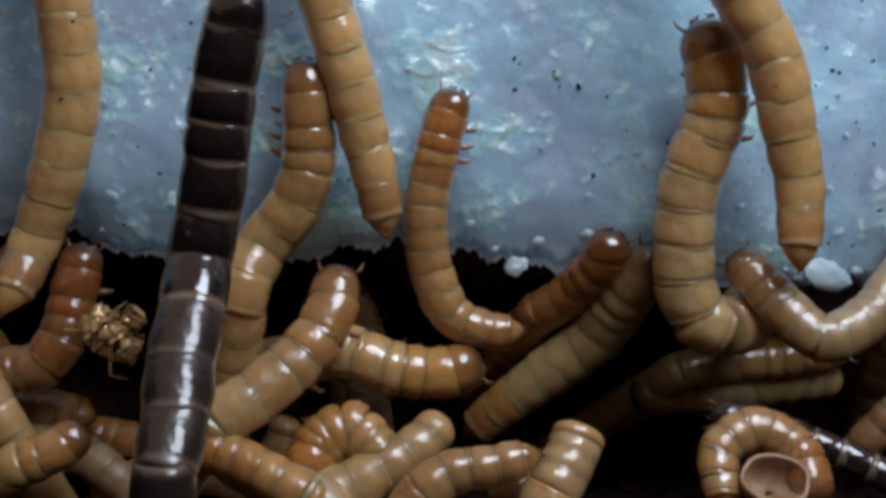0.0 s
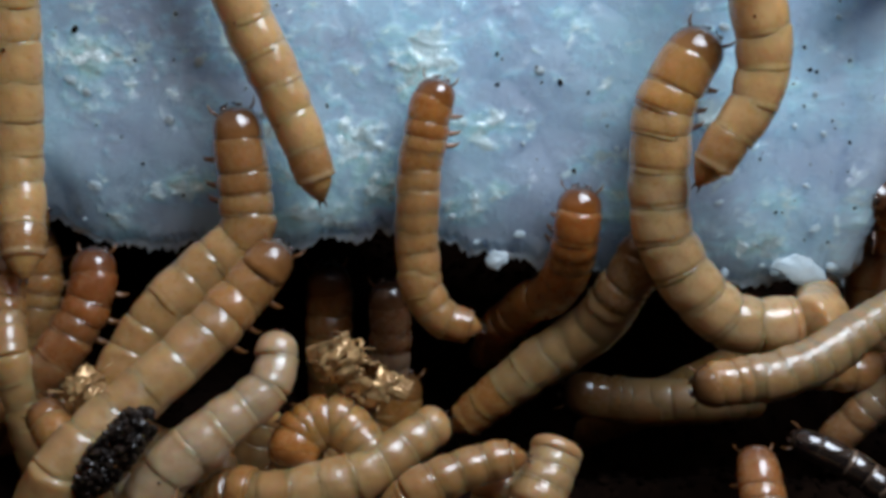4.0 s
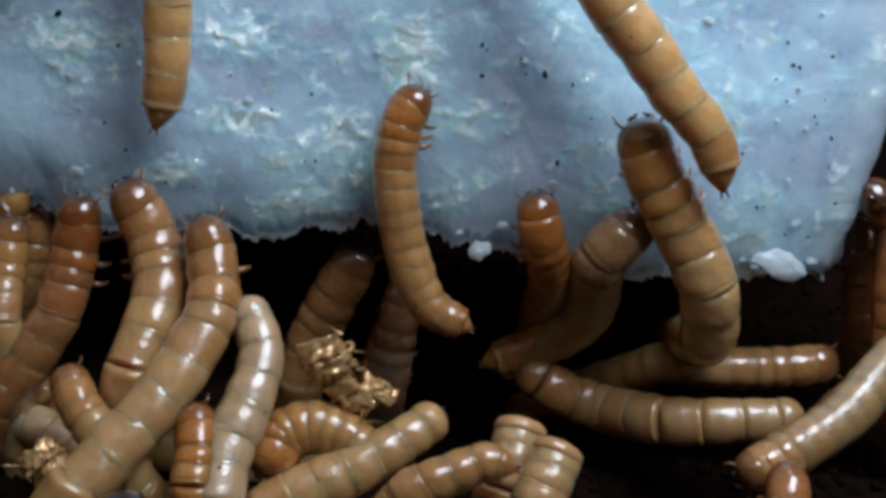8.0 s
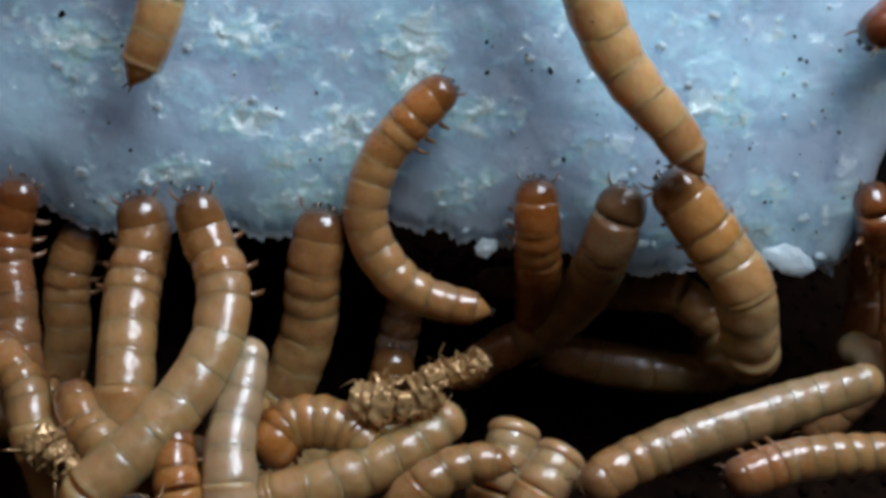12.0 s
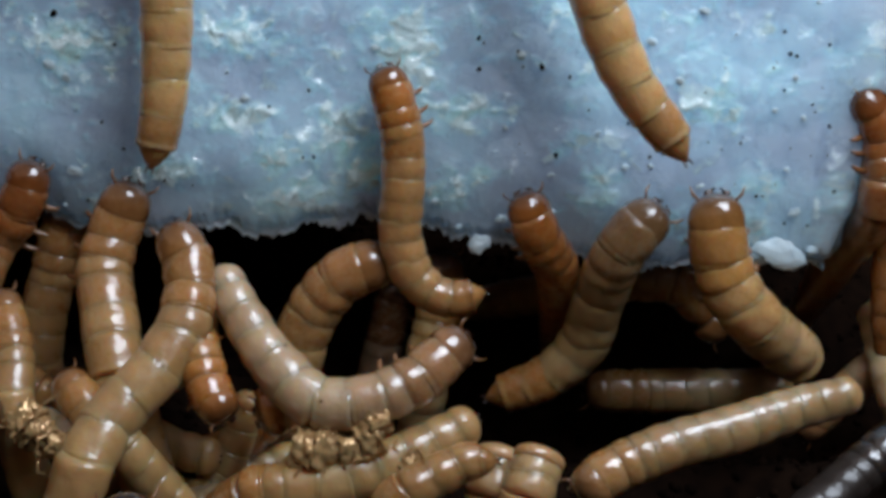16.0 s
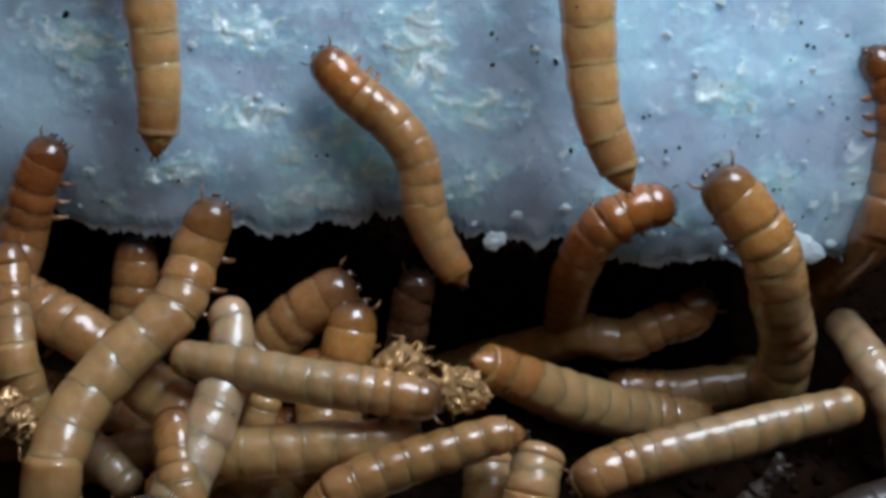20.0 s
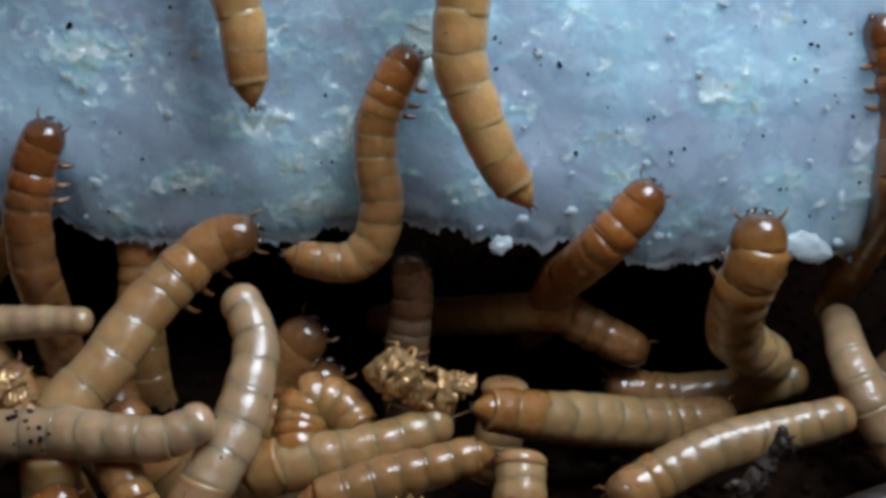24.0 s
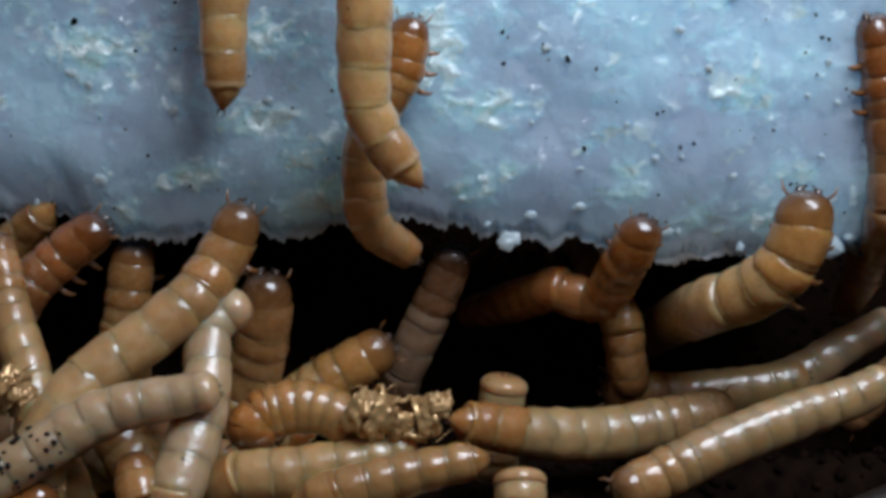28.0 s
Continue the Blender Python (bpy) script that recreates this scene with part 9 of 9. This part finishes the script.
    void_mid.line(24, (-3.7, 4.1, 29.0), (-3.5, 4.1, 26.0), (-4.1, 4.1, 22.1))
    void_mid.line(25, (-1.8, 4.1, 29.2), (-3.1, 4.1, 25.1), (-4.4, 4.1, 21.2))
    void_mid.line(27, (-1.0, 4.1, 28.8), (-2.7, 4.1, 25.4), (-5.1, 4.1, 21.7))
    void_mid.line(28, (-0.9, 4.1, 28.7), (-2.5, 4.1, 25.3), (-5.0, 4.1, 20.4))
    void_mid.go()
    left_pearl.line(0, (-38.7, -4.5, 27.8), (-35.8, -4.4, 27.9), (-32.8, -4.3, 28.0))
    left_pearl.line(20, (-37.5, -4.5, 26.5), (-34.6, -4.4, 26.5), (-31.7, -4.3, 26.6))
    left_pearl.line(21, (-29.4, -4.5, 26.4), (-26.6, -4.3, 26.6), (-24.0, -4.3, 26.6), (-21.5, -4.2, 26.6))
    left_pearl.line(23.5, (-29.8, -4.3, 27.2), (-26.9, -4.2, 27.3), (-23.9, -4.1, 27.3), (-21.5, -4.1, 27.2))
    left_pearl.line(24, (-30.1, -4.3, 27.3), (-27.1, -4.1, 27.4), (-24.2, -4.1, 27.4), (-21.7, -4.1, 27.3))
    left_pearl.line(25, (-29.3, -4.4, 26.8), (-26.4, -4.2, 27.0), (-23.5, -4.1, 27.0), (-20.8, -4.1, 26.9))
    left_pearl.line(26, (-31.7, -4.9, 26.9), (-28.8, -4.7, 27.0), (-25.9, -4.5, 27.1), (-23.1, -4.5, 27.1))
    left_pearl.line(27, (-31.6, -4.9, 26.8), (-28.7, -4.7, 26.9), (-25.8, -4.5, 27.1), (-23.2, -4.4, 27.1))
    left_pearl.line(28, (-35.1, -5.1, 26.3), (-32.2, -4.9, 26.4), (-29.3, -4.8, 26.5), (-26.7, -4.7, 26.5))
    left_pearl.go()
    walk(moult, [(0, pose(-0.0045, -0.0137, 0.0189, 0, 40, 0)),
        (0.5, pose(-0.0039, -0.0125, 0.0200, 0, 40, 0)),
        (1, pose(-0.0023, -0.0082, 0.0249, 20, 60, 0)),
        (2, pose(-0.0043, -0.0075, 0.0257, 20, 60, 0)),
        (3, pose(-0.0055, -0.0077, 0.0253, 20, 40, 0)),
        (5.5, pose(-0.0060, -0.0073, 0.0258, 0, 50, 0)),
        (6, pose(-0.0066, -0.0075, 0.0253, 0, 50, 0)),
        (7, pose(-0.0071, -0.0081, 0.0246, 0, 60, 0)),
        (8, pose(-0.0054, -0.0077, 0.0247, 0, 50, 0)),
        (9, pose(-0.0048, -0.0077, 0.0246, 0, 40, 0)),
        (10, pose(-0.0043, -0.0083, 0.0238, 0, 30, 0)),
        (11, pose(-0.0034, -0.0083, 0.0233, 0, 40, 0)),
        (12, pose(-0.0030, -0.0085, 0.0236, 0, -10, 0)),
        (14.5, pose(-0.0035, -0.0085, 0.0240, 0, -20, 0)),
        (15, pose(-0.0026, -0.0083, 0.0239, 0, -20, 0)),
        (16, pose(-0.0057, -0.0101, 0.0214, 0, -10, 0)),
        (17, pose(0.0002, -0.0079, 0.0240, 0, 0, 0)),
        (18, pose(-0.0006, -0.0083, 0.0234, 0, 30, 0)),
        (19, pose(-0.0007, -0.0083, 0.0236, 0, 40, 0)),
        (20, pose(-0.0021, -0.0077, 0.0243, 0, 30, 0)),
        (21, pose(-0.0031, -0.0075, 0.0247, 0, 10, 0)),
        (23.5, pose(-0.0029, -0.0077, 0.0246, 0, 30, 0)),
        (24, pose(-0.0028, -0.0079, 0.0244, 0, 30, 0)),
        (25, pose(-0.0027, -0.0083, 0.0237, 0, 25, 0)),
        (26, pose(-0.0037, -0.0083, 0.0241, 0, 10, 0)),
        (27, pose(-0.0036, -0.0085, 0.0239, 0, 10, 0)),
        (28, pose(-0.0045, -0.0091, 0.0228, 0, 10, 0))])
    walk(moult_small, [(0, pose(-0.0205, -0.0054, 0.0281, 0, -20, 0)),
        (1, pose(-0.0204, -0.0130, 0.0184, 0, -20, 0)),
        (11, pose(-0.0020, -0.0126, 0.0171, 0, -20, 0)),
        (12, pose(0.0007, -0.0069, 0.0245, 0, -20, 0)),
        (14.5, pose(-0.0020, -0.0076, 0.0239, 0, -20, 0)),
        (15, pose(-0.0014, -0.0073, 0.0240, 0, -20, 0)),
        (16, pose(-0.0015, -0.0102, 0.0201, 0, -20, 0)),
        (17, pose(0.0011, -0.0070, 0.0240, 0, -20, 0)),
        (18, pose(0.0005, -0.0073, 0.0235, 0, -20, 0)),
        (19, pose(0.0011, -0.0086, 0.0221, 0, -20, 0)),
        (20, pose(0.0001, -0.0080, 0.0227, 0, -20, 0)),
        (21, pose(-0.0006, -0.0076, 0.0233, 0, -20, 0)),
        (24, pose(-0.0042, -0.0118, 0.0186, 0, -20, 0)),
        (28, pose(-0.0046, -0.0126, 0.0177, 0, -20, 0))])
    walk(moult_large, [(0, pose(0.0117, -0.0165, 0.0189, 0, 5, 0)),
        (8, pose(0.0143, -0.0161, 0.0183, 0, 5, 0)),
        (8.5, pose(0.0137, -0.0145, 0.0199, 0, 5, 0)),
        (9, pose(0.0137, -0.0138, 0.0206, 0, 5, 0)),
        (9.5, pose(0.0134, -0.0135, 0.0209, 0, 5, 0)),
        (9.8, pose(0.0130, -0.0150, 0.0185, 0, -12, 0)),
        (10, pose(0.0127, -0.0165, 0.0165, 0, -20, 0)),
        (10.5, pose(0.0122, -0.0180, 0.0155, 0, -20, 0)),
        (11, pose(0.0118, -0.0181, 0.0158, 0, -20, 0)),
        (28, pose(0.0088, -0.0183, 0.0158, 0, -20, 0))])
    walk(moult_left, [(0, pose(-0.0204, -0.0076, 0.0283, 0, 50, 0)),
        (1, pose(-0.0188, -0.0090, 0.0262, 0, 50, 0)),
        (3, pose(-0.0190, -0.0088, 0.0260, 0, 50, 0)),
        (6, pose(-0.0217, -0.0124, 0.0216, 0, 50, 0)),
        (8, pose(-0.0203, -0.0124, 0.0211, 0, 50, 0)),
        (9, pose(-0.0202, -0.0124, 0.0209, 0, 50, 0)),
        (11, pose(-0.0199, -0.0114, 0.0216, 0, 50, 0)),
        (12, pose(-0.0208, -0.0118, 0.0218, 0, 50, 0)),
        (14.5, pose(-0.0210, -0.0106, 0.0239, 0, 50, 0)),
        (15, pose(-0.0217, -0.0108, 0.0234, 0, 50, 0)),
        (16, pose(-0.0217, -0.0110, 0.0227, 0, 50, 0)),
        (18, pose(-0.0222, -0.0114, 0.0222, 0, 50, 0)),
        (21, pose(-0.0241, -0.0102, 0.0240, 0, 50, 0)),
        (28, pose(-0.0245, -0.0098, 0.0249, 0, 50, 0))])
    walk(lump, [(0, pose(-0.0162, -0.0173, 0.0197, 0, 50, 0)),
        (2.3, pose(-0.0158, -0.0173, 0.0192, 0, 50, 0)),
        (2.7, pose(-0.0160, -0.0143, 0.0220, 0, 50, 0)),
        (3, pose(-0.0157, -0.0137, 0.0226, 0, 50, 0)),
        (3.5, pose(-0.0169, -0.0135, 0.0228, 0, 45, 0)),
        (5.5, pose(-0.0184, -0.0130, 0.0235, 0, 38, 0)),
        (6, pose(-0.0189, -0.0165, 0.0196, 0, 38, 0)),
        (6.5, pose(-0.0186, -0.0173, 0.0189, 0, 38, 0)),
        (28, pose(-0.0190, -0.0173, 0.0189, 0, 38, 0))])
    walk(dry_stalk, [(0, pose(0.0150, -0.0150, 0.0100, 0, 0, 0)),
        (12, pose(0.0150, -0.0150, 0.0120, 0, 0, 0)),
        (15, pose(0.0152, -0.0132, 0.0152, 0, 0, 0)),
        (17, pose(0.0160, -0.0132, 0.0178, 0, 0, 0)),
        (19, pose(0.0152, -0.0132, 0.0178, 0, 0, 0)),
        (20, pose(0.0152, -0.0132, 0.0194, 0, 10, 0)),
        (21, pose(0.0146, -0.0122, 0.0190, 0, 0, 0)),
        (24, pose(0.0150, -0.0130, 0.0208, 0, 5, 0)),
        (25, pose(0.0138, -0.0130, 0.0208, 0, 15, 0)),
        (26, pose(0.0140, -0.0130, 0.0150, 0, 15, 0)),
        (28, pose(0.0140, -0.0130, 0.0145, 0, 15, 0))])
    walk(cup, [(0, pose(0.0141, -0.0143, 0.0222, 40, 0, 0)),
        (1, pose(0.0128, -0.0143, 0.0219, 50, 15, 0)),
        (1.7, pose(0.0103, -0.0147, 0.0216, 60, 15, 0)),
        (2, pose(0.0095, -0.0150, 0.0213, 70, 20, 0)),
        (2.5, pose(0.0085, -0.0163, 0.0199, 70, 20, 0)),
        (3, pose(0.0087, -0.0173, 0.0189, 70, 20, 0)),
        (28, pose(0.0077, -0.0175, 0.0177, 70, 20, 0))])


motions()
